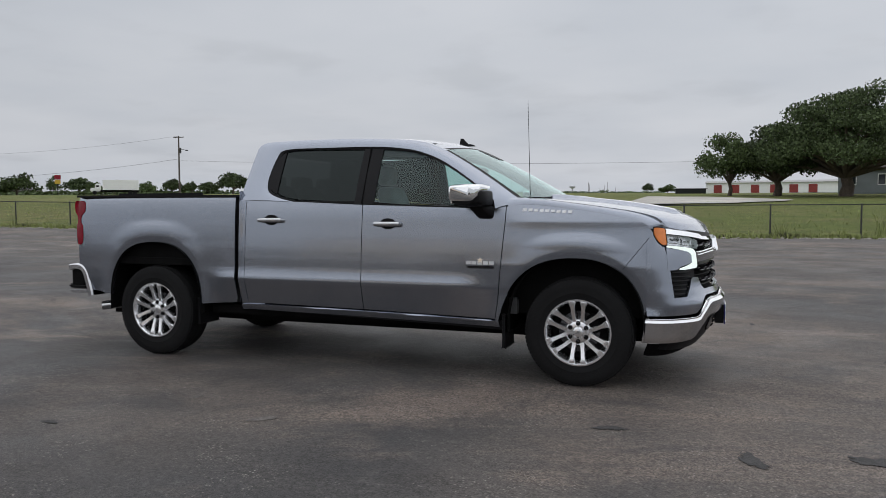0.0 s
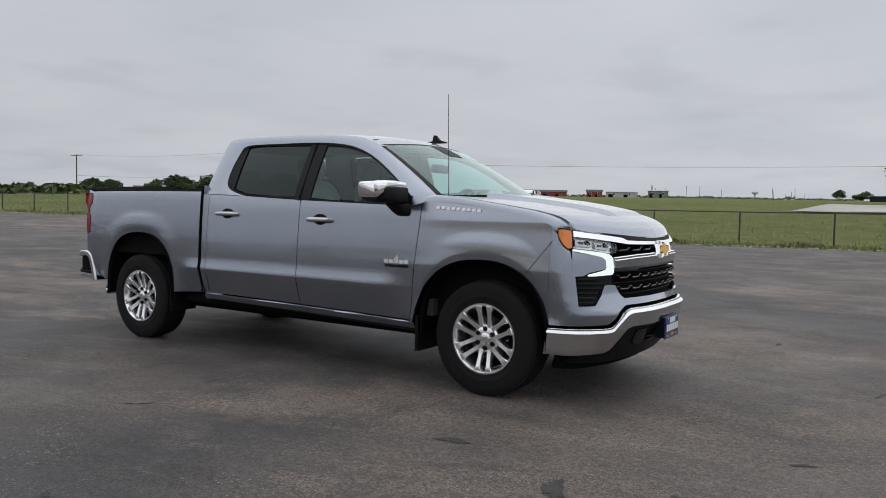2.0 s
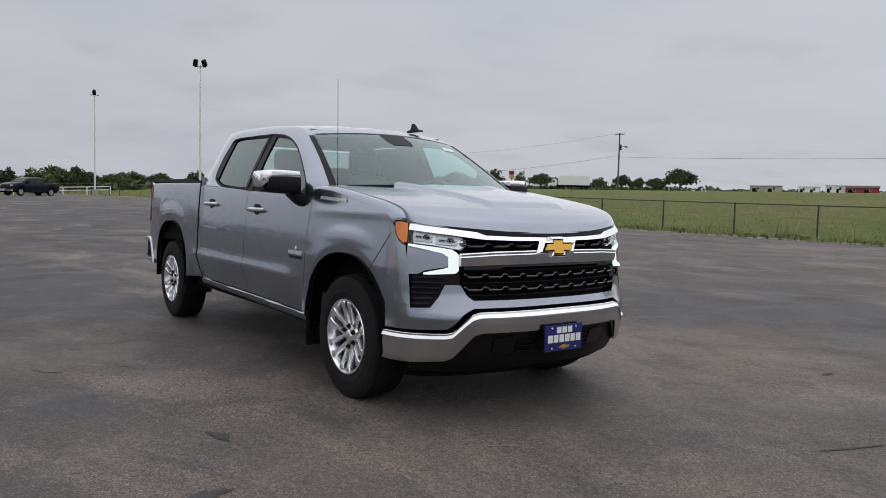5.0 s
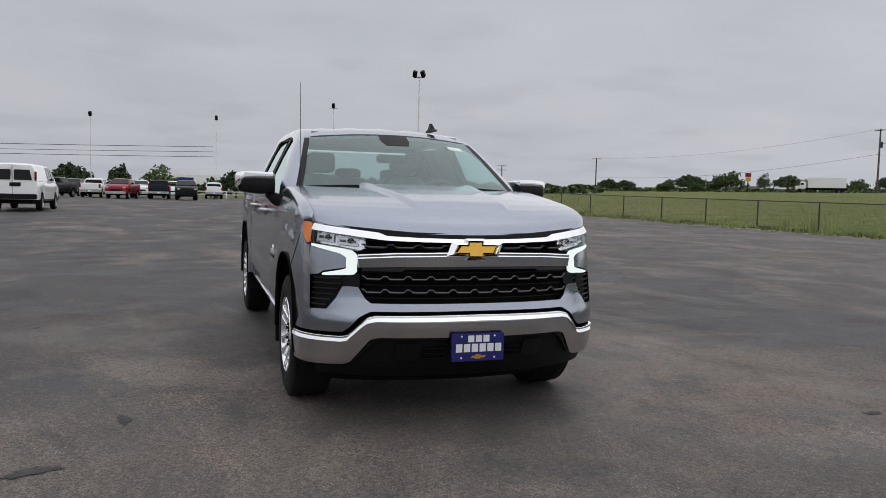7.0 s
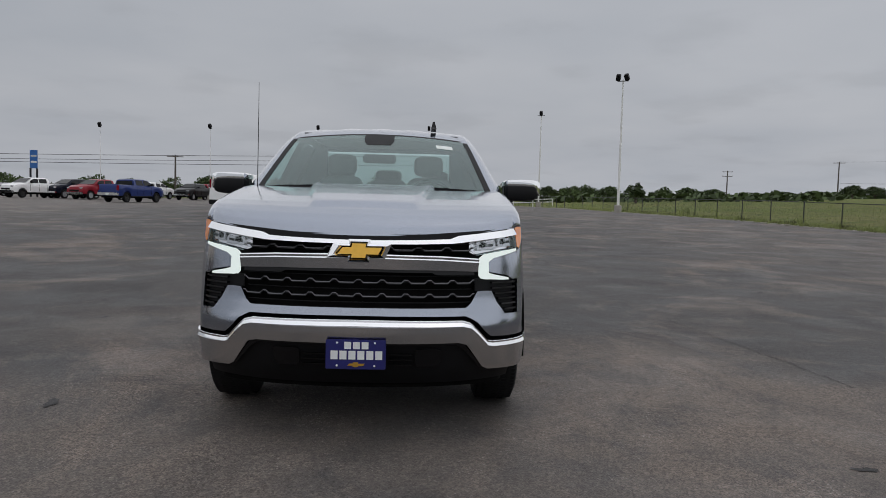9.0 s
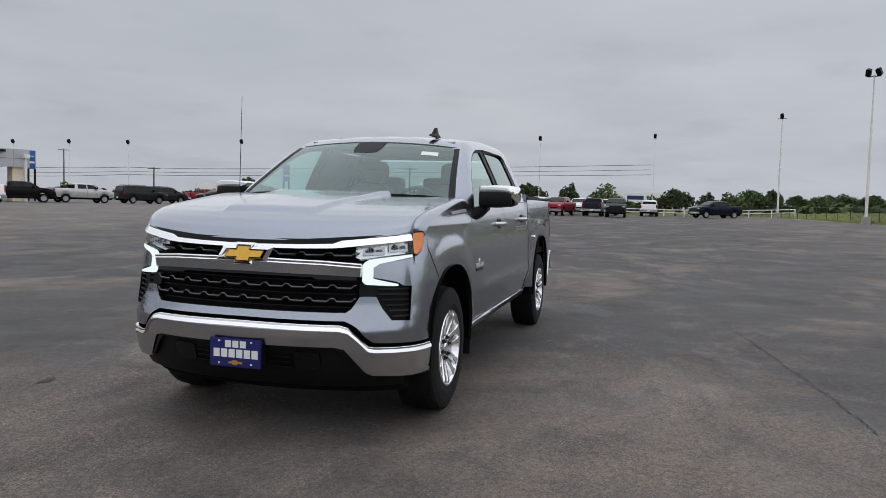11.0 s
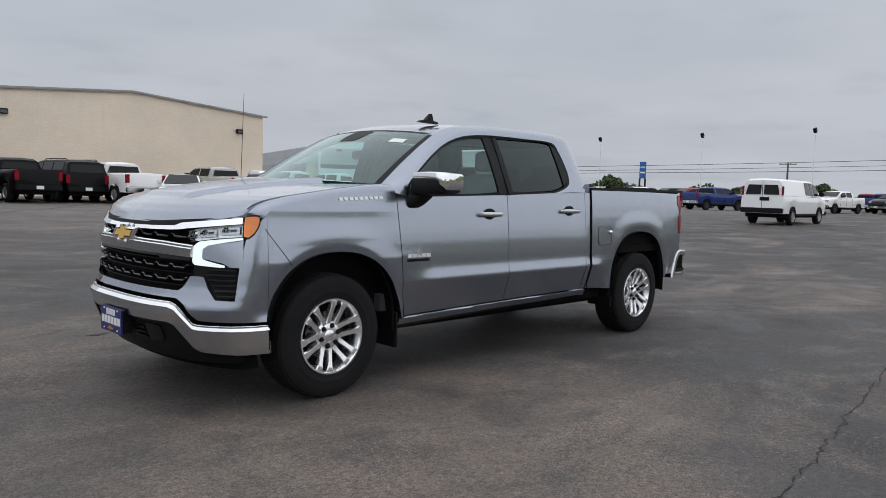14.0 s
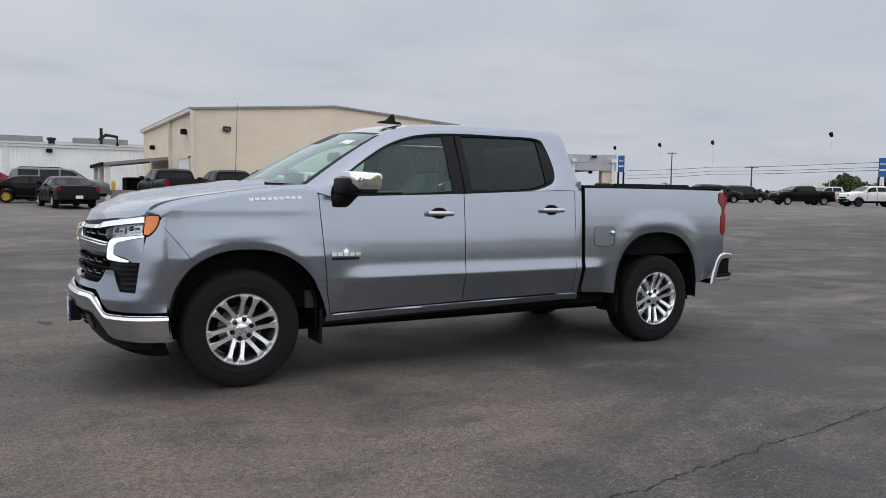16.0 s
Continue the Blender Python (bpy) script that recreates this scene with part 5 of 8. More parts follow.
for x in (-6.9, 4.6):
    part("downpipe", newbox(x - 0.1, x + 0.1, sy + 0.05, sy + 0.22, 0.3, sz - 0.2), WHITE, shed)
part("wall_lamp", newbox(1.0, 1.5, sy + 0.05, sy + 0.3, 4.15, 4.5, bevel=0.04), BLACK, shed)
part("side_door", newbox(2.6, 4.0, sy + 0.05, sy + 0.10, 0.4, 2.2), WHITE, shed)
part("window", newbox(-12.6, -11.2, sy + 0.05, sy + 0.09, 2.9, 3.5), SHOPGLASS, shed)
for k, (x, y) in enumerate(((-6.9, -58.5), (-5.0, -58.0), (-3.2, -62), (-8.2, -59))):
    b = part("bollard", lathe(bmesh.new(), [(0, 0.16), (1.15, 0.16), (1.25, 0.10), (1.27, 0.0)], "z", 12), YELLOW)
    b.location = (x, y, rise(x, y))
    tagged(b, "yellow painted steel bollard by the shed", "bollard", "bollards")
for k, (x, y, s0, mt) in enumerate(((-9.2, -60.5, 0.5, YELLOW), (-6.2, -60.5, 0.42, CARDARK), (-8.0, -61.5, 0.45, CONC))):
    b = part("storage_bin", newbox(-s0, s0, -s0 * 0.8, s0 * 0.8, 0, s0 * 2.1, bevel=0.05), mt)
    b.location = (x, y, rise(x, y))
    tagged(b, "storage bin standing beside the shed", "bin", "bins")
b = part("flag_pole", tube(bmesh.new(), [(-5.4, -64, 0.3), (-5.4, -64, 3.4)], 0.05, 8), POLEWHITE)
tagged(b, "thin pale post beside the shed", "post")

# drive-through canopy of the sales hall
can = empty("sales_canopy", pose(0, 0, 0), "grey panelled drive-through canopy of the sales hall", "canopy")
ca, cb = Vector((-41.8, -60.8, 0)), Vector((-52.8, -56.6, 0))
du = (cb - ca).normalized()
dn = Vector((-du.y, du.x, 0))
if dn.y < 0:
    dn = -dn
L = (cb - ca).length


def cbox(bm, a0, a1, b0, b1, z0, z1):
    """A box in the canopy's own directions: along its front, out of it, up."""
    pts = [ca + du * a + dn * b + Vector((0, 0, z)) for z in (z0, z1) for a, b in ((a0, b0), (a1, b0), (a1, b1), (a0, b1))]
    vs = [bm.verts.new(p) for p in pts]
    for f in ((0, 3, 2, 1), (4, 5, 6, 7), (0, 1, 5, 4), (1, 2, 6, 5), (2, 3, 7, 6), (3, 0, 4, 7)):
        bm.faces.new([vs[i] for i in f])
    return bm


for a in span(0, L, 1.5)[:-1]:
    for z0, z1 in ((3.75, 4.55), (4.57, 5.45)):
        part("fascia_panel", cbox(bmesh.new(), a + 0.01, a + 1.47, -0.3, 0.0, z0, z1), PANELG, can, smooth=False)
for b0 in np.arange(-24, -0.4, 1.6):
    for z0, z1 in ((3.75, 4.55), (4.57, 5.45)):
        part("fascia_panel", cbox(bmesh.new(), -0.3, 0.0, b0 + 0.01, b0 + 1.58, z0, z1), PANELG, can, smooth=False)
part("roof_slab", cbox(bmesh.new(), 0.0, L, -24, -0.3, 3.9, 5.3), PANELG, can, smooth=False)
for a in (0.6, L * 0.55, L - 0.9):
    part("column", cbox(bmesh.new(), a - 0.55, a + 0.55, -1.4, -0.3, 0.2, 3.9), BRICK, can, "cream brick column")
    part("column_lamp_mast", cbox(bmesh.new(), a + 0.35, a + 0.60, -0.05, 0.2, 0.2, 5.0), POLEWHITE, can)
    part("column_lamp", cbox(bmesh.new(), a + 0.22, a + 0.73, -0.05, 0.45, 4.62, 4.98), POLEWHITE, can)
for a in (L * 0.27, L * 0.78):
    part("fascia_lamp", cbox(bmesh.new(), a - 0.26, a + 0.26, 0.0, 0.4, 5.12, 5.34), BLACK, can)
for a in (L * 0.62, L * 0.84):
    part("ceiling_lamp", cbox(bmesh.new(), a - 0.2, a + 0.2, -3.2, -2.8, 3.5, 3.9), BLACK, can)
part("glass_front", cbox(bmesh.new(), -0.5, 1.5, -24, -9, 0.2, 3.9), SHOPGLASS, can, "dark shop glazing")
part("inner_wall", cbox(bmesh.new(), 0.2, L * 0.50, -25, -24.4, 0.2, 3.9), SHOPGLASS, can)
for k in range(4):
    part("mullion", cbox(bmesh.new(), 1.5, 1.56, -20 + k * 3, -19.85 + k * 3, 0.2, 3.9), POLEWHITE, can)
part("blue_banner", cbox(bmesh.new(), L * 0.36, L * 0.66, -18.5, -18.2, 1.9, 2.7), SIGNBLUE, can, "blue banner under the canopy")

for x, y, zc in ((-57.2, -60.7, 4.75), (-73.4, -39.9, 4.4)):
    sg = empty("pylon_sign", Matrix.Translation((x, y, rise(x, y))) @ Matrix.Rotation(radians(38 if y < -50 else 27), 4, "Z"), "blue dealer pylon sign on two dark posts", "sign", "pylon signs")
    h = zc - rise(x, y)
    part("cabinet", newbox(-0.12, 0.12, -0.36, 0.36, h - 0.95, h + 0.95, bevel=0.03), SIGNBLUE, sg)
    part("emblem", newbox(0.121, 0.13, -0.26, 0.26, h + 0.25, h + 0.42), SATIN, sg)
    part("writing_bar", newbox(0.121, 0.13, -0.28, 0.28, h - 0.38, h - 0.18), WHITE, sg)
    for s in SIDES2:
        part("post", newbox(-0.10, 0.10, min(s * 0.20, s * 0.40), max(s * 0.20, s * 0.40), -0.2, h - 0.95), CARDARK, sg)

# ---- pipe fence and things beyond the lot to the west ----
pf = empty("pipe_fence", pose(0, 0, 0), "low white pipe fence at the end of the lot", "fence")
ys = [-2.0 + 2.4 * k for k in range(9)]
for y in ys:
    x = -92 + 0.25 * y
    part("post", tube(bmesh.new(), [(x, y, rise(x, y) - 0.1), (x, y, rise(x, y) + 0.85)], 0.06, 8), POLEWHITE, pf)
for dz in (0.82, 0.45):
    part("rail", tube(bmesh.new(), [(-92 + 0.25 * y, y, rise(-92 + 0.25 * y, y) + dz) for y in ys], 0.05, 8), POLEWHITE, pf)


def box_truck(x, y, way, length, label):
    t = empty("box_truck", Matrix.Translation((x, y, rise(x, y))) @ Matrix.Rotation(radians(way), 4, "Z"), label, "truck")
    part("cargo_box", newbox(-length / 2, length / 2, -1.25, 1.25, 1.2, 3.9, bevel=0.03), CARWHITE, t)
    if length > 10:
        part("logo_panel", newbox(-1.6, 1.6, 1.252, 1.262, 2.5, 3.3), CARBLUE, t, "dark blue logo shape")
        part("logo_panel", newbox(-1.6, 1.6, -1.262, -1.252, 2.5, 3.3), CARBLUE, t, "dark blue logo shape")
    part("chassis", newbox(-length / 2, length / 2 + 1.5, -0.5, 0.5, 0.7, 1.2), DEEP, t)
    part("cab", newbox(length / 2 + 0.4, length / 2 + 1.9, -1.15, 1.15, 0.8, 2.9, bevel=0.25), CARWHITE, t)
    part("hood", newbox(length / 2 + 1.7, length / 2 + 3.0, -0.95, 0.95, 0.7, 1.75, bevel=0.2), CARWHITE, t)
    part("side_window", newbox(length / 2 + 0.9, length / 2 + 1.7, -1.16, 1.16, 1.9, 2.5, bevel=0.05), PLAINGLASS, t)
    for wx in (-length / 2 + 1.0, -length / 2 + 2.2, length / 2 + 2.0):
        for s in SIDES2:
            part("wheel", lathe(bmesh.new(), [(s * 0.85, 0.0), (s * 0.85, 0.5), (s * 1.15, 0.5), (s * 1.15, 0.28), (s * 1.10, 0.0)], "y", 18, (wx, 0, 0.5)), RUBBER, t)
    return t


x, y = at_way(6.87, -1.1, 134.6, 222)
box_truck(x, y, 224, 9.0, "white box truck on the far road")
box_truck(-150, -2.5, 92, 13.0, "white freight trailer beyond the trees")
box_truck(-150, -96, 120, 13.0, "white freight trailer far beyond the lot")

# ---- far buildings to the north ----


def far_house(name, x, y, way, w, d, h, wall, roof, label, gable=1.2, doors=(), windows=0):
    b = empty(name, Matrix.Translation((x, y, rise(x, y) - 0.1)) @ Matrix.Rotation(radians(way), 4, "Z"), label, "building")
    bm = newbox(-w / 2, w / 2, -d / 2, d / 2, 0, h)
    part("wall", bm, wall, b, smooth=False)
    bm = bmesh.new()
    loft(bm, [[Vector((xx, -d / 2 - 0.4, h - 0.05)), Vector((xx, 0, h + gable)), Vector((xx, d / 2 + 0.4, h - 0.05)), Vector((xx, -d / 2 - 0.4, h - 0.05))] for xx in (-w / 2 - 0.3, w / 2 + 0.3)])
    for xx in (-w / 2 - 0.29, w / 2 + 0.29):
        bm.faces.new([bm.verts.new(p) for p in ((xx, -d / 2 - 0.4, h - 0.05), (xx, d / 2 + 0.4, h - 0.05), (xx, 0, h + gable))])
    part("roof", bm, roof, b, smooth=False)
    for a0, a1, z1, mt in doors:
        part("door", newbox(a0, a1, -d / 2 - 0.04, -d / 2 + 0.02, 0.05, z1), mt, b)
    for k in range(windows):
        a = -w / 2 + (k + 0.5) * w / windows
        wn_ = part("window", newbox(a - 0.45, a + 0.45, -d / 2 - 0.05, -d / 2 + 0.02, h * 0.36, h * 0.82), WHITE, b)
        part("pane", newbox(a - 0.37, a + 0.37, -d / 2 - 0.06, -d / 2 - 0.051, h * 0.39, h * 0.79), SHOPGLASS, wn_)
    return b


x, y = at_way(2.8, -6.3, 77.9, 112)
far_house("grey_house", x, y, -12, 16, 9, 3.0, SIDING, ROOFDARK, "grey-blue house with white window frames under the oaks", 2.2, ((-1.2, 0.2, 2.4, DEEP),), 5)
x, y = at_way(2.8, -6.3, 86.3, 172)
far_house("storage_units", x, y, -3, 25, 9, 2.2, SHEET, ROOFM, "long white storage building with red doors", 0.5, tuple((a, a + 1.6, 1.7, REDDOOR) for a in (-11.0, -7.6, -3.8, -0.2, 3.4, 6.9)))
x, y = at_way(2.8, -6.3, 91.6, 165)
far_house("dark_trailer", x, y, 0, 6.0, 2.4, 1.1, CARDARK, CARDARK, "dark flat trailer in the meadow", 0.05)
FARS = [(120.5, 330, 14, 4.0, BEIGE, "low beige shop building far off"), (117.8, 335, 9, 3.6, SHEET, "pale metal building far off"), (116.2, 335, 8, 4.5, CARWHITE, "white shop building far off"), (114.6, 330, 13, 3.2, REDDOOR, "red and white shop building far off"),
        (111.6, 320, 7.5, 3.5, REDDOOR, "dark red barn far off"), (109.6, 345, 16, 3.6, PANELG, "long grey shed far off"), (107.0, 345, 10, 4.6, SIDING, "blue-grey building far off"),
        (141.6, 400, 10, 2.3, BEIGE, "low house with a dark roof among the trees"), (138.9, 405, 9, 2.3, BRICKRED, "low brick house among the trees"), (139.9, 410, 9, 2.2, BEIGE, "small house among the trees"), (144.6, 405, 9, 2.2, BRICKRED, "brick house among the trees")]
for way, dist, w, h, mt, lab in FARS:
    x, y = at_way(5.0, -4.0, way, dist)
    if dist > 390:
        far_house("far_building", x, y, way - 90, w, 8, h, mt, ROOFDARK, lab, 1.2, (), 3)
    else:
        far_house("far_building", x, y, way - 90, w * 0.85, 8, h * 0.66, mt, ROOFDARK if mt is REDDOOR else ROOFM, lab, 0.9 if mt is REDDOOR else 0.35, ((-w * 0.36, -w * 0.22, h * 0.4, DEEP), (w * 0.05, w * 0.16, h * 0.38, DEEP)), 2)
# roadside signs and slim poles far off
x, y = at_way(6.87, -1.1, 139.64, 135)
sg = empty("roadside_sign", Matrix.Translation((x, y, rise(x, y))) @ Matrix.Rotation(radians(138.5), 4, "Z"), "red and yellow roadside sign on a pole", "sign")
part("pole", tube(bmesh.new(), [(0, 0, -0.2), (0, 0, 2.0)], 0.08, 8), CARDARK, sg)
part("red_panel", newbox(-0.12, 0.12, -0.46, 0.46, 2.45, 3.15, bevel=0.03), CARRED, sg)
part("yellow_panel", newbox(-0.12, 0.12, -0.42, 0.42, 1.75, 2.40, bevel=0.03), YELLOW, sg)
x, y = at_way(6.8, -1.5, 100.7, 420)
wt = empty("water_tower", Matrix.Translation((x, y, rise(x, y))) @ Matrix.Scale(0.5, 4), "slim grey water tower on the horizon", "water tower")
part("stem", lathe(bmesh.new(), [(0, 1.2), (6.5, 0.7), (8.0, 1.2)], "z", 14), PANELG, wt)
part("tank", lathe(bmesh.new(), [(7.6, 1.0), (8.6, 3.2), (9.8, 3.4), (10.6, 2.6), (11.0, 0.0)], "z", 18), PANELG, wt)
random.seed(77)
for k in range(16):
    way = random.uniform(97, 110)
    x, y = at_way(6.0, -3.0, way, random.uniform(330, 430))
    p = part("far_pole", tube(bmesh.new(), [(0, 0, -0.2), (0, 0, random.uniform(4, 7))], 0.10, 6), WOODPOLE)
    p.location = (x, y, rise(x, y))
    tagged(p, "slim far pole on the horizon", "pole", "far poles")

# ---- the grey pickup: x ahead, y to its left, origin on the ground between the axles ----
AXLE, HUB = 1.8725, 0.397
ARCHES = ((1.852, 0.49, 0.42, 0.515, 2.35), (-1.868, 0.485, 0.44, 0.56, 2.5))  # middle, half width, foot, rise, squareness
ZC = [0.36, 0.44, 0.55, 0.66, 0.700, 0.712, 0.735, 0.765, 0.80, 0.88, 0.97, 1.05, 1.11, 1.150, 1.175, 1.195, 1.210, 1.235, 1.28, 1.34, 1.42]
YC = [0.886, 0.911, 0.940, 0.971, 0.984, 0.9845, 0.9805, 0.9750, 0.9705, 0.9680, 0.9635, 0.9570, 0.9513, 0.9475, 0.9452, 0.9434, 0.9420, 0.9395, 0.9345, 0.927, 0.915]
ZB = [0.36, 0.44, 0.55, 0.66, 0.700, 0.712, 0.735, 0.765, 0.80, 0.88, 0.97, 1.06, 1.15, 1.215, 1.240, 1.260, 1.275, 1.30, 1.34, 1.375, 1.395, 1.42]
YB = [0.880, 0.903, 0.932, 0.964, 0.9780, 0.9785, 0.9750, 0.9700, 0.9665, 0.9645, 0.9620, 0.9580, 0.9530, 0.9485, 0.9468, 0.9453, 0.9440, 0.9420, 0.938, 0.934, 0.931, 0.912]
LEVELS = [0.55, 0.66, 0.700, 0.712, 0.735, 0.765, 0.80, 0.88, 0.97, 1.05, 1.11, 1.150, 1.175, 1.195, 1.210, 1.235, 1.28]
BEDLEVELS = [0.55, 0.66, 0.700, 0.712, 0.735, 0.765, 0.80, 0.88, 0.97, 1.06, 1.15, 1.215, 1.240, 1.260, 1.275, 1.30, 1.34, 1.375]
nose_in = table([(1.5, 0), (1.9, 0.002), (2.15, 0.005), (2.25, 0.009), (2.345, 0.017), (2.42, 0.03)])
tail_in = table([(-2.78, 0.035), (-2.6, 0.014), (-2.3, 0.003), (-2.0, 0)])


def arch_z(x, a):
    m, w, foot, rise, n = ARCHES[a]
    u = abs(x - m) / w
    return foot + rise * (1 - u ** n) ** (1 / n) if u < 1 else foot


def arch_gap(x, z, a):
    """About how far (x, z) lies outside the wheel arch."""
    m, w, foot, rise, n = ARCHES[a]
    r = (abs((x - m) / w) ** n + (max(z - foot, 0) / rise) ** n) ** (1 / n)
    return (r - 1) * 0.52


def side_y(x, z):
    if x < -0.95:
        # the crease runs out before the wheel
        k = smoothstep(-1.08, -1.36, x) * (1 - smoothstep(0.80, 0.97, z))
        y = float(np.interp(z, ZB, YB)) * (1 - k) + k * float(np.interp(z, [0.36, 0.50, 0.66, 0.75, 0.97], [0.885, 0.922, 0.957, 0.9625, 0.9620])) - tail_in(x)
    else:
        y = float(np.interp(z, ZC, YC))
        # the lower crease fades out ahead of the door, the shoulder sinks into the lamp
        if x > 0.95:
            k = smoothstep(0.95, 1.30, x) * (1 - smoothstep(0.85, 1.0, z)) + smoothstep(1.22, 1.60, x) * smoothstep(0.85, 1.0, z)
            y = y * (1 - k) + k * float(np.interp(z, [0.36, 0.5, 0.7, 0.88, 1.02, 1.12, 1.15, 1.175, 1.195, 1.21, 1.25, 1.34, 1.42], [0.895, 0.930, 0.967, 0.9705, 0.9585, 0.9475, 0.9450, 0.9441, 0.9434, 0.9410, 0.934, 0.915, 0.883]))
        y -= nose_in(x)
    for a in (0, 1):
        d = arch_gap(x, z, a)
        f = 1 - smoothstep(0.050, 0.20, d)
        if f > 0:
            keep = max(y, 0.9605 - (nose_in(x) if a == 0 else tail_in(x)) * 0.6)
            y = y * (1 - f) + f * (keep + 0.0035) - 0.14 * max(0.050 - d, 0)
    return y


PLAN = smooth_line([(2.790, 0.0, 0), (2.781, 0.22, 0), (2.750, 0.43, 0), (2.687, 0.627, 0), (2.609, 0.781, 0), (2.527, 0.875, 0), (2.450, 0.919, 0), (2.390, 0.935, 0), (2.335, 0.944, 0)], 6)
PS = [0.0]
for a, b in zip(PLAN, PLAN[1:]):
    PS.append(PS[-1] + (b - a).length)
PX, PY = [p.x for p in PLAN], [p.y for p in PLAN]
fore = table([(0.25, -0.10), (0.33, -0.03), (0.38, 0.0), (0.50, 0.045), (0.58, 0.060), (0.62, 0.062), (0.64, 0.05), (0.68, 0.035), (0.75, 0.012), (0.90, -0.005), (1.0, -0.020), (1.10, -0.045), (1.18, -0.075)])
wide = table([(0.25, -0.03), (0.38, 0.006), (0.50, 0.012), (0.60, 0.018), (0.70, 0.017), (0.80, 0.010), (0.95, -0.004), (1.1, -0.028), (1.18, -0.040)])


QE = PS[-1]


def face(q, z, out_by=0.0):
    """The front's surface at distance q round it (right of the middle if below 0), at height z."""
    a = abs(q)
    x, y = float(np.interp(a, PS, PX)), float(np.interp(a, PS, PY))
    x1, y1 = float(np.interp(a + 0.01, PS, PX)), float(np.interp(a + 0.01, PS, PY))
    nx, ny = (y1 - y), -(x1 - x)
    ln = math.hypot(nx, ny) or 1.0
    if a >= PS[-1] - 0.01:
        nx, ny, ln = 0.15, 0.99, 1.0
    nx, ny = nx / ln, ny / ln
    k = y / 0.944
    x += fore(z) * (1 - 0.6 * k ** 4)
    y += wide(z) * k ** 3
    # run smoothly into the fender at the end
    t = smoothstep(QE - 0.17, QE, a)
    if t > 0 and z > 0.53:
        t *= smoothstep(0.53, 0.60, z)
        x += t * (2.346 - PX[-1] - fore(z) * 0.4)
        y += t * (side_y(2.345, z) - PY[-1] - wide(z))
    x, y = x + nx * out_by, y + ny * out_by
    return Vector((x, math.copysign(y, q) if q else 0.0, z))



def hood_edge(x):
    """Half width of the hood at its side joint."""
    return float(np.interp(x, [1.34, 1.6, 2.0, 2.3, 2.40, 2.445], [0.870, 0.876, 0.878, 0.872, 0.868, 0.866]))



truck = empty("pickup_truck", pose(0, 0, 0), "grey metallic crew-cab pickup truck, parked with its running lights on", "pickup truck")
SIDES = (1, -1)
SILL = table([(-2.8, 0.57), (-2.33, 0.52), (-1.4, 0.475), (-0.9, 0.505), (0.16, 0.49), (1.3, 0.465), (1.4, 0.44)])
BELT = table([(-0.99, 1.362), (-0.47, 1.350), (0.16, 1.322), (1.24, 1.290), (1.34, 1.31)])
FTOP = table([(1.34, 1.305), (1.45, 1.322), (1.6, 1.315), (1.8, 1.292), (2.0, 1.262), (2.2, 1.228), (2.30, 1.200), (2.36, 1.172), (2.40, 1.162)])
HOODLINE = table([(1.34, 1.372), (1.44, 1.372), (1.6, 1.360), (1.8, 1.334), (2.0, 1.306), (2.2, 1.276), (2.32, 1.250), (2.385, 1.226), (2.425, 1.198), (2.445, 1.160)])


def side_panel(name, us, lo, hi, s, levels, xof=None, label="", rows=0.035):
    xof = xof or (lambda u, z: u)
    return part(name, sheet(us, lo, hi, levels, lambda u, z: Vector((xof(u, z), s * side_y(xof(u, z), z), z)), lambda c: Vector((0, -s * 0.03, 0)), rows), PAINT, truck, label)


def door_front_edge(z):
    return float(np.interp(z, [0.44, 0.6, 1.2, 1.35], [1.248, 1.275, 1.328, 1.335]))


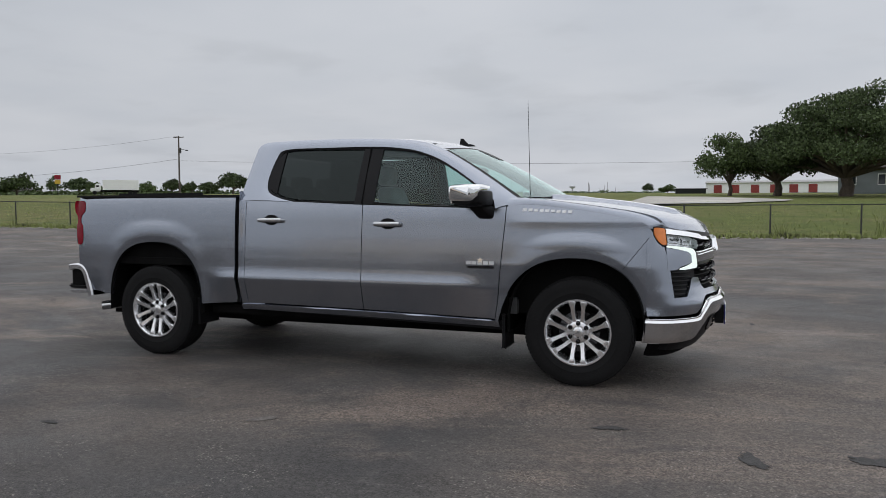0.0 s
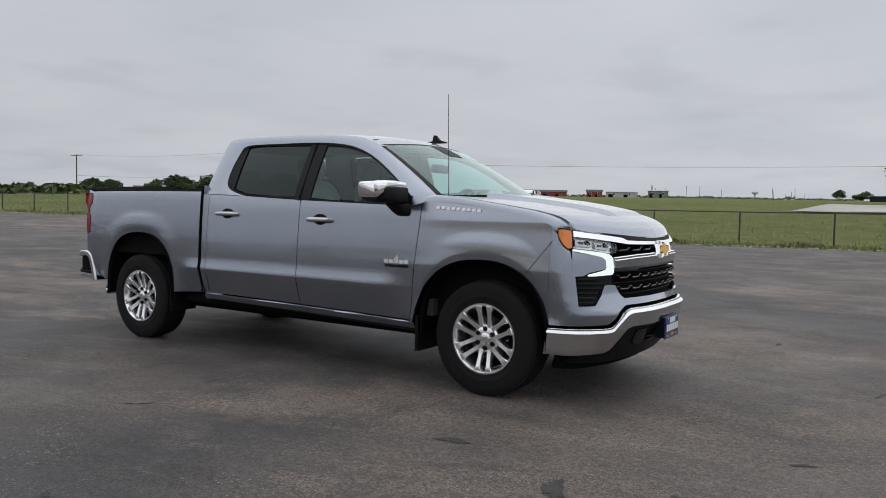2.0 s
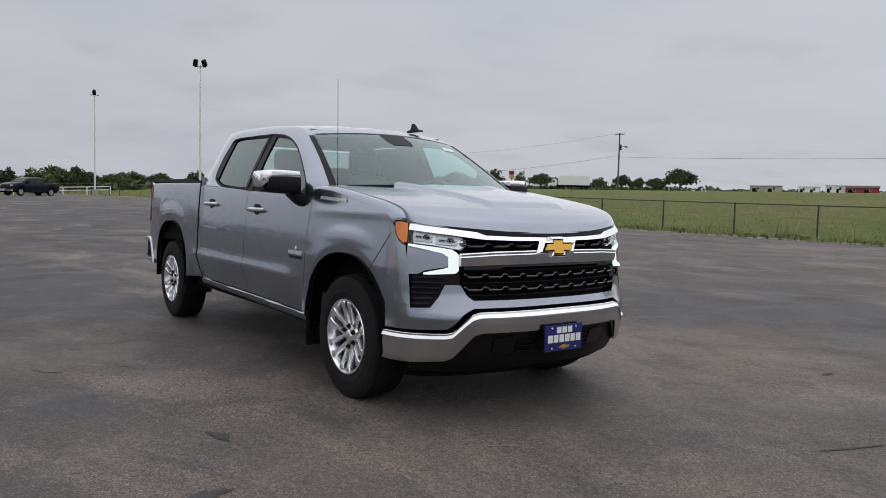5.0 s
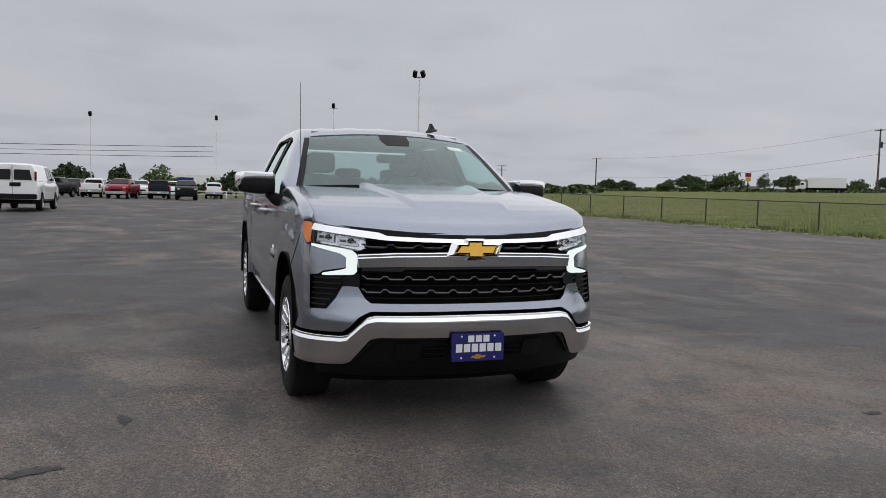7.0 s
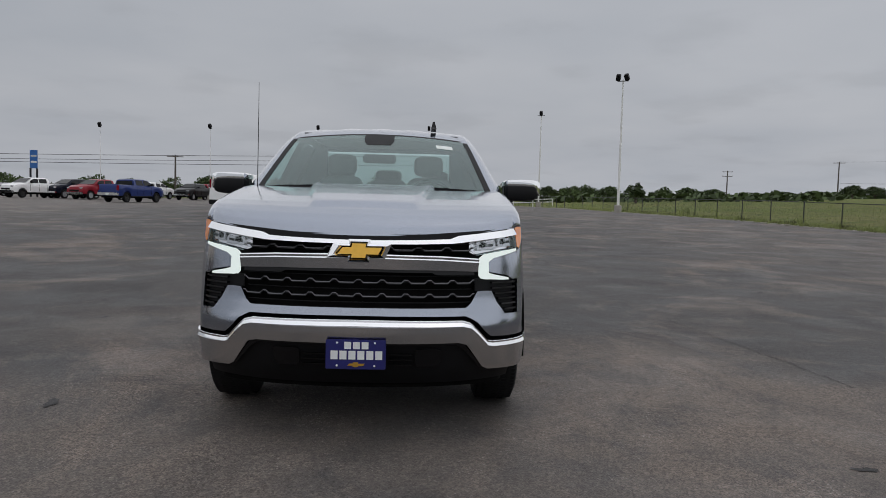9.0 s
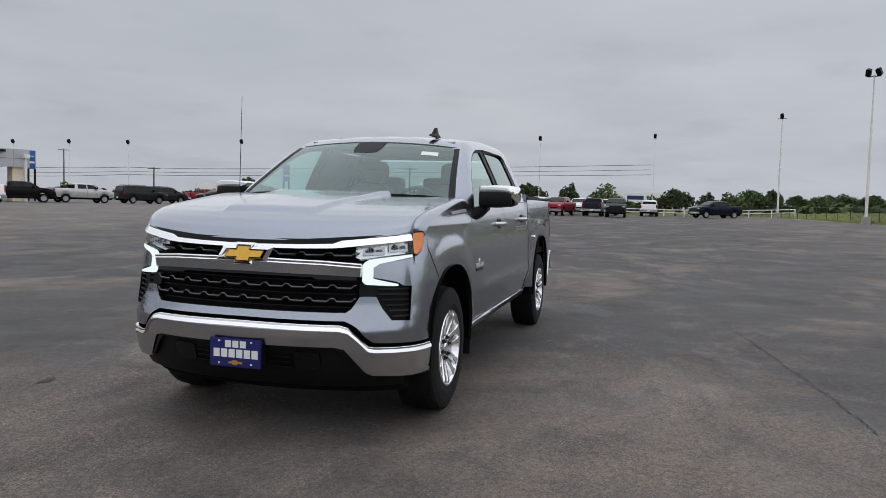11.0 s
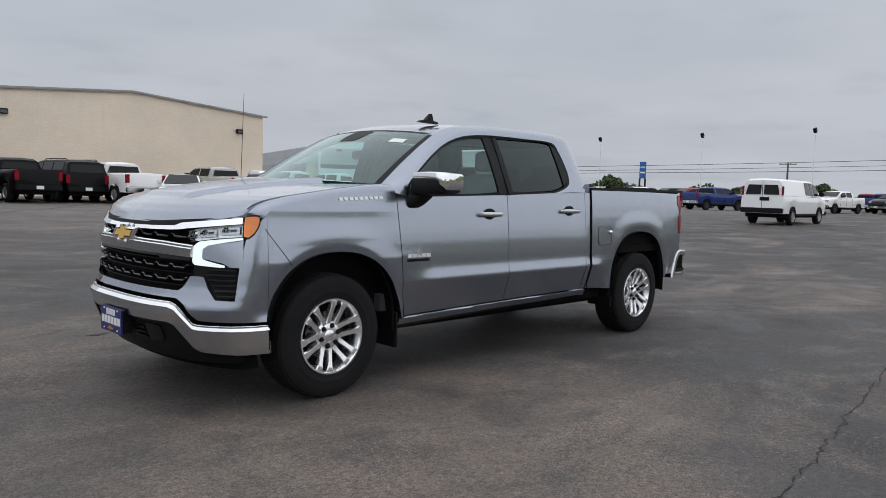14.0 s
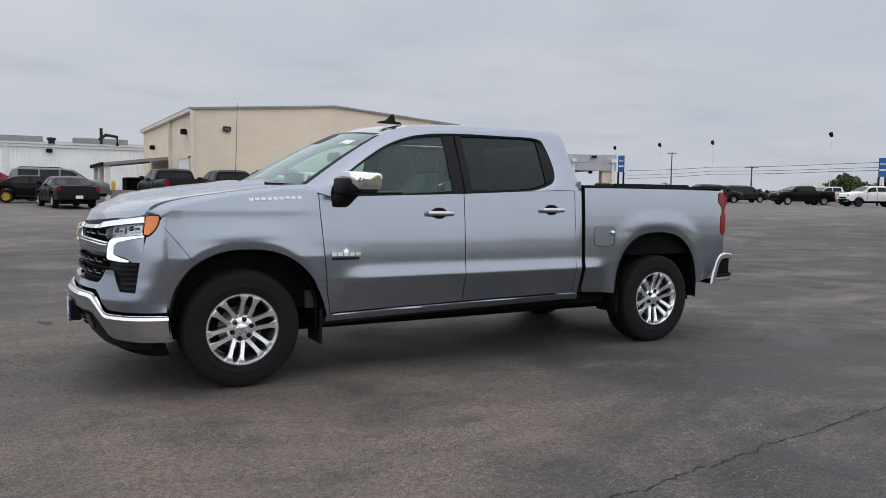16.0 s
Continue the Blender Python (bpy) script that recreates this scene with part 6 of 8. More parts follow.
for s in SIDES:
    # front fender up to the bumper cover
    side_panel("fender", span(0, 1, 0.011), lambda u: max(arch_z(1.337 + u * 1.008, 0), 0.45 if u < 0.03 else 0.545 if u > 0.96 else 0.42), lambda u: FTOP(1.337 + u * 1.008), s, LEVELS,
               lambda u, z: door_front_edge(z) + 0.006 + u * (2.345 - door_front_edge(z) - 0.006), rows=0.014)
    crown_a, crown_b = [], []
    for x in span(1.345, 2.335, 0.045):
        crown_a.append(Vector((x, s * side_y(x, FTOP(x)), FTOP(x))))
        crown_b.append(Vector((x, s * hood_edge(x), HOODLINE(x) + 0.001)))
    for k in range(1, 11):
        t = k / 10
        crown_a.append(face(s * (QE - (QE - 0.975) * t), 1.170 - 0.008 * t, 0.002))
        x = 2.335 + 0.108 * t ** 0.6
        crown_b.append(Vector((x, s * (hood_edge(x)), HOODLINE(x))))
    bm = loft(bmesh.new(), [[a.lerp(b, t) + Vector((0, s * 0.012 * math.sin(t * math.pi), 0.010 * math.sin(t * math.pi))) for a, b in zip(crown_a, crown_b)] for t in (0, 0.2, 0.4, 0.6, 0.8, 1.0)])
    fold(bm, lambda c: Vector((0, 0, -0.02)))
    part("fender_crown", bm, PAINT, truck)
    side_panel("front_door", span(0, 1, 0.03), lambda u: SILL(u * 1.1 + 0.16), lambda u: BELT(0.16 + u * 1.17), s, LEVELS, lambda u, z: 0.163 + u * (door_front_edge(z) - 0.163))
    side_panel("rear_door", span(-0.918, 0.157, 0.03), lambda x: SILL(x) + 0.16 * max(0, (-0.80 - x) / 0.118) ** 2.2, BELT, s, LEVELS)
    part("sill_corner", sheet(span(-0.985, -0.76, 0.03), lambda x: 0.495, lambda x: 0.72, [0.55, 0.66, 0.70], lambda x, z: Vector((x, s * (side_y(max(x, -0.94), z) - 0.006), z)), lambda c: Vector((0, -s * 0.02, 0))), PAINT, truck)
    side_panel("cab_corner", span(-0.985, -0.923, 0.03), lambda x: 0.51, BELT, s, LEVELS)
    side_panel("bed_side", sorted(set(span(-2.745, -2.40, 0.022) + span(-2.40, -1.335, 0.011) + span(-1.335, -1.024, 0.022))), lambda x: max(arch_z(x, 1), SILL(x)),
               lambda x: 1.392 + 0.010 * (-1.0 - x) / 1.7, s, BEDLEVELS, rows=0.014)
    # dark filler box that stands for the shade between cab and bed
    part("bed_gap", newbox(-1.035, -0.985, min(s * 0.78, s * 0.925), max(s * 0.78, s * 0.925), 0.50, 1.36), DEEP, truck)
    # seams and sill
    bm = sheet(span(-0.99, 1.30, 0.1), lambda x: SILL(x) - 0.072 - 0.01 * x, lambda x: SILL(x) - 0.010, [], lambda x, z: Vector((x, s * (0.905 + 0.2 * (z - 0.42)), z)), lambda c: Vector((0, -s * 0.08, -0.01)))
    part("rocker_sill", bm, BLACK, truck, "matt black plastic sill")
    bm = sheet(span(-0.98, 1.28, 0.1), lambda x: SILL(x) - 0.062, lambda x: SILL(x) - 0.006, [0.43, 0.45, 0.47], lambda x, z: Vector((x, s * (0.918 + 0.016 * min(1.0, (SILL(x) - 0.006 - z) / 0.009) - 0.85 * max(0.0, SILL(x) - 0.015 - z) ** 1.15), z)), lambda c: Vector((0, -s * 0.03, 0)), 0.012)
    part("rocker_strip", bm, PAINT, truck)
    bm = newbox(-1.0, 1.34, s * 0.82, s * 0.885, 0.44, 1.28)
    part("door_inner", bm, DEEP, truck)
    # arch linings
    for a, (m, w, foot, rise, n) in enumerate(ARCHES):
        rim = [Vector((m + w * 0.999 * c, 0, arch_z(m + w * 0.999 * c, a))) for c in [math.cos(math.pi * k / 40) for k in range(41)]]
        rim[0].z = rim[-1].z = foot - 0.05
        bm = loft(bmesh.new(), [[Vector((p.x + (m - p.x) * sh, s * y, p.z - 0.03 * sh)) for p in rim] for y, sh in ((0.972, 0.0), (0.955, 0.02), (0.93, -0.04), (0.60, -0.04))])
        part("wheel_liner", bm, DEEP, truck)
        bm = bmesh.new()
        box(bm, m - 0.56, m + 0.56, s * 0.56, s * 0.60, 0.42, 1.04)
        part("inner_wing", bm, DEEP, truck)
    # mud flaps behind the wheels
    for x0, z0, zt in ((1.325, 0.255, 0.50), (-2.0 + 0.60, 0.30, 0.52)):
        bm = newbox(x0 - 0.012, x0 + 0.012, s * 0.70, s * 0.955, z0, zt, bevel=0.005)
        part("mud_flap", bm, BLACK, truck)
    # diagonal joint between fender and bumper cover
    p0, p1 = Vector((2.36, 0, 1.085)), Vector((2.19, 0, 0.865))
    pts = []
    for k in range(9):
        p = p0.lerp(p1, k / 8)
        pts.append((p.x, s * (side_y(p.x, p.z) + 0.0005), p.z))
    part("fender_joint", tube(bmesh.new(), pts, 0.0019, 6), DEEP, truck)

# ---- cab top: glass area and pillars ----
DLO = [(1.250, 0.936, 1.292), (1.225, 0.928, 1.375), (1.09, 0.886, 1.475), (0.93, 0.843, 1.582), (0.76, 0.803, 1.678), (0.58, 0.775, 1.745), (0.40, 0.760, 1.779), (0.14, 0.752, 1.797),
       (-0.30, 0.751, 1.799), (-0.655, 0.755, 1.792), (-0.722, 0.782, 1.720), (-0.748, 0.835, 1.600), (-0.752, 0.875, 1.500), (-0.715, 0.905, 1.425), (-0.60, 0.922, 1.378), (-0.47, 0.930, 1.350)]
OUT = [(1.455, 0.855, 1.338), (1.36, 0.828, 1.398), (1.20, 0.788, 1.505), (1.03, 0.750, 1.612), (0.87, 0.716, 1.705), (0.72, 0.684, 1.780), (0.52, 0.664, 1.840), (0.14, 0.662, 1.868),
       (-0.30, 0.664, 1.876), (-0.78, 0.668, 1.869), (-0.925, 0.685, 1.838), (-0.955, 0.742, 1.725), (-0.970, 0.803, 1.600), (-0.980, 0.860, 1.490), (-0.985, 0.900, 1.410), (-0.985, 0.925, 1.360)]
DLO = [(x, y - 0.05 * (z - 1.30), z) for x, y, z in DLO]
dlo, out = smooth_line(DLO, 3), smooth_line(OUT, 3)


def mirror(pts, s):
    return [Vector((p[0], s * p[1], p[2])) for p in pts]


def between(a, b, t, lift=0.0, s=1):
    q = a.lerp(b, t)
    k = 4 * t * (1 - t) * lift
    return Vector((q.x, q.y + s * k, q.z + k * 0.6))


for s in SIDES:
    d, o = mirror(dlo, s), mirror(out, s)
    bm = loft(bmesh.new(), [[between(a, b, t, 0.012, s) for a, b in zip(d, o)] for t in (0, 0.2, 0.45, 0.7, 0.88, 1.0)])
    fold(bm, lambda c: Vector((0, -s * 0.03, -0.015)))
    part("cab_pillar_frame", bm, PAINT, truck)
    # black border, glass and pillar trim inside the opening
    low = [(x, s * side_y(x, BELT(x)) * 0.998, BELT(x) + 0.002) for x in np.linspace(-0.47, 1.25, 21)][1:-1]
    ring = [Vector(p) for p in d] + [Vector(p) for p in low]
    cen = sum(ring, Vector()) / len(ring)

    def inset(p, k):
        q = p + (Vector((cen.x, p.y, cen.z)) - p).normalized() * k
        return Vector((q.x, q.y - s * 0.004, q.z))
    inner = [inset(p, 0.028) for p in ring]
    bm = loft(bmesh.new(), [[p + Vector((0, -s * 0.002, 0)) for p in ring], inner, [p + Vector((0, -s * 0.012, 0)) for p in inner]], closed=True)
    part("window_surround", bm, BLACK, truck, "matt black window surround")

    def glass_y(z):
        return 0.950 - 0.465 * (z - 1.30) - 0.016 + 0.012 * math.sin(max(0, min(1, (z - 1.3) / 0.5)) * math.pi)
    top = table(sorted([(p.x, p.z - 0.022) for p in d if p.z > (1.3 if p.x > 0.2 else 1.7) and p.x > -0.66 and p.x < 1.235] + [(1.235, 1.36), (-0.70, 1.72)]))
    bot = lambda x: float(np.interp(x, [-0.74, -0.70, -0.58, -0.45, 0.16, 1.24], [1.52, 1.45, 1.395, 1.37, 1.34, 1.31]))
    gs = lambda x, z: Vector((x, s * glass_y(z), z))
    none = lambda c: Vector((0, -s * 0.004, 0))
    part("front_window", sheet(span(0.245, 1.21, 0.06), bot, lambda x: max(top(x), bot(x) + 0.004), [1.5, 1.65], gs, none), CLEAR, truck, "clear tinted side glass")
    part("rear_window", sheet(span(-0.655, 0.11, 0.06), bot, top, [1.5, 1.65], gs, none), TINT, truck, "dark privacy glass")
    gb = lambda x, z: Vector((x, s * (glass_y(z) + 0.010), z))
    fb = lambda c: Vector((0, -s * 0.02, 0))
    part("b_pillar_trim", sheet(span(0.155, 0.255, 0.05), lambda x: bot(x) - 0.012, lambda x: top(x) + 0.014, [1.5, 1.65], gb, fb), BLACK, truck, "black pillar trim")
    part("b_pillar_trim", sheet(span(0.085, 0.149, 0.032), lambda x: bot(x) - 0.012, lambda x: top(x) + 0.014, [1.5, 1.65], gb, fb), BLACK, truck, "black pillar trim")
    part("quarter_trim", sheet(span(-0.735, -0.645, 0.03), lambda x: bot(x) - 0.008, lambda x: top(max(x, -0.70)) + 0.004, [1.5, 1.65], gb, fb), BLACK, truck, "black quarter trim")
    # joint between the doors above the belt
    pts = []
    for i in range(9):
        t = i / 8
        x, z = 0.152 - 0.012 * t * t, 1.32 + 0.54 * t
        pts.append((x, s * (0.956 - 0.465 * (z - 1.30) - 0.02 * max(0, (z - 1.78) / 0.08)), z))
    part("door_joint", tube(bmesh.new(), pts, 0.0035, 6), DEEP, truck)

# roof with shallow ribs between the rails
rail = [p for p in out if -0.91 < p.x < 0.79 and p.z > 1.75]
bm = bmesh.new()
rows = []
for v in np.linspace(-1, 1, 25):
    row = []
    for p in rail:
        crown = 0.030 * (1 - v * v) + 0.004 * (math.cos(v * 5 * math.pi) if -0.7 < p.x < 0.55 else 0) * (abs(v) < 0.8)
        row.append(Vector((p.x + (0.075 * (1 - v * v) if p.x > 0.6 else 0.04 * (1 - v * v) * max(0, (p.x - 0.3) / 0.3) if p.x > 0.3 else -0.01 * (1 - v * v)), v * p.y, p.z + crown * (1 - 0.12 * v * v))))
    rows.append(row)
part("roof_panel", loft(bm, rows), PAINT, truck)

# windshield
WE = [p for p in out if p.z > 1.375 and p.x > 0.75 and p.x < 1.42]
WE = [WE[0] + (WE[0] - WE[1]) * 1.0] + WE


def wind(i, v, push=0.0):
    p = WE[i]
    k = i / (len(WE) - 1)
    bow = 0.225 * (1 - k) + 0.085 * k
    return Vector((p.x + bow * (1 - v * v) + push, v * (p.y - 0.012), p.z + (0.020 + 0.018 * k) * (1 - v * v)))


bm = loft(bmesh.new(), [[wind(i, v) for v in np.linspace(-1, 1, 25)] for i in range(len(WE))])
ws = part("windshield", bm, WIND, truck, "clear windshield with a pale sticker")
ws.visible_shadow = False
bm = bmesh.new()
loft(bm, [[wind(0, v, 0.004) + Vector((0, 0, dz)) for v in np.linspace(-1, 1, 25)] for dz in (-0.03, 0.006)])
loft(bm, [[wind(len(WE) - 1, v, 0.003) + Vector((d, 0, dz)) for v in np.linspace(-1, 1, 25)] for d, dz in ((0.045, -0.024), (-0.03, 0.012))])
for v0 in (-1, 1):
    loft(bm, [[wind(i, v0 * f, 0.004) for i in range(len(WE))] for f in (1.012, 0.958)])
part("windshield_border", bm, BLACK, truck, "black windshield seal")
bm = bmesh.new()
k = len(WE) - 3
loft(bm, [[wind(i, v, 0.004) for v in np.linspace(0.62, 0.80, 4)] for i in (k - 1, k)])
part("windshield_sticker", bm, STICKER, truck, "white paper sticker")
n = len(WE) - 1
bm = loft(bmesh.new(), [[wind(i, v * w, 0.005) for v in np.linspace(-1, 1, 9)] for i, w in ((n - 3, 0.125), (n - 2, 0.160), (n - 1, 0.168), (n, 0.168))])
part("sensor_patch", bm, BLACK, truck, "black patch over the camera housing")
bm = newbox(0.86, 0.89, -0.13, 0.13, 1.575, 1.645, bevel=0.012)
part("inside_mirror", bm, BLACK, truck)

# cab back with its window
bm = bmesh.new()
back = [p for p in out if p.x < -0.90]
loft(bm, [[Vector((p.x - 0.015 * (1 - v * v), v * p.y, p.z + 0.04 * (1 - v * v) * (p.z > 1.82))) for p in back if p.z > 1.74] for v in np.linspace(-1, 1, 9)])
loft(bm, [[Vector((x, s2, z)) for z, x in ((1.36, -0.99), (1.44, -0.985))] for s2 in np.linspace(-0.93, 0.93, 5)])
for s in SIDES:
    loft(bm, [[Vector((p.x, s * (p.y if f else 0.62), p.z)) for p in back] for f in (0, 1)])
loft(bm, [[Vector((-0.99, y, z)) for z in (0.5, 1.36)] for y in np.linspace(-0.94, 0.94, 5)])
part("cab_back", bm, PAINT, truck)
bm = loft(bmesh.new(), [[Vector((x, y, z)) for z, x in ((1.43, -0.982), (1.75, -0.945))] for y in (-0.64, 0.64)])
part("back_window", bm, BACKGLASS, truck)

# ---- hood ----
hz = table([(1.60, 1.368), (1.75, 1.364), (1.9, 1.354), (2.07, 1.337), (2.29, 1.306), (2.47, 1.272), (2.58, 1.242), (2.66, 1.206), (2.72, 1.160), (2.752, 1.100)])
bm = bmesh.new()
rows = []
for u in [1 - (1 - k / 71) ** 1.25 for k in range(72)]:
    row = []
    for v in np.linspace(-1, 1, 145):
        av = abs(v)
        lip = face(v * 0.972, 1.103 + 0.057 * av ** 1.3, 0.008)
        x0, xc = 1.44 + 0.17 * (1 - v * v), 1.61
        x = x0 + (lip.x - x0) * u
        xe = 1.44 + 1.005 * u
        y0 = v * hood_edge(1.44)
        ye = v * hood_edge(xe) if av > 0.999 else y0 + (lip.y - y0) * u ** 3
        drop = av ** 2.6
        zc, ze = hz(xc + (2.752 - xc) * u), HOODLINE(xe) + 0.002
        z = zc * (1 - drop) + ze * drop
        y = ye
        # a raised middle with a sharp shoulder that narrows forward and ends in a step
        half = 0.415 - 0.13 * (x - 1.6)
        z += (0.021 + 0.009 * (1 - smoothstep(1.62, 1.85, x))) * (1 - smoothstep(half - 0.018, half + 0.022, abs(y))) * (1 - smoothstep(2.49, 2.565, x))
        z += 0.007 * math.exp(-((abs(y) - half + 0.03) / 0.024) ** 2) * (1 - smoothstep(1.66, 1.95, x))
        row.append(Vector((x, y, z)))
    rows.append(row)
loft(bm, rows)
fold(bm, lambda c: Vector((-0.02 if c.x > 2.3 else 0, 0, -0.025)))
part("hood", bm, PAINT, truck)
bm = loft(bmesh.new(), [[Vector((1.40 + 0.21 * (1 - v * v) + dx, v * 0.845, 1.328 + dz)) for v in np.linspace(-1, 1, 17)] for dx, dz in ((0.06, -0.02), (0.0, 0.012), (-0.05, 0.03))])
part("cowl", bm, BLACK, truck)
for y0, y1 in ((0.62, 0.0), (-0.10, -0.66)):
    bm = tube(bmesh.new(), [(1.50, y0, 1.366), (1.56, (y0 + y1) / 2, 1.374), (1.53, y1, 1.372)], 0.007, 6)
    part("wiper", bm, BLACK, truck)
bm = newbox(1.30, 2.45, -0.80, 0.80, 0.50, 1.20)
part("engine_bay", bm, DEEP, truck)

# ---- front: a curved face, s measured round it from the middle ----
def front_sheet(name, knots, mat, label="", out_by=0.0, depth=0.03, tilt=0.0, rows=0.03, levels=(), parent=None, step=0.025):
    """A panel on the front face from knots (q, low, high); mirrored, or through the middle if it starts at 0."""
    qs, lo, hi = zip(*knots)
    us = sorted(set([round(v, 5) for a, b in zip(qs, qs[1:]) for v in span(a, b, step)]))
    through_mid = qs[0] == 0
    made = []
    for s in ((1,) if through_mid else SIDES):
        uu = sorted(set([-u for u in us] + us)) if through_mid else us
        bm = sheet(uu, lambda u: float(np.interp(abs(u), qs, lo)), lambda u: float(np.interp(abs(u), qs, hi)), list(levels),
                   lambda u, z: face(s * u, z, out_by - tilt * (z - float(np.interp(abs(u), qs, lo))) / max(1e-4, float(np.interp(abs(u), qs, hi)) - float(np.interp(abs(u), qs, lo)))), lambda c: Vector((-depth, -math.copysign(depth * 0.5, c.y) if abs(c.y) > 0.7 else 0, 0)), rows)
        made.append(part(name, bm, mat, parent or truck, label))
    return made


front_sheet("front_backing", [(0, 0.30, 1.12), (0.60, 0.30, 1.13), (1.02, 0.40, 1.13)], DEEP, out_by=-0.06, depth=0.05, rows=0.1)
# body-coloured bumper cover
front_sheet("bumper_cover", [(0, 0.672, 0.712), (0.595, 0.668, 0.712), (0.625, 0.655, 0.735), (0.665, 0.634, 0.800), (0.715, 0.580, 0.802), (0.755, 0.550, 0.800), (0.79, 0.548, 0.735), (0.845, 0.546, 0.672), (0.955, 0.544, 0.668), (0.968, 0.544, 0.875),
                             (1.00, 0.543, 1.022), (1.03, 0.542, 1.045), (1.08, 0.542, 1.110), (QE - 0.002, 0.542, 1.168)], PAINT, levels=(0.68, 0.72, 0.78), rows=0.03)
front_sheet("bumper_wedge", [(0.722, 0.925, 0.955), (0.745, 0.905, 0.977), (0.78, 0.900, 0.987), (0.87, 0.884, 1.000), (0.912, 0.862, 1.006), (0.965, 0.860, 1.014), (0.985, 0.858, 1.024)], PAINT, out_by=0.002)
# chrome bumper: bright upper lip and satin face
TOPB = [(0, 0.650), (0.57, 0.645), (0.62, 0.632), (0.66, 0.598), (0.725, 0.530), (0.76, 0.523), (0.90, 0.522), (QE + 0.0, 0.522)]
LOWB = [(0, 0.526), (0.55, 0.526), (0.60, 0.512), (0.70, 0.378), (0.74, 0.358), (0.95, 0.350), (QE, 0.350)]
tb, lb = table(TOPB), table(LOWB)
front_sheet("chrome_bumper", [(q, lb(q), tb(q)) for q in sorted({q for q, _ in TOPB + LOWB})], BUMPER, out_by=0.014, depth=0.012, rows=0.02)
front_sheet("bumper_lip", [(q, tb(q) - 0.027, tb(q) + 0.002) for q, _ in TOPB], CHROME, out_by=0.024, depth=0.012, rows=0.012, tilt=0.016)
# black lower valance, fog pockets and slats
front_sheet("lower_valance", [(0, 0.275, 0.53), (0.56, 0.275, 0.53), (0.71, 0.280, 0.39), (0.95, 0.290, 0.375)], BLACK, out_by=-0.02, depth=0.06)
front_sheet("air_dam", [(0, 0.232, 0.300), (0.70, 0.235, 0.31), (1.07, 0.240, 0.33)], DEEP, out_by=-0.07, depth=0.03)
front_sheet("valance_frame", [(0, 0.514, 0.527), (0.54, 0.514, 0.527), (0.585, 0.485, 0.520), (0.69, 0.372, 0.398), (0.71, 0.366, 0.38)], GLOSSBLACK, out_by=0.004, depth=0.04)
for zz in (0.395, 0.425, 0.455):
    front_sheet("valance_slat", [(0.17, zz, zz + 0.008), (0.30, zz, zz + 0.008)], GLOSSBLACK, out_by=0.0, depth=0.02)
front_sheet("tow_hook_pocket", [(0.315, 0.40, 0.485), (0.33, 0.385, 0.49), (0.43, 0.385, 0.49), (0.46, 0.41, 0.485)], GLOSSBLACK, out_by=-0.008, depth=0.02)
# grille: bars and raised ticks
front_sheet("grille_crossbar", [(0, 0.922, 0.998), (0.45, 0.918, 0.990), (0.664, 0.910, 0.977)], BUMPER, out_by=0.012, depth=0.05, levels=(0.99,), rows=0.012, tilt=-0.018)
front_sheet("crossbar_edge", [(0, 0.981, 1.004), (0.45, 0.973, 0.996), (0.664, 0.960, 0.983)], CHROME, out_by=0.030, depth=0.012, tilt=0.010)
front_sheet("hood_trim", [(0, 1.054, 1.074), (0.30, 1.058, 1.080), (0.50, 1.064, 1.088), (0.55, 1.068, 1.106), (0.72, 1.088, 1.124), (0.972, 1.114, 1.149)], CHROME, out_by=0.022, depth=0.05, tilt=0.014)
front_sheet("hood_gap", [(0, 1.070, 1.104), (0.36, 1.078, 1.112), (0.90, 1.110, 1.15)], BLACK, out_by=0.004, depth=0.04)
for z0, z1, q1, n in ((1.000, 1.062, 0.644, 4), (0.716, 0.918, 0.644, 5)):
    front_sheet("grille_mesh", [(0, z0, z1), (q1, z0, z1)], DEEP, out_by=-0.052, depth=0.01)
    rows_z = (1.024,) if n == 4 else (0.772, 0.846)
    for j, zz in enumerate(rows_z):
        # a thin bar that steps up between long flat runs
        w = q1 / n
        kn = []
        for i in range(n):
            c = (i + 0.5) * w
            kn += [(i * w, zz + 0.016, zz + 0.020), (c - 0.42 * w, zz + 0.016, zz + 0.020), (c - 0.30 * w, zz, zz + 0.005), (c + 0.30 * w, zz, zz + 0.005), (c + 0.42 * w, zz + 0.016, zz + 0.020)]
        kn.append((q1, zz + 0.016, zz + 0.020))
        front_sheet("grille_bar", kn, TICK, out_by=0.006, depth=0.004, step=0.05, tilt=0.003)
        front_sheet("grille_bar_body", [(q, a_ - 0.006, b_ - 0.003) for q, a_, b_ in kn], GLOSSBLACK, out_by=0.0, depth=0.045, step=0.05)
    for zz in np.arange(z0 + 0.018, z1, 0.036):
        front_sheet("grille_slat", [(0, zz, zz + 0.005), (q1, zz, zz + 0.005)], BLACK, out_by=-0.034, depth=0.008, step=0.1)
front_sheet("grille_top_bar", [(0, 0.906, 0.920), (0.40, 0.904, 0.918), (0.42, 0.892, 0.916), (0.644, 0.890, 0.914)], GLOSSBLACK, out_by=0.006, depth=0.04)
# side vents with slats
front_sheet("side_vent", [(0.662, 0.80, 0.868), (0.755, 0.80, 0.866), (0.80, 0.73, 0.862), (0.845, 0.675, 0.860), (0.945, 0.672, 0.858), (0.955, 0.672, 0.858)], BLACK, out_by=-0.028, depth=0.01)
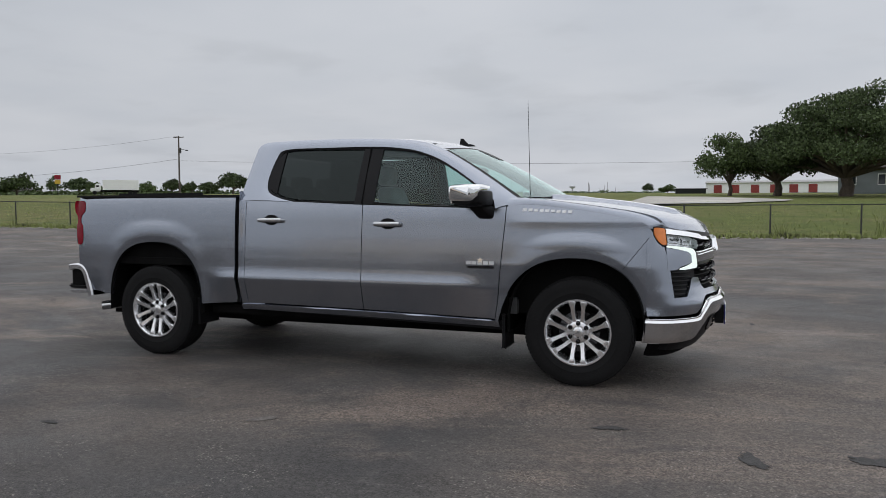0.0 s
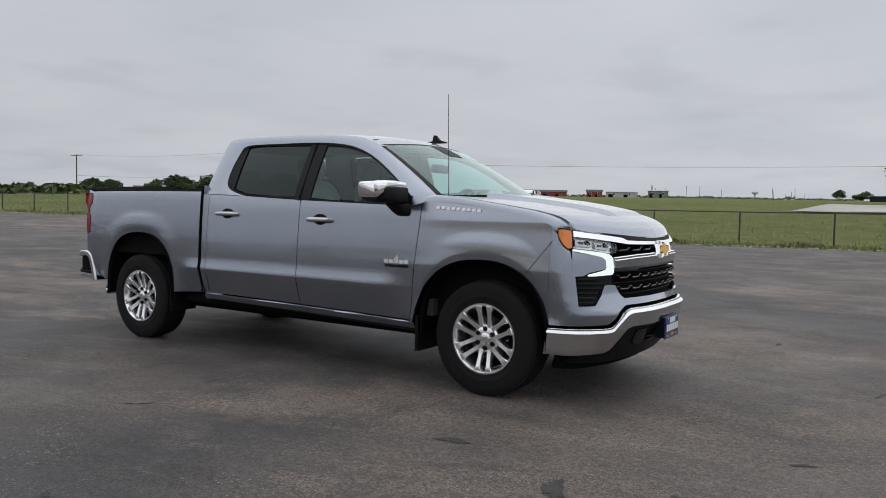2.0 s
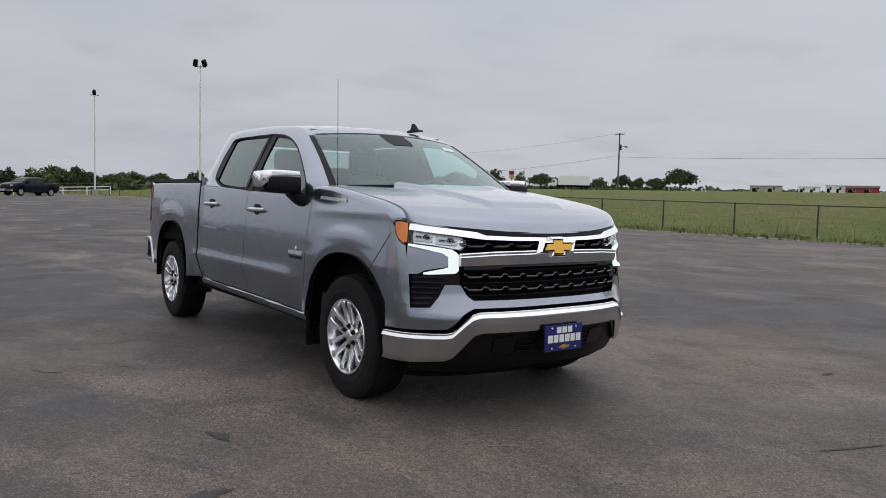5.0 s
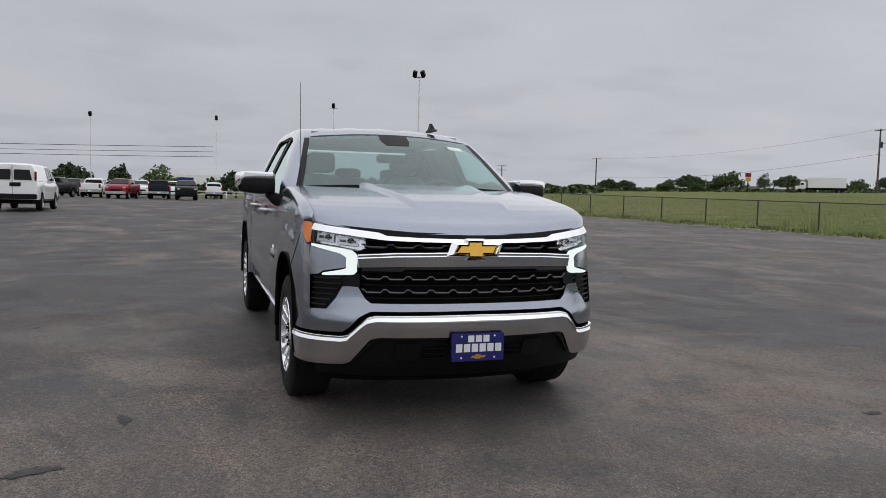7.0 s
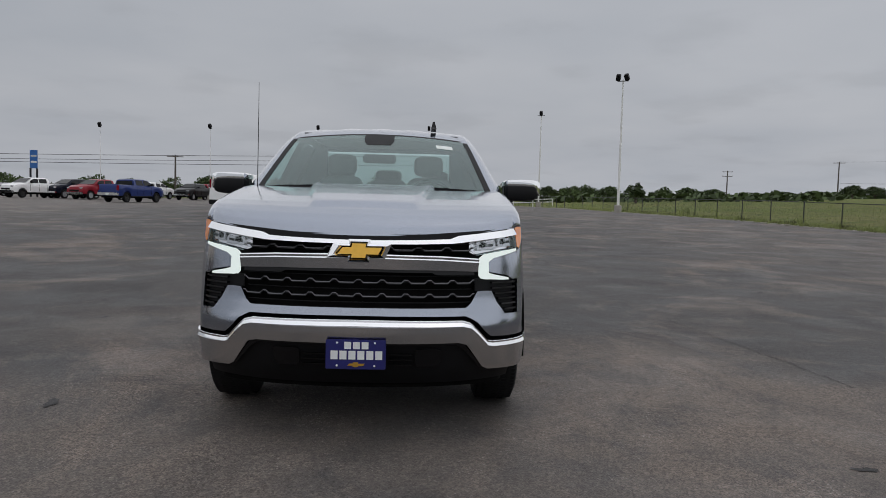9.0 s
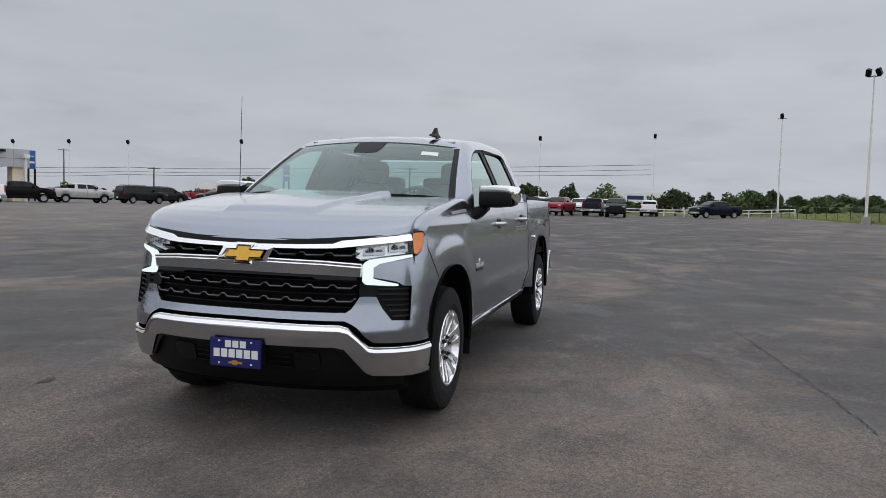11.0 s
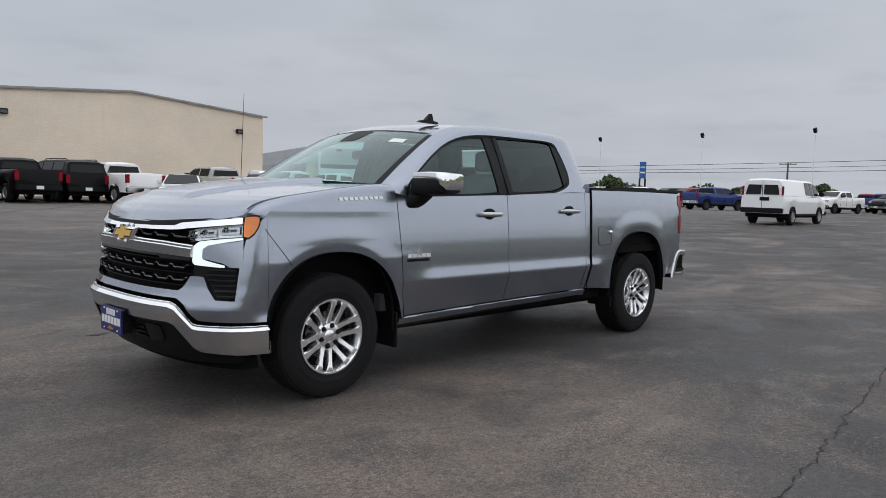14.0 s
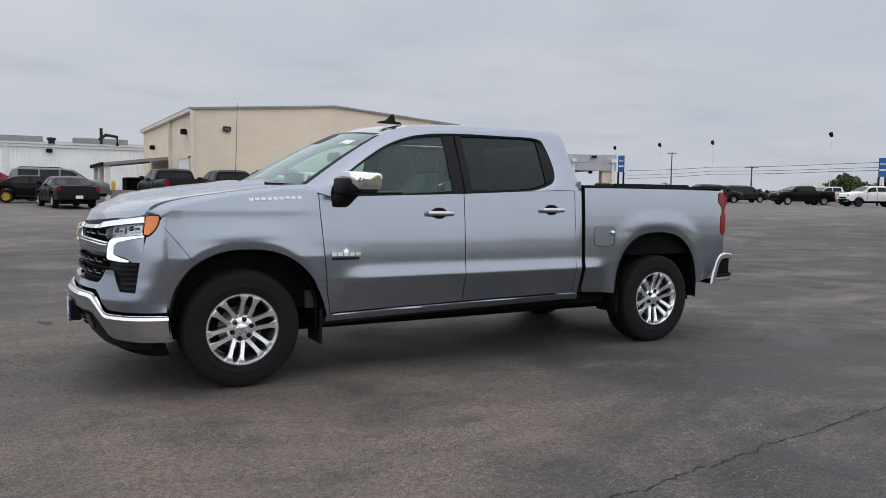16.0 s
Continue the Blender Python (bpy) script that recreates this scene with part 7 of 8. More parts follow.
for k, zz in enumerate(np.arange(0.690, 0.85, 0.030)):
    front_sheet("vent_slat", [(0.765 + max(0, 0.085 - 0.022 * k), zz, zz + 0.010), (0.948, zz, zz + 0.010)], GLOSSBLACK, out_by=-0.006, depth=0.025)

# headlamps
for s in SIDES:
    lamp = new("headlamp")
    lamp.parent = truck
    def fs(name, knots, mat, out_by, depth, label="", step=0.025):
        qs, lo, hi = zip(*knots)
        qs = [q + 0.024 * (1 - smoothstep(0.70, 0.98, q)) for q in qs]
        us = sorted(set([round(v, 5) for a, b in zip(qs, qs[1:]) for v in span(a, b, step)]))
        bm = sheet(us, lambda u: float(np.interp(u, qs, lo)), lambda u: float(np.interp(u, qs, hi)), [], lambda u, z: face(s * u, z, out_by), lambda c: Vector((-depth, -s * depth * 0.5, 0)), 0.02)
        return part(name, bm, mat, lamp, label)
    fs("lamp_bowl", [(0.610, 1.015, 1.068), (0.64, 1.002, 1.078), (0.80, 1.024, 1.094), (0.985, 1.038, 1.112)], ALLOY, -0.035, 0.02)
    for q0, q1, zb, zt in ((0.650, 0.790, 1.026, 1.066), (0.815, 0.960, 1.044, 1.086)):
        fs("cavity", [(q0, zb + 0.004, zt - 0.004), (0.5 * (q0 + q1), zb + 0.003, zt + 0.004), (q1, zb + 0.008, zt + 0.008)], CARBON, -0.028, 0.01)
        for f0, f1 in ((0.0, 0.10), (0.50, 0.54), (0.86, 1.0)):
            a0, a1 = q0 + f0 * (q1 - q0), q0 + f1 * (q1 - q0)
            fs("fin", [(a0, zb + 0.002, zt + 0.004), (a1, zb + 0.006, zt + 0.006)], SATIN, -0.016, 0.02)
        fs("reflector", [(q0, zt - 0.012, zt), (q1, zt - 0.004, zt + 0.008)], SATIN, -0.018, 0.02, "silver reflector")
        fs("reflector", [(q0, zb, zb + 0.014), (q1, zb + 0.008, zb + 0.022)], SATIN, -0.016, 0.02, "silver reflector")
        fs("projector", [(q0 + 0.024, zb + 0.020, zb + 0.036), (q0 + 0.042, zb + 0.012, zb + 0.046), (q0 + 0.064, zb + 0.020, zb + 0.040)], GLOSSBLACK, -0.014, 0.02)
    fs("lens", [(0.605, 1.022, 1.062), (0.64, 1.000, 1.072), (0.80, 1.022, 1.094), (0.978, 1.036, 1.112)], LENS, 0.010, 0.02, "clear plastic lens")
    # amber marker wraps round the corner
    fs("side_marker", [(0.984, 1.042, 1.150), (1.012, 1.036, 1.156), (1.045, 1.060, 1.158), (1.072, 1.096, 1.157), (1.082, 1.120, 1.152)], AMBER, 0.010, 0.03, "amber corner marker")
    fs("marker_rim", [(0.977, 1.032, 1.152), (1.014, 1.025, 1.163), (1.05, 1.050, 1.166), (1.080, 1.088, 1.166), (1.092, 1.112, 1.164)], BLACK, 0.004, 0.02)
    # running light: upright, upper arm and foot
    fs("running_light", [(0.652, 0.885, 0.975), (0.666, 0.870, 0.990), (0.69, 0.866, 1.004), (0.712, 0.866, 1.007)], DRL, 0.007, 0.012, "glowing white light bar")
    fs("running_light", [(0.712, 0.962, 1.007), (0.75, 0.984, 1.013), (0.86, 1.003, 1.024), (0.975, 1.021, 1.034)], DRL, 0.007, 0.012, "glowing white light bar")
    fs("running_light", [(0.712, 0.866, 0.902), (0.75, 0.864, 0.892), (0.82, 0.861, 0.880), (0.868, 0.861, 0.871)], DRL, 0.007, 0.012, "glowing white light bar")
    lamp["label"] = "clear headlamp with a lit white running light"

# emblem: gold cross shape set in a bevelled silver frame
bow = [(-0.122, -0.020), (-0.092, 0.020), (-0.042, 0.020), (-0.038, 0.043), (0.040, 0.043), (0.038, 0.020), (0.133, 0.020), (0.113, -0.020), (0.042, -0.020), (0.038, -0.041), (-0.042, -0.041), (-0.038, -0.020)]
frame_line = [(-0.172, -0.039), (-0.137, 0.039), (-0.054, 0.039), (-0.056, 0.061), (0.060, 0.061), (0.056, 0.039), (0.175, 0.039), (0.140, -0.039), (0.058, -0.039), (0.058, -0.062), (-0.058, -0.062), (-0.054, -0.039)]
place = lambda a, b, o: face(a, 1.020 + b, 0.027 + o)
mid_line = [((a + 2 * c) / 3, (b + 2 * d) / 3) for (a, b), (c, d) in zip(frame_line, bow)]
bm = loft(bmesh.new(), [[place(a, b, -0.03) for a, b in frame_line], [place(a, b, 0.004) for a, b in frame_line], [place(a * 0.97, b * 0.94, 0.008) for a, b in frame_line], [place(a, b, 0.020) for a, b in mid_line], [place(a, b, 0.006) for a, b in bow]], closed=True)
part("emblem_frame", bm, CHROME, truck, "bevelled chrome emblem frame", smooth=False)
part("emblem", plate_shape(bmesh.new(), bow, lambda a, b, o: place(a * 0.92, b * 0.90, 0.010 + o), 0.008), GOLD, truck, "gold emblem")

# dealer plate: blue with pale bars for the writing
plate = part("dealer_plate", newbox(2.868, 2.878, -0.160, 0.160, 0.392, 0.552, bevel=0.004), PLATEBLUE, truck, "blue dealer plate with white lettering bars")
part("plate_bracket", newbox(2.80, 2.867, -0.15, 0.15, 0.40, 0.545, bevel=0.004), BLACK, truck)
for y0, y1, z0, z1 in ((-0.066, 0.072, 0.502, 0.540), (-0.138, 0.146, 0.446, 0.492)):
    n = 3 if z0 > 0.5 else 6
    for k in range(n):
        w = (y1 - y0) / n
        part("letter_bar", newbox(2.879, 2.882, y0 + k * w + 0.005, y0 + (k + 1) * w - 0.005, z0, z1), WHITE, plate)
part("plate_emblem", plate_shape(bmesh.new(), [(a * 0.36, b * 0.30) for a, b in bow], lambda a, b, o: Vector((2.879 + o, a, 0.418 + b)), 0.003), GOLD, plate)
for y in (-0.10, 0.10):
    for z in (0.412, 0.535):
        part("bolt", lathe(bmesh.new(), [(2.878, 0.006), (2.883, 0.005), (2.884, 0.0)], "x", 8, (0, y, z)), WHITE, plate)

# ---- wheels ----


def make_wheel():
    """A wheel about the origin, its face towards +y."""
    w = new("wheel")
    R, rr = HUB, 0.238
    bm = bmesh.new()
    prof = [(-0.115, rr), (-0.125, rr + 0.02), (-0.134, rr + 0.07), (-0.130, R - 0.045), (-0.118, R - 0.018), (-0.098, R - 0.005), (-0.05, R), (0.05, R), (0.098, R - 0.005), (0.118, R - 0.018), (0.130, R - 0.045), (0.134, rr + 0.09),
            (0.131, rr + 0.055), (0.133, rr + 0.05), (0.131, rr + 0.045), (0.128, rr + 0.022), (0.120, rr + 0.004), (0.10, rr)]
    lathe(bm, prof, "y", 72)
    tyre = part("tyre", bm, RUBBER, w, "black all-terrain tyre")
    # tread blocks
    bm = bmesh.new()
    for y0, y1, off in ((-0.112, -0.072, 0), (-0.064, -0.027, 0.5), (-0.019, 0.019, 0.2), (0.027, 0.064, 0), (0.072, 0.112, 0.5)):
        for k in range(84):
            a0, a1 = (k + off + 0.10) * math.tau / 84, (k + off + 0.82) * math.tau / 84
            vs = []
            for r in (R - 0.014, R + 0.003 - (0.007 if max(abs(y0), abs(y1)) > 0.1 else 0)):
                for a, y in ((a0, y0), (a1, y0 + 0.004), (a1, y1), (a0, y1 - 0.004)):
                    vs.append(bm.verts.new((r * math.cos(a), y, r * math.sin(a))))
            for f in ((4, 5, 6, 7), (0, 1, 5, 4), (1, 2, 6, 5), (2, 3, 7, 6), (3, 0, 4, 7)):
                bm.faces.new([vs[i] for i in f])
    part("tread", bm, RUBBER, tyre)
    bm = bmesh.new()
    lathe(bm, [(0.100, rr - 0.002), (0.126, rr + 0.006), (0.131, rr + 0.004), (0.131, rr - 0.006), (0.118, rr - 0.016), (0.06, rr - 0.026), (-0.11, rr - 0.03)], "y", 72)
    rim = part("rim", bm, ALLOY, w, "polished silver six-spoke rim")
    # six pairs of spokes
    for k in range(6):
        bm = bmesh.new()
        for side in (-1, 1):
            st = []
            for i, (r, off, wid, y, dep) in enumerate(((0.060, 0.024, 0.0200, 0.097, 0.05), (0.092, 0.0300, 0.0172, 0.101, 0.05), (0.128, 0.0345, 0.0162, 0.110, 0.045), (0.162, 0.0375, 0.0160, 0.119, 0.04), (0.188, 0.0400, 0.0175, 0.126, 0.035), (0.205, 0.0415, 0.0245, 0.131, 0.035), (0.222, 0.0425, 0.0265, 0.130, 0.03), (0.236, 0.0425, 0.024, 0.120, 0.03))):
                o = side * off
                st.append([Vector((r, y - 0.007, o - wid)), Vector((r, y, o - wid * 0.78)), Vector((r, y, o + wid * 0.78)), Vector((r, y - 0.007, o + wid)), Vector((r, y - dep, o + wid * 0.9)), Vector((r, y - dep, o - wid * 0.9))])
            loft(bm, st, closed=True)
        rot = Matrix.Rotation(k * math.tau / 6, 4, "Y")
        bmesh.ops.transform(bm, matrix=rot, verts=bm.verts)
        part("spoke", bm, ALLOY, rim)
    bm = lathe(bmesh.new(), [(0.03, 0.098), (0.084, 0.096), (0.094, 0.088), (0.100, 0.078), (0.102, 0.040), (0.106, 0.036), (0.109, 0.030), (0.110, 0.0)], "y", 36)
    part("hub_cap", bm, ALLOY, rim)
    bm = bmesh.new()
    place = lambda a, b, o: Vector((a, 0.1105 + o, b))
    part("cap_emblem", plate_shape(bm, [(a * 0.17, b * 0.24) for a, b in bow], place, 0.001), SATIN, rim)
    for k in range(6):
        a = k * math.tau / 6
        c = (0.066 * math.cos(a), 0, 0.066 * math.sin(a))
        bm = lathe(bmesh.new(), [(0.094, 0.0185), (0.1035, 0.0175), (0.1040, 0.010)], "y", 12, c)
        lathe(bm, [(0.103, 0.0095), (0.120, 0.0085), (0.122, 0.0)], "y", 6, c)
        part("lug_nut", bm, GLOSSBLACK, rim)
    # dark backing added so that the slots between spokes look shaded
    bm = lathe(bmesh.new(), [(-0.10, 0.20), (0.02, 0.20), (0.02, 0.0)], "y", 32)
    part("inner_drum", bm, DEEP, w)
    bm = lathe(bmesh.new(), [(0.030, 0.150), (0.040, 0.150), (0.040, 0.085)], "y", 40)
    part("brake_disc", bm, TICK, w)
    part("brake_caliper", newbox(-0.16, -0.09, 0.02, 0.062, -0.07, 0.07, bevel=0.01), DEEP, w)
    return w


wheel = make_wheel()
wheel.parent = truck
for i, (x, s) in enumerate(((AXLE, 1), (AXLE, -1), (-AXLE, 1), (-AXLE, -1))):
    m = Matrix.Translation((x, s * 0.826, HUB)) @ Matrix.Rotation(0 if s > 0 else math.pi, 4, "Z") @ Matrix.Rotation(radians((16, 30, 22, 30)[i]), 4, "Y")
    if i == 0:
        wheel.matrix_basis = m
    else:
        copy_thing(wheel, m)

# ---- mirrors, handles, lettering, lamps ----


def shell(bm, sections):
    """A closed body through rounded sections; each is a list of points."""
    loft(bm, sections, closed=True)
    for sec in (sections[0], sections[-1]):
        bm.faces.new([bm.verts.new(p) for p in sec])
    return bm


def rounded(y, z0, z1, x0, x1, r=0.3):
    """A rounded rectangle in the x, z plane at y."""
    cx, cz, a, b = (x0 + x1) / 2, (z0 + z1) / 2, (x1 - x0) / 2, (z1 - z0) / 2
    pts = []
    for k in range(16):
        t = k * math.tau / 16
        c, s_ = math.cos(t), math.sin(t)
        pts.append(Vector((cx + a * math.copysign(abs(c) ** 0.36, c), y, cz + b * math.copysign(abs(s_) ** 0.36, s_))))
    return pts


for s in SIDES:
    mir = new("door_mirror")
    mir.parent = truck
    mir.matrix_basis = pose(0.02, 0, 0.118) @ Matrix.Diagonal((1, 1, 0.90, 1))
    tagged(mir, "black door mirror with a chrome cap")
    part("housing", shell(bmesh.new(), [rounded(s * y, a, b, c, d) for y, a, b, c, d in ((0.955, 1.335, 1.450, 1.03, 1.15), (0.985, 1.322, 1.465, 1.01, 1.195), (1.08, 1.320, 1.465, 0.990, 1.192), (1.175, 1.330, 1.460, 0.982, 1.178), (1.212, 1.345, 1.440, 0.985, 1.13))]), BLACK, mir)
    part("cap", shell(bmesh.new(), [rounded(s * y, a, b, c, d) for y, a, b, c, d in ((0.955, 1.445, 1.482, 0.985, 1.160), (0.975, 1.436, 1.496, 0.972, 1.206), (1.09, 1.432, 1.502, 0.966, 1.206), (1.175, 1.425, 1.500, 0.964, 1.192), (1.196, 1.395, 1.497, 0.963, 1.180), (1.222, 1.365, 1.490, 0.964, 1.155), (1.232, 1.385, 1.475, 0.975, 1.12))]), CHROME, mir, "bright chrome cap")
    part("front_shell", shell(bmesh.new(), [rounded(s * y, a, b, c, d) for y, a, b, c, d in ((0.960, 1.340, 1.440, 1.12, 1.19), (0.975, 1.325, 1.452, 1.11, 1.224), (1.10, 1.325, 1.454, 1.11, 1.222), (1.175, 1.335, 1.450, 1.11, 1.206), (1.198, 1.355, 1.435, 1.11, 1.185))]), BLACK, mir, "black front shell")
    part("glass", newbox(0.966, 0.974, min(s * 1.0, s * 1.18), max(s * 1.0, s * 1.18), 1.345, 1.46), CHROME, mir)
    part("foot", shell(bmesh.new(), [rounded(s * y, a, b, c, d) for y, a, b, c, d in ((0.935, 1.215, 1.325, 1.10, 1.225), (0.975, 1.24, 1.335, 1.09, 1.205), (1.02, 1.30, 1.345, 1.06, 1.16))]), BLACK, mir)
    for x, z in ((0.385, 1.172), (-0.672, 1.198)):
        h = new("door_handle")
        h.parent = truck
        tagged(h, "chrome door handle over a dark recess")
        y = side_y(x, z)
        pts = [(x + dx, s * (y + dy), z) for dx, dy in ((-0.115, -0.004), (-0.10, 0.030), (-0.05, 0.040), (0.05, 0.040), (0.10, 0.030), (0.115, -0.004))]
        bm = tube(bmesh.new(), pts, [0.014, 0.016, 0.0165, 0.0165, 0.016, 0.014], 10)
        for v in bm.verts:
            v.co.z = z + (v.co.z - z) * 1.15
        part("grip", bm, BUMPER, h, "satin chrome grip")
        bm = lathe(bmesh.new(), [(-0.004, 0.0), (0.0005, 0.044), (0.003, 0.048), (0.002, 0.0)], "y", 20)
        bmesh.ops.transform(bm, matrix=Matrix.Translation((x, s * (y + 0.002), z + 0.002)) @ Matrix.Diagonal((1.4, s, 0.9, 1)), verts=bm.verts)
        part("recess", bm, BLACK, h)
    # fender lettering as plain bars
    name = new("fender_lettering")
    name.parent = truck
    tagged(name, "silver raised letter bars")
    for k in range(9):
        x = 1.46 + k * 0.0415
        z = 1.284 - (x - 1.46) * 0.048
        y = side_y(x + 0.016, z)
        part("letter_bar", plate_shape(bmesh.new(), [(0, -0.010), (0.030, -0.010), (0.034, 0.010), (0.004, 0.010)], lambda a, b, o: Vector((x + a, s * (side_y(x + a, z + b) + o), z + b)), 0.006), LETTER, name)
    # door badge: star above two bars
    badge = new("door_badge")
    badge.parent = truck
    tagged(badge, "chrome star badge with two bars of writing")
    bx, bz = 1.145, 0.888
    star = []
    for k in range(10):
        r = 0.028 if k % 2 == 0 else 0.011
        star.append((r * math.sin(k * math.tau / 10), 0.018 + r * math.cos(k * math.tau / 10)))
    pl = lambda a, b, o: Vector((bx + a, s * (side_y(bx + a, bz + b) + o), bz + b))
    part("star", plate_shape(bmesh.new(), star, pl, 0.006), CHROME, badge)
    for k in range(5):
        a0 = -0.112 + k * 0.045
        part("letter_bar", plate_shape(bmesh.new(), [(a0, -0.014), (a0 + 0.038, -0.014), (a0 + 0.038, 0.012), (a0, 0.012)], pl, 0.004), LETTER, badge)
    for k in range(7):
        a0 = -0.100 + k * 0.030
        part("letter_bar", plate_shape(bmesh.new(), [(a0, -0.043), (a0 + 0.026, -0.043), (a0 + 0.026, -0.024), (a0, -0.024)], pl, 0.004), GLOSSBLACK, badge)
    # tail lamp wrapping the corner
    for name_, pts in (("tail_lamp", [(1.368, 0.05), (1.35, 0.074), (1.30, 0.080), (1.265, 0.070), (1.235, 0.034), (1.20, 0.022), (1.165, 0.026), (1.14, 0.048), (1.05, 0.055), (0.985, 0.050), (0.965, 0.03)]),):
        bm = bmesh.new()
        rows = []
        for z, w in pts:
            rows.append([Vector((-2.785, s * 0.80, z)), Vector((-2.758 - 0.55 * w, s * 0.86, z)), Vector((-2.754 - 0.55 * w, s * 0.915, z)), Vector((-2.750 - 0.25 * w, s * (side_y(-2.745, z) - 0.003), z)), Vector((-2.745, s * (side_y(-2.745, z) + 0.005), z)), Vector((-2.745 + w, s * (side_y(-2.745 + w, z) + 0.004), z)), Vector((-2.745 + w, s * 0.88, z))])
        part(name_, loft(bm, rows), REDLENS, truck, "red tail lamp with a narrow waist")
    # rear bumper corner with its step
    rb = new("rear_bumper_corner")
    rb.parent = truck
    tagged(rb, "chrome rear bumper corner with a black step")
    line = smooth_line([(-2.855, 0, 0.752), (-2.78, 0, 0.760), (-2.715, 0, 0.748), (-2.675, 0, 0.705), (-2.650, 0, 0.63), (-2.625, 0, 0.545), (-2.615, 0, 0.495)], 4)
    secs = []
    for i, p in enumerate(line):
        d = (line[min(i + 1, len(line) - 1)] - line[max(i - 1, 0)]).normalized()
        nrm = Vector((-d.z, 0, d.x)) * 0.029
        secs.append([p + Vector((nrm.x * a_, s * y_, nrm.z * a_)) for a_, y_ in ((-1, 0.62), (-1, 0.935), (-0.6, 0.950), (0.6, 0.950), (1, 0.935), (1, 0.62))])
    part("bumper_shell", shell(bmesh.new(), secs), BUMPER, rb)
    part("bumper_step", newbox(-2.875, -2.66, min(s * 0.6, s * 0.945), max(s * 0.6, s * 0.945), 0.560, 0.600, bevel=0.014), BLACK, rb)
    part("lower_edge", newbox(-2.86, -2.64, min(s * 0.6, s * 0.948), max(s * 0.6, s * 0.948), 0.515, 0.556, bevel=0.012), BUMPER, rb, "chrome lower edge")
    # dark block that fills the bumper's hollow in place of shade
    part("bumper_pocket", newbox(-2.83, -2.67, min(s * 0.6, s * 0.935), max(s * 0.6, s * 0.935), 0.59, 0.74), DEEP, rb)
part("rear_bumper_bar", newbox(-2.88, -2.76, -0.64, 0.64, 0.51, 0.76, bevel=0.02), SATIN, truck)
part("tailgate", newbox(-2.775, -2.72, -0.80, 0.80, 0.78, 1.40, bevel=0.012), PAINT, truck)
part("bed_floor", newbox(-2.72, -1.0, -0.92, 0.92, 0.80, 0.86), DEEP, truck)
part("bed_front_wall", newbox(-1.07, -1.036, -0.92, 0.92, 0.55, 1.36), PAINT, truck)
for s in SIDES:
    part("bed_rail_cap", sheet(span(-2.74, -1.005, 0.2), lambda x: 0.86, lambda x: 0.945, [], lambda x, y: Vector((x, s * y, 1.410 + 0.008 * (-1 - x) / 1.7)), lambda c: Vector((0, 0, -0.02))), BLACK, truck, "black plastic rail cap")
    part("bed_inner", newbox(-2.72, -1.0, min(s * 0.84, s * 0.90), max(s * 0.84, s * 0.90), 0.80, 1.39), DEEP, truck)
    part("tonneau_rail", newbox(-2.35, -1.45, min(s * 0.80, s * 0.85), max(s * 0.80, s * 0.85), 1.40, 1.432, bevel=0.006), BLACK, truck)
# fuel door on the left flank
fz = [(a, b) for a, b in [(0.115 * math.copysign(abs(math.cos(t)) ** 0.45, math.cos(t)), 0.088 * math.copysign(abs(math.sin(t)) ** 0.45, math.sin(t))) for t in np.linspace(0, math.tau, 33)[:-1]]]
fx, fzz = -1.232, 0.975
ring = [Vector((fx + a, side_y(fx + a, fzz + b) + 0.0005, fzz + b)) for a, b in fz]
part("fuel_door_joint", tube(bmesh.new(), ring + ring[:1], 0.0018, 6, cap=False), DEEP, truck)
part("fuel_door", plate_shape(bmesh.new(), [(a * 0.95, b * 0.94) for a, b in fz], lambda a, b, o: Vector((fx + a, side_y(fx + a, fzz + b) - 0.002 + o, fzz + b)), 0.004), PAINT, truck)
bm = bmesh.new()
bmesh.ops.create_uvsphere(bm, u_segments=14, v_segments=8, radius=0.020, matrix=Matrix.Translation((-1.322, 0.965, 1.005)))
part("fuel_door_button", bm, CHROME, truck)
# antenna, roof fin
part("antenna", tube(bmesh.new(), [(1.48, -0.82, 1.33), (1.49, -0.82, 1.39), (1.47, -0.82, 2.09)], [0.006, 0.003, 0.0016], 6), BLACK, truck, "thin black mast antenna")
part("antenna_base", lathe(bmesh.new(), [(1.345, 0.02), (1.355, 0.016), (1.37, 0.008)], "z", 12, (1.48, -0.82, 0)), BLACK, truck)
fin = [(0.675, 1.872), (0.655, 1.886), (0.60, 1.896), (0.555, 1.945), (0.530, 1.947), (0.525, 1.893), (0.475, 1.884), (0.465, 1.870)]
bm = bmesh.new()
a = [bm.verts.new((x, 0.425 + (0.020 if z < 1.90 else 0.008), z)) for x, z in fin]
b = [bm.verts.new((x, 0.425 - (0.020 if z < 1.90 else 0.008), z)) for x, z in fin]
bm.faces.new(a)
bm.faces.new(b[::-1])
for k in range(len(fin)):
    bm.faces.new((a[k], a[(k + 1) % len(fin)], b[(k + 1) % len(fin)], b[k]))
part("roof_fin", bm, BLACK, truck, "black shark-fin aerial")

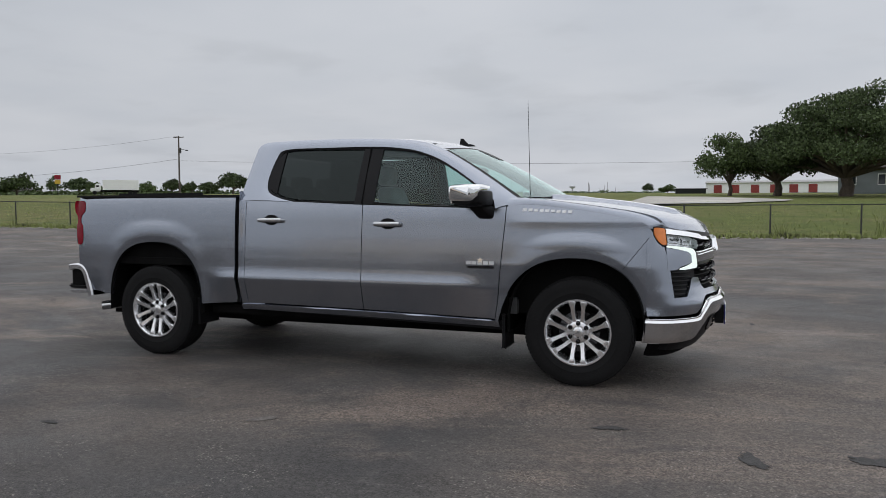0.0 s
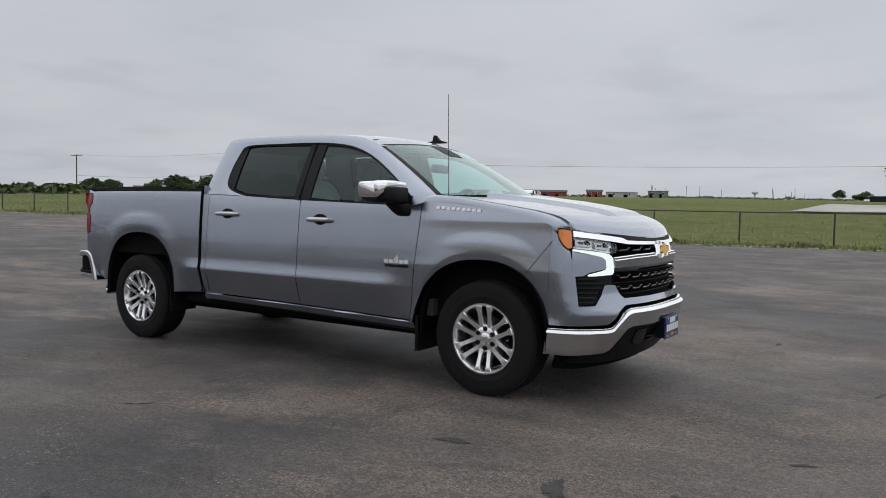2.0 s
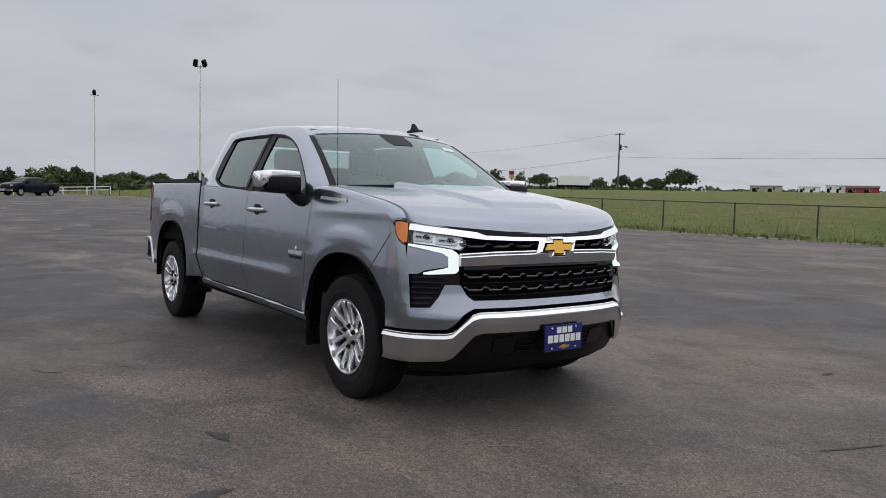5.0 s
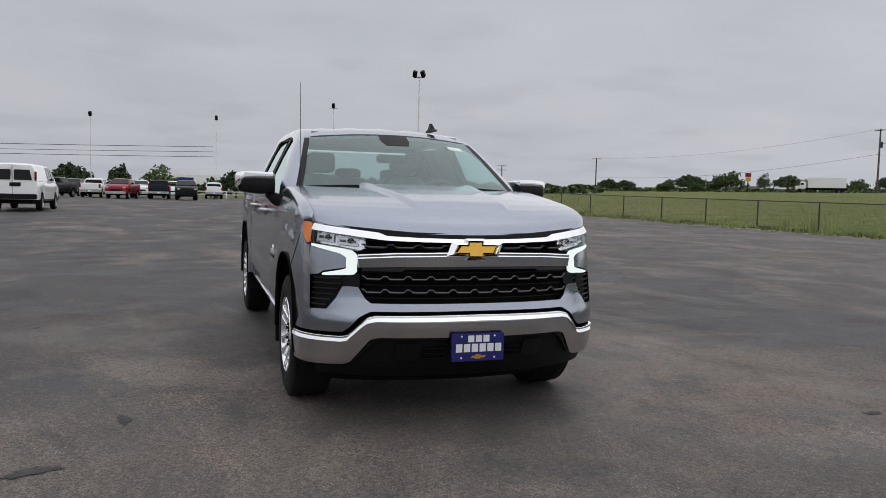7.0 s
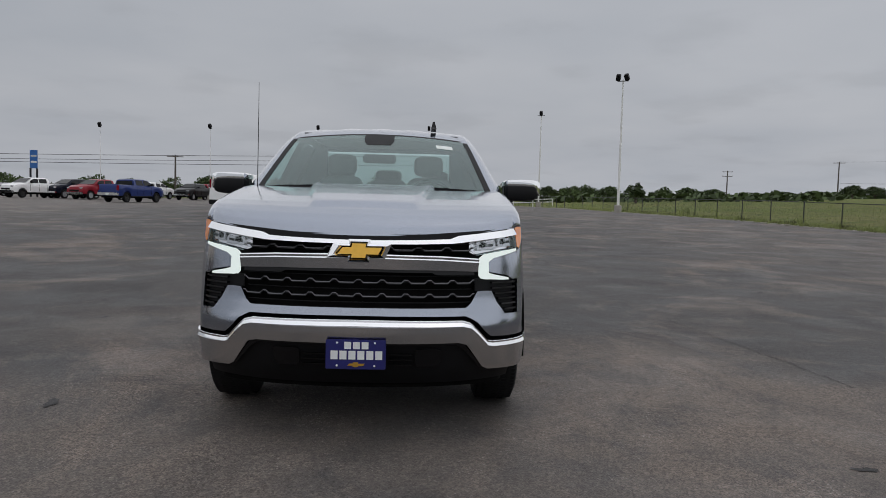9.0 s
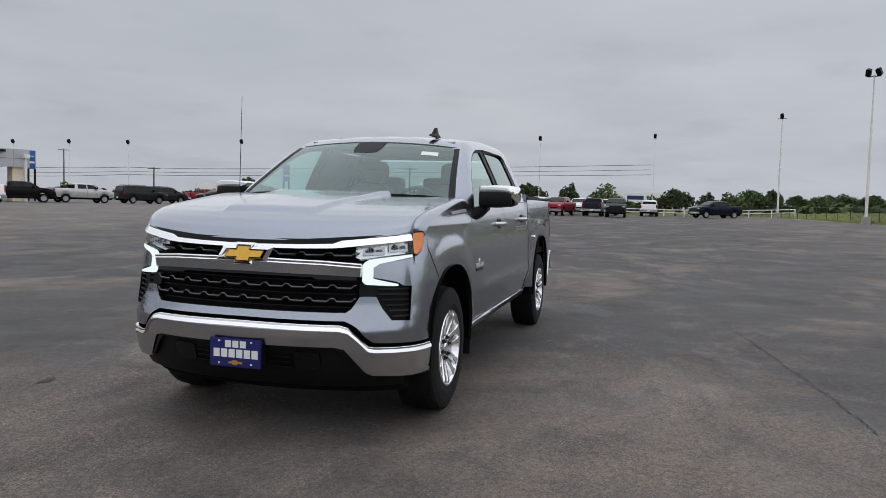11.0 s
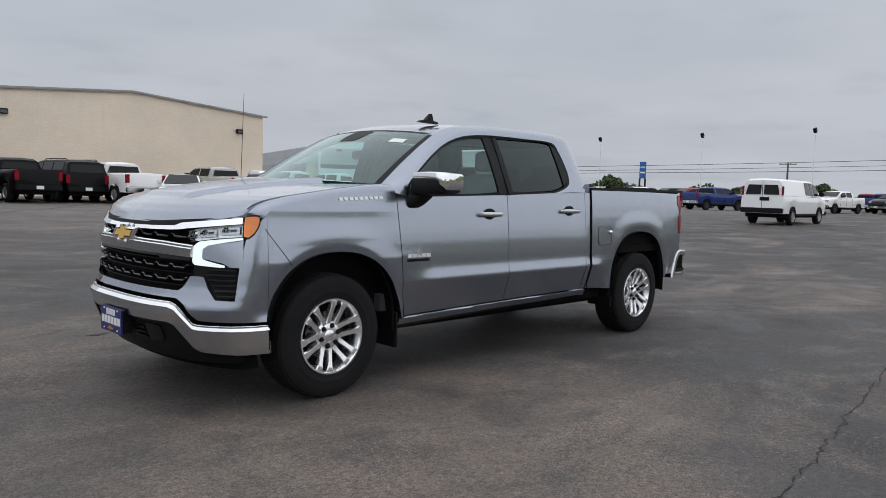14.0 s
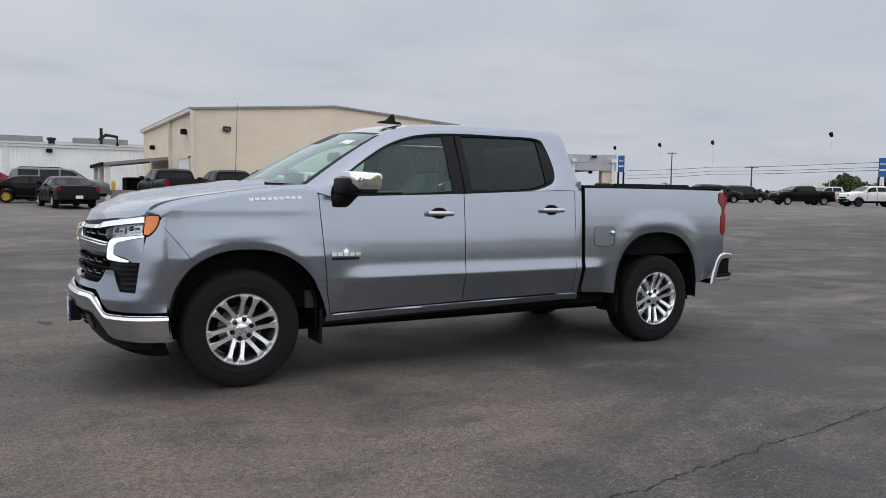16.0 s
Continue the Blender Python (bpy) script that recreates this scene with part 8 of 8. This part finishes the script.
# ---- cabin and underbody ----
part("cabin_floor", newbox(-0.95, 1.40, -0.86, 0.86, 0.50, 0.62), TRIM, truck)
dash = [(1.38, 1.30), (1.30, 1.345), (1.10, 1.335), (0.98, 1.28), (0.95, 1.15), (1.05, 0.95), (1.38, 0.9)]
part("dashboard", plate_shape(bmesh.new(), dash, lambda a, b, o: Vector((a, -0.86 + o, b)), 1.72), TRIM, truck)
bm = bmesh.new()
ringp = [Vector((0.85 + 0.07 * math.sin(t), 0.40 + 0.19 * math.cos(t), 1.27 + 0.175 * math.sin(t))) for t in np.linspace(0, math.tau, 29)]
tube(bm, ringp, 0.015, 8, cap=False)
tube(bm, [(0.80, 0.22, 1.22), (0.82, 0.40, 1.215), (0.80, 0.58, 1.22)], 0.02, 6)
tube(bm, [(0.82, 0.40, 1.215), (1.0, 0.40, 1.12)], 0.04, 8)
part("steering_wheel", bm, TRIM, truck)
for x, ys, lean in ((-0.02, (-0.40, 0.40), 0.16), (-0.80, (-0.48, 0.0, 0.48), 0.10)):
    for y in ys:
        st = new("seat")
        st.parent = truck
        w = 0.24 if len(ys) == 2 else 0.225
        part("cushion", soft_box(x, x + 0.52, y - w, y + w, 0.78, 0.95), SEAT, st)
        bm = soft_box(-0.09, 0.09, -w, w, 0.0, 0.68)
        for v in bm.verts:
            v.co = Vector((x + 0.02 + v.co.x - lean * v.co.z / 0.6, y + v.co.y * (1 - 0.3 * max(0, v.co.z - 0.25)), 0.82 + v.co.z))
        part("backrest", bm, SEAT, st)
        hr = 1.51 if len(ys) == 2 else 1.46
        part("headrest", soft_box(x - lean - 0.10, x - lean + 0.03, y - 0.135, y + 0.135, hr, hr + (0.19 if len(ys) == 2 else 0.13), 0.5), SEAT, st)
part("headliner", newbox(-0.90, 0.66, -0.62, 0.62, 1.805, 1.82), SEAT, truck)
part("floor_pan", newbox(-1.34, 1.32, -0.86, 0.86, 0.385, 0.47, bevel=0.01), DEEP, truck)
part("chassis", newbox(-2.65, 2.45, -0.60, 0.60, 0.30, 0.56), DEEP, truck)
part("front_axle", tube(bmesh.new(), [(AXLE, -0.75, 0.36), (AXLE, 0.75, 0.36)], 0.07, 10), DEEP, truck)
part("rear_axle", tube(bmesh.new(), [(-AXLE, -0.75, HUB), (-AXLE, 0.75, HUB)], 0.07, 10), DEEP, truck)
part("tail_pipe", tube(bmesh.new(), [(-2.1, -0.62, 0.40), (-2.50, -0.70, 0.40), (-2.62, -0.80, 0.385)], 0.042, 12), SATIN, truck, "exhaust tail pipe")
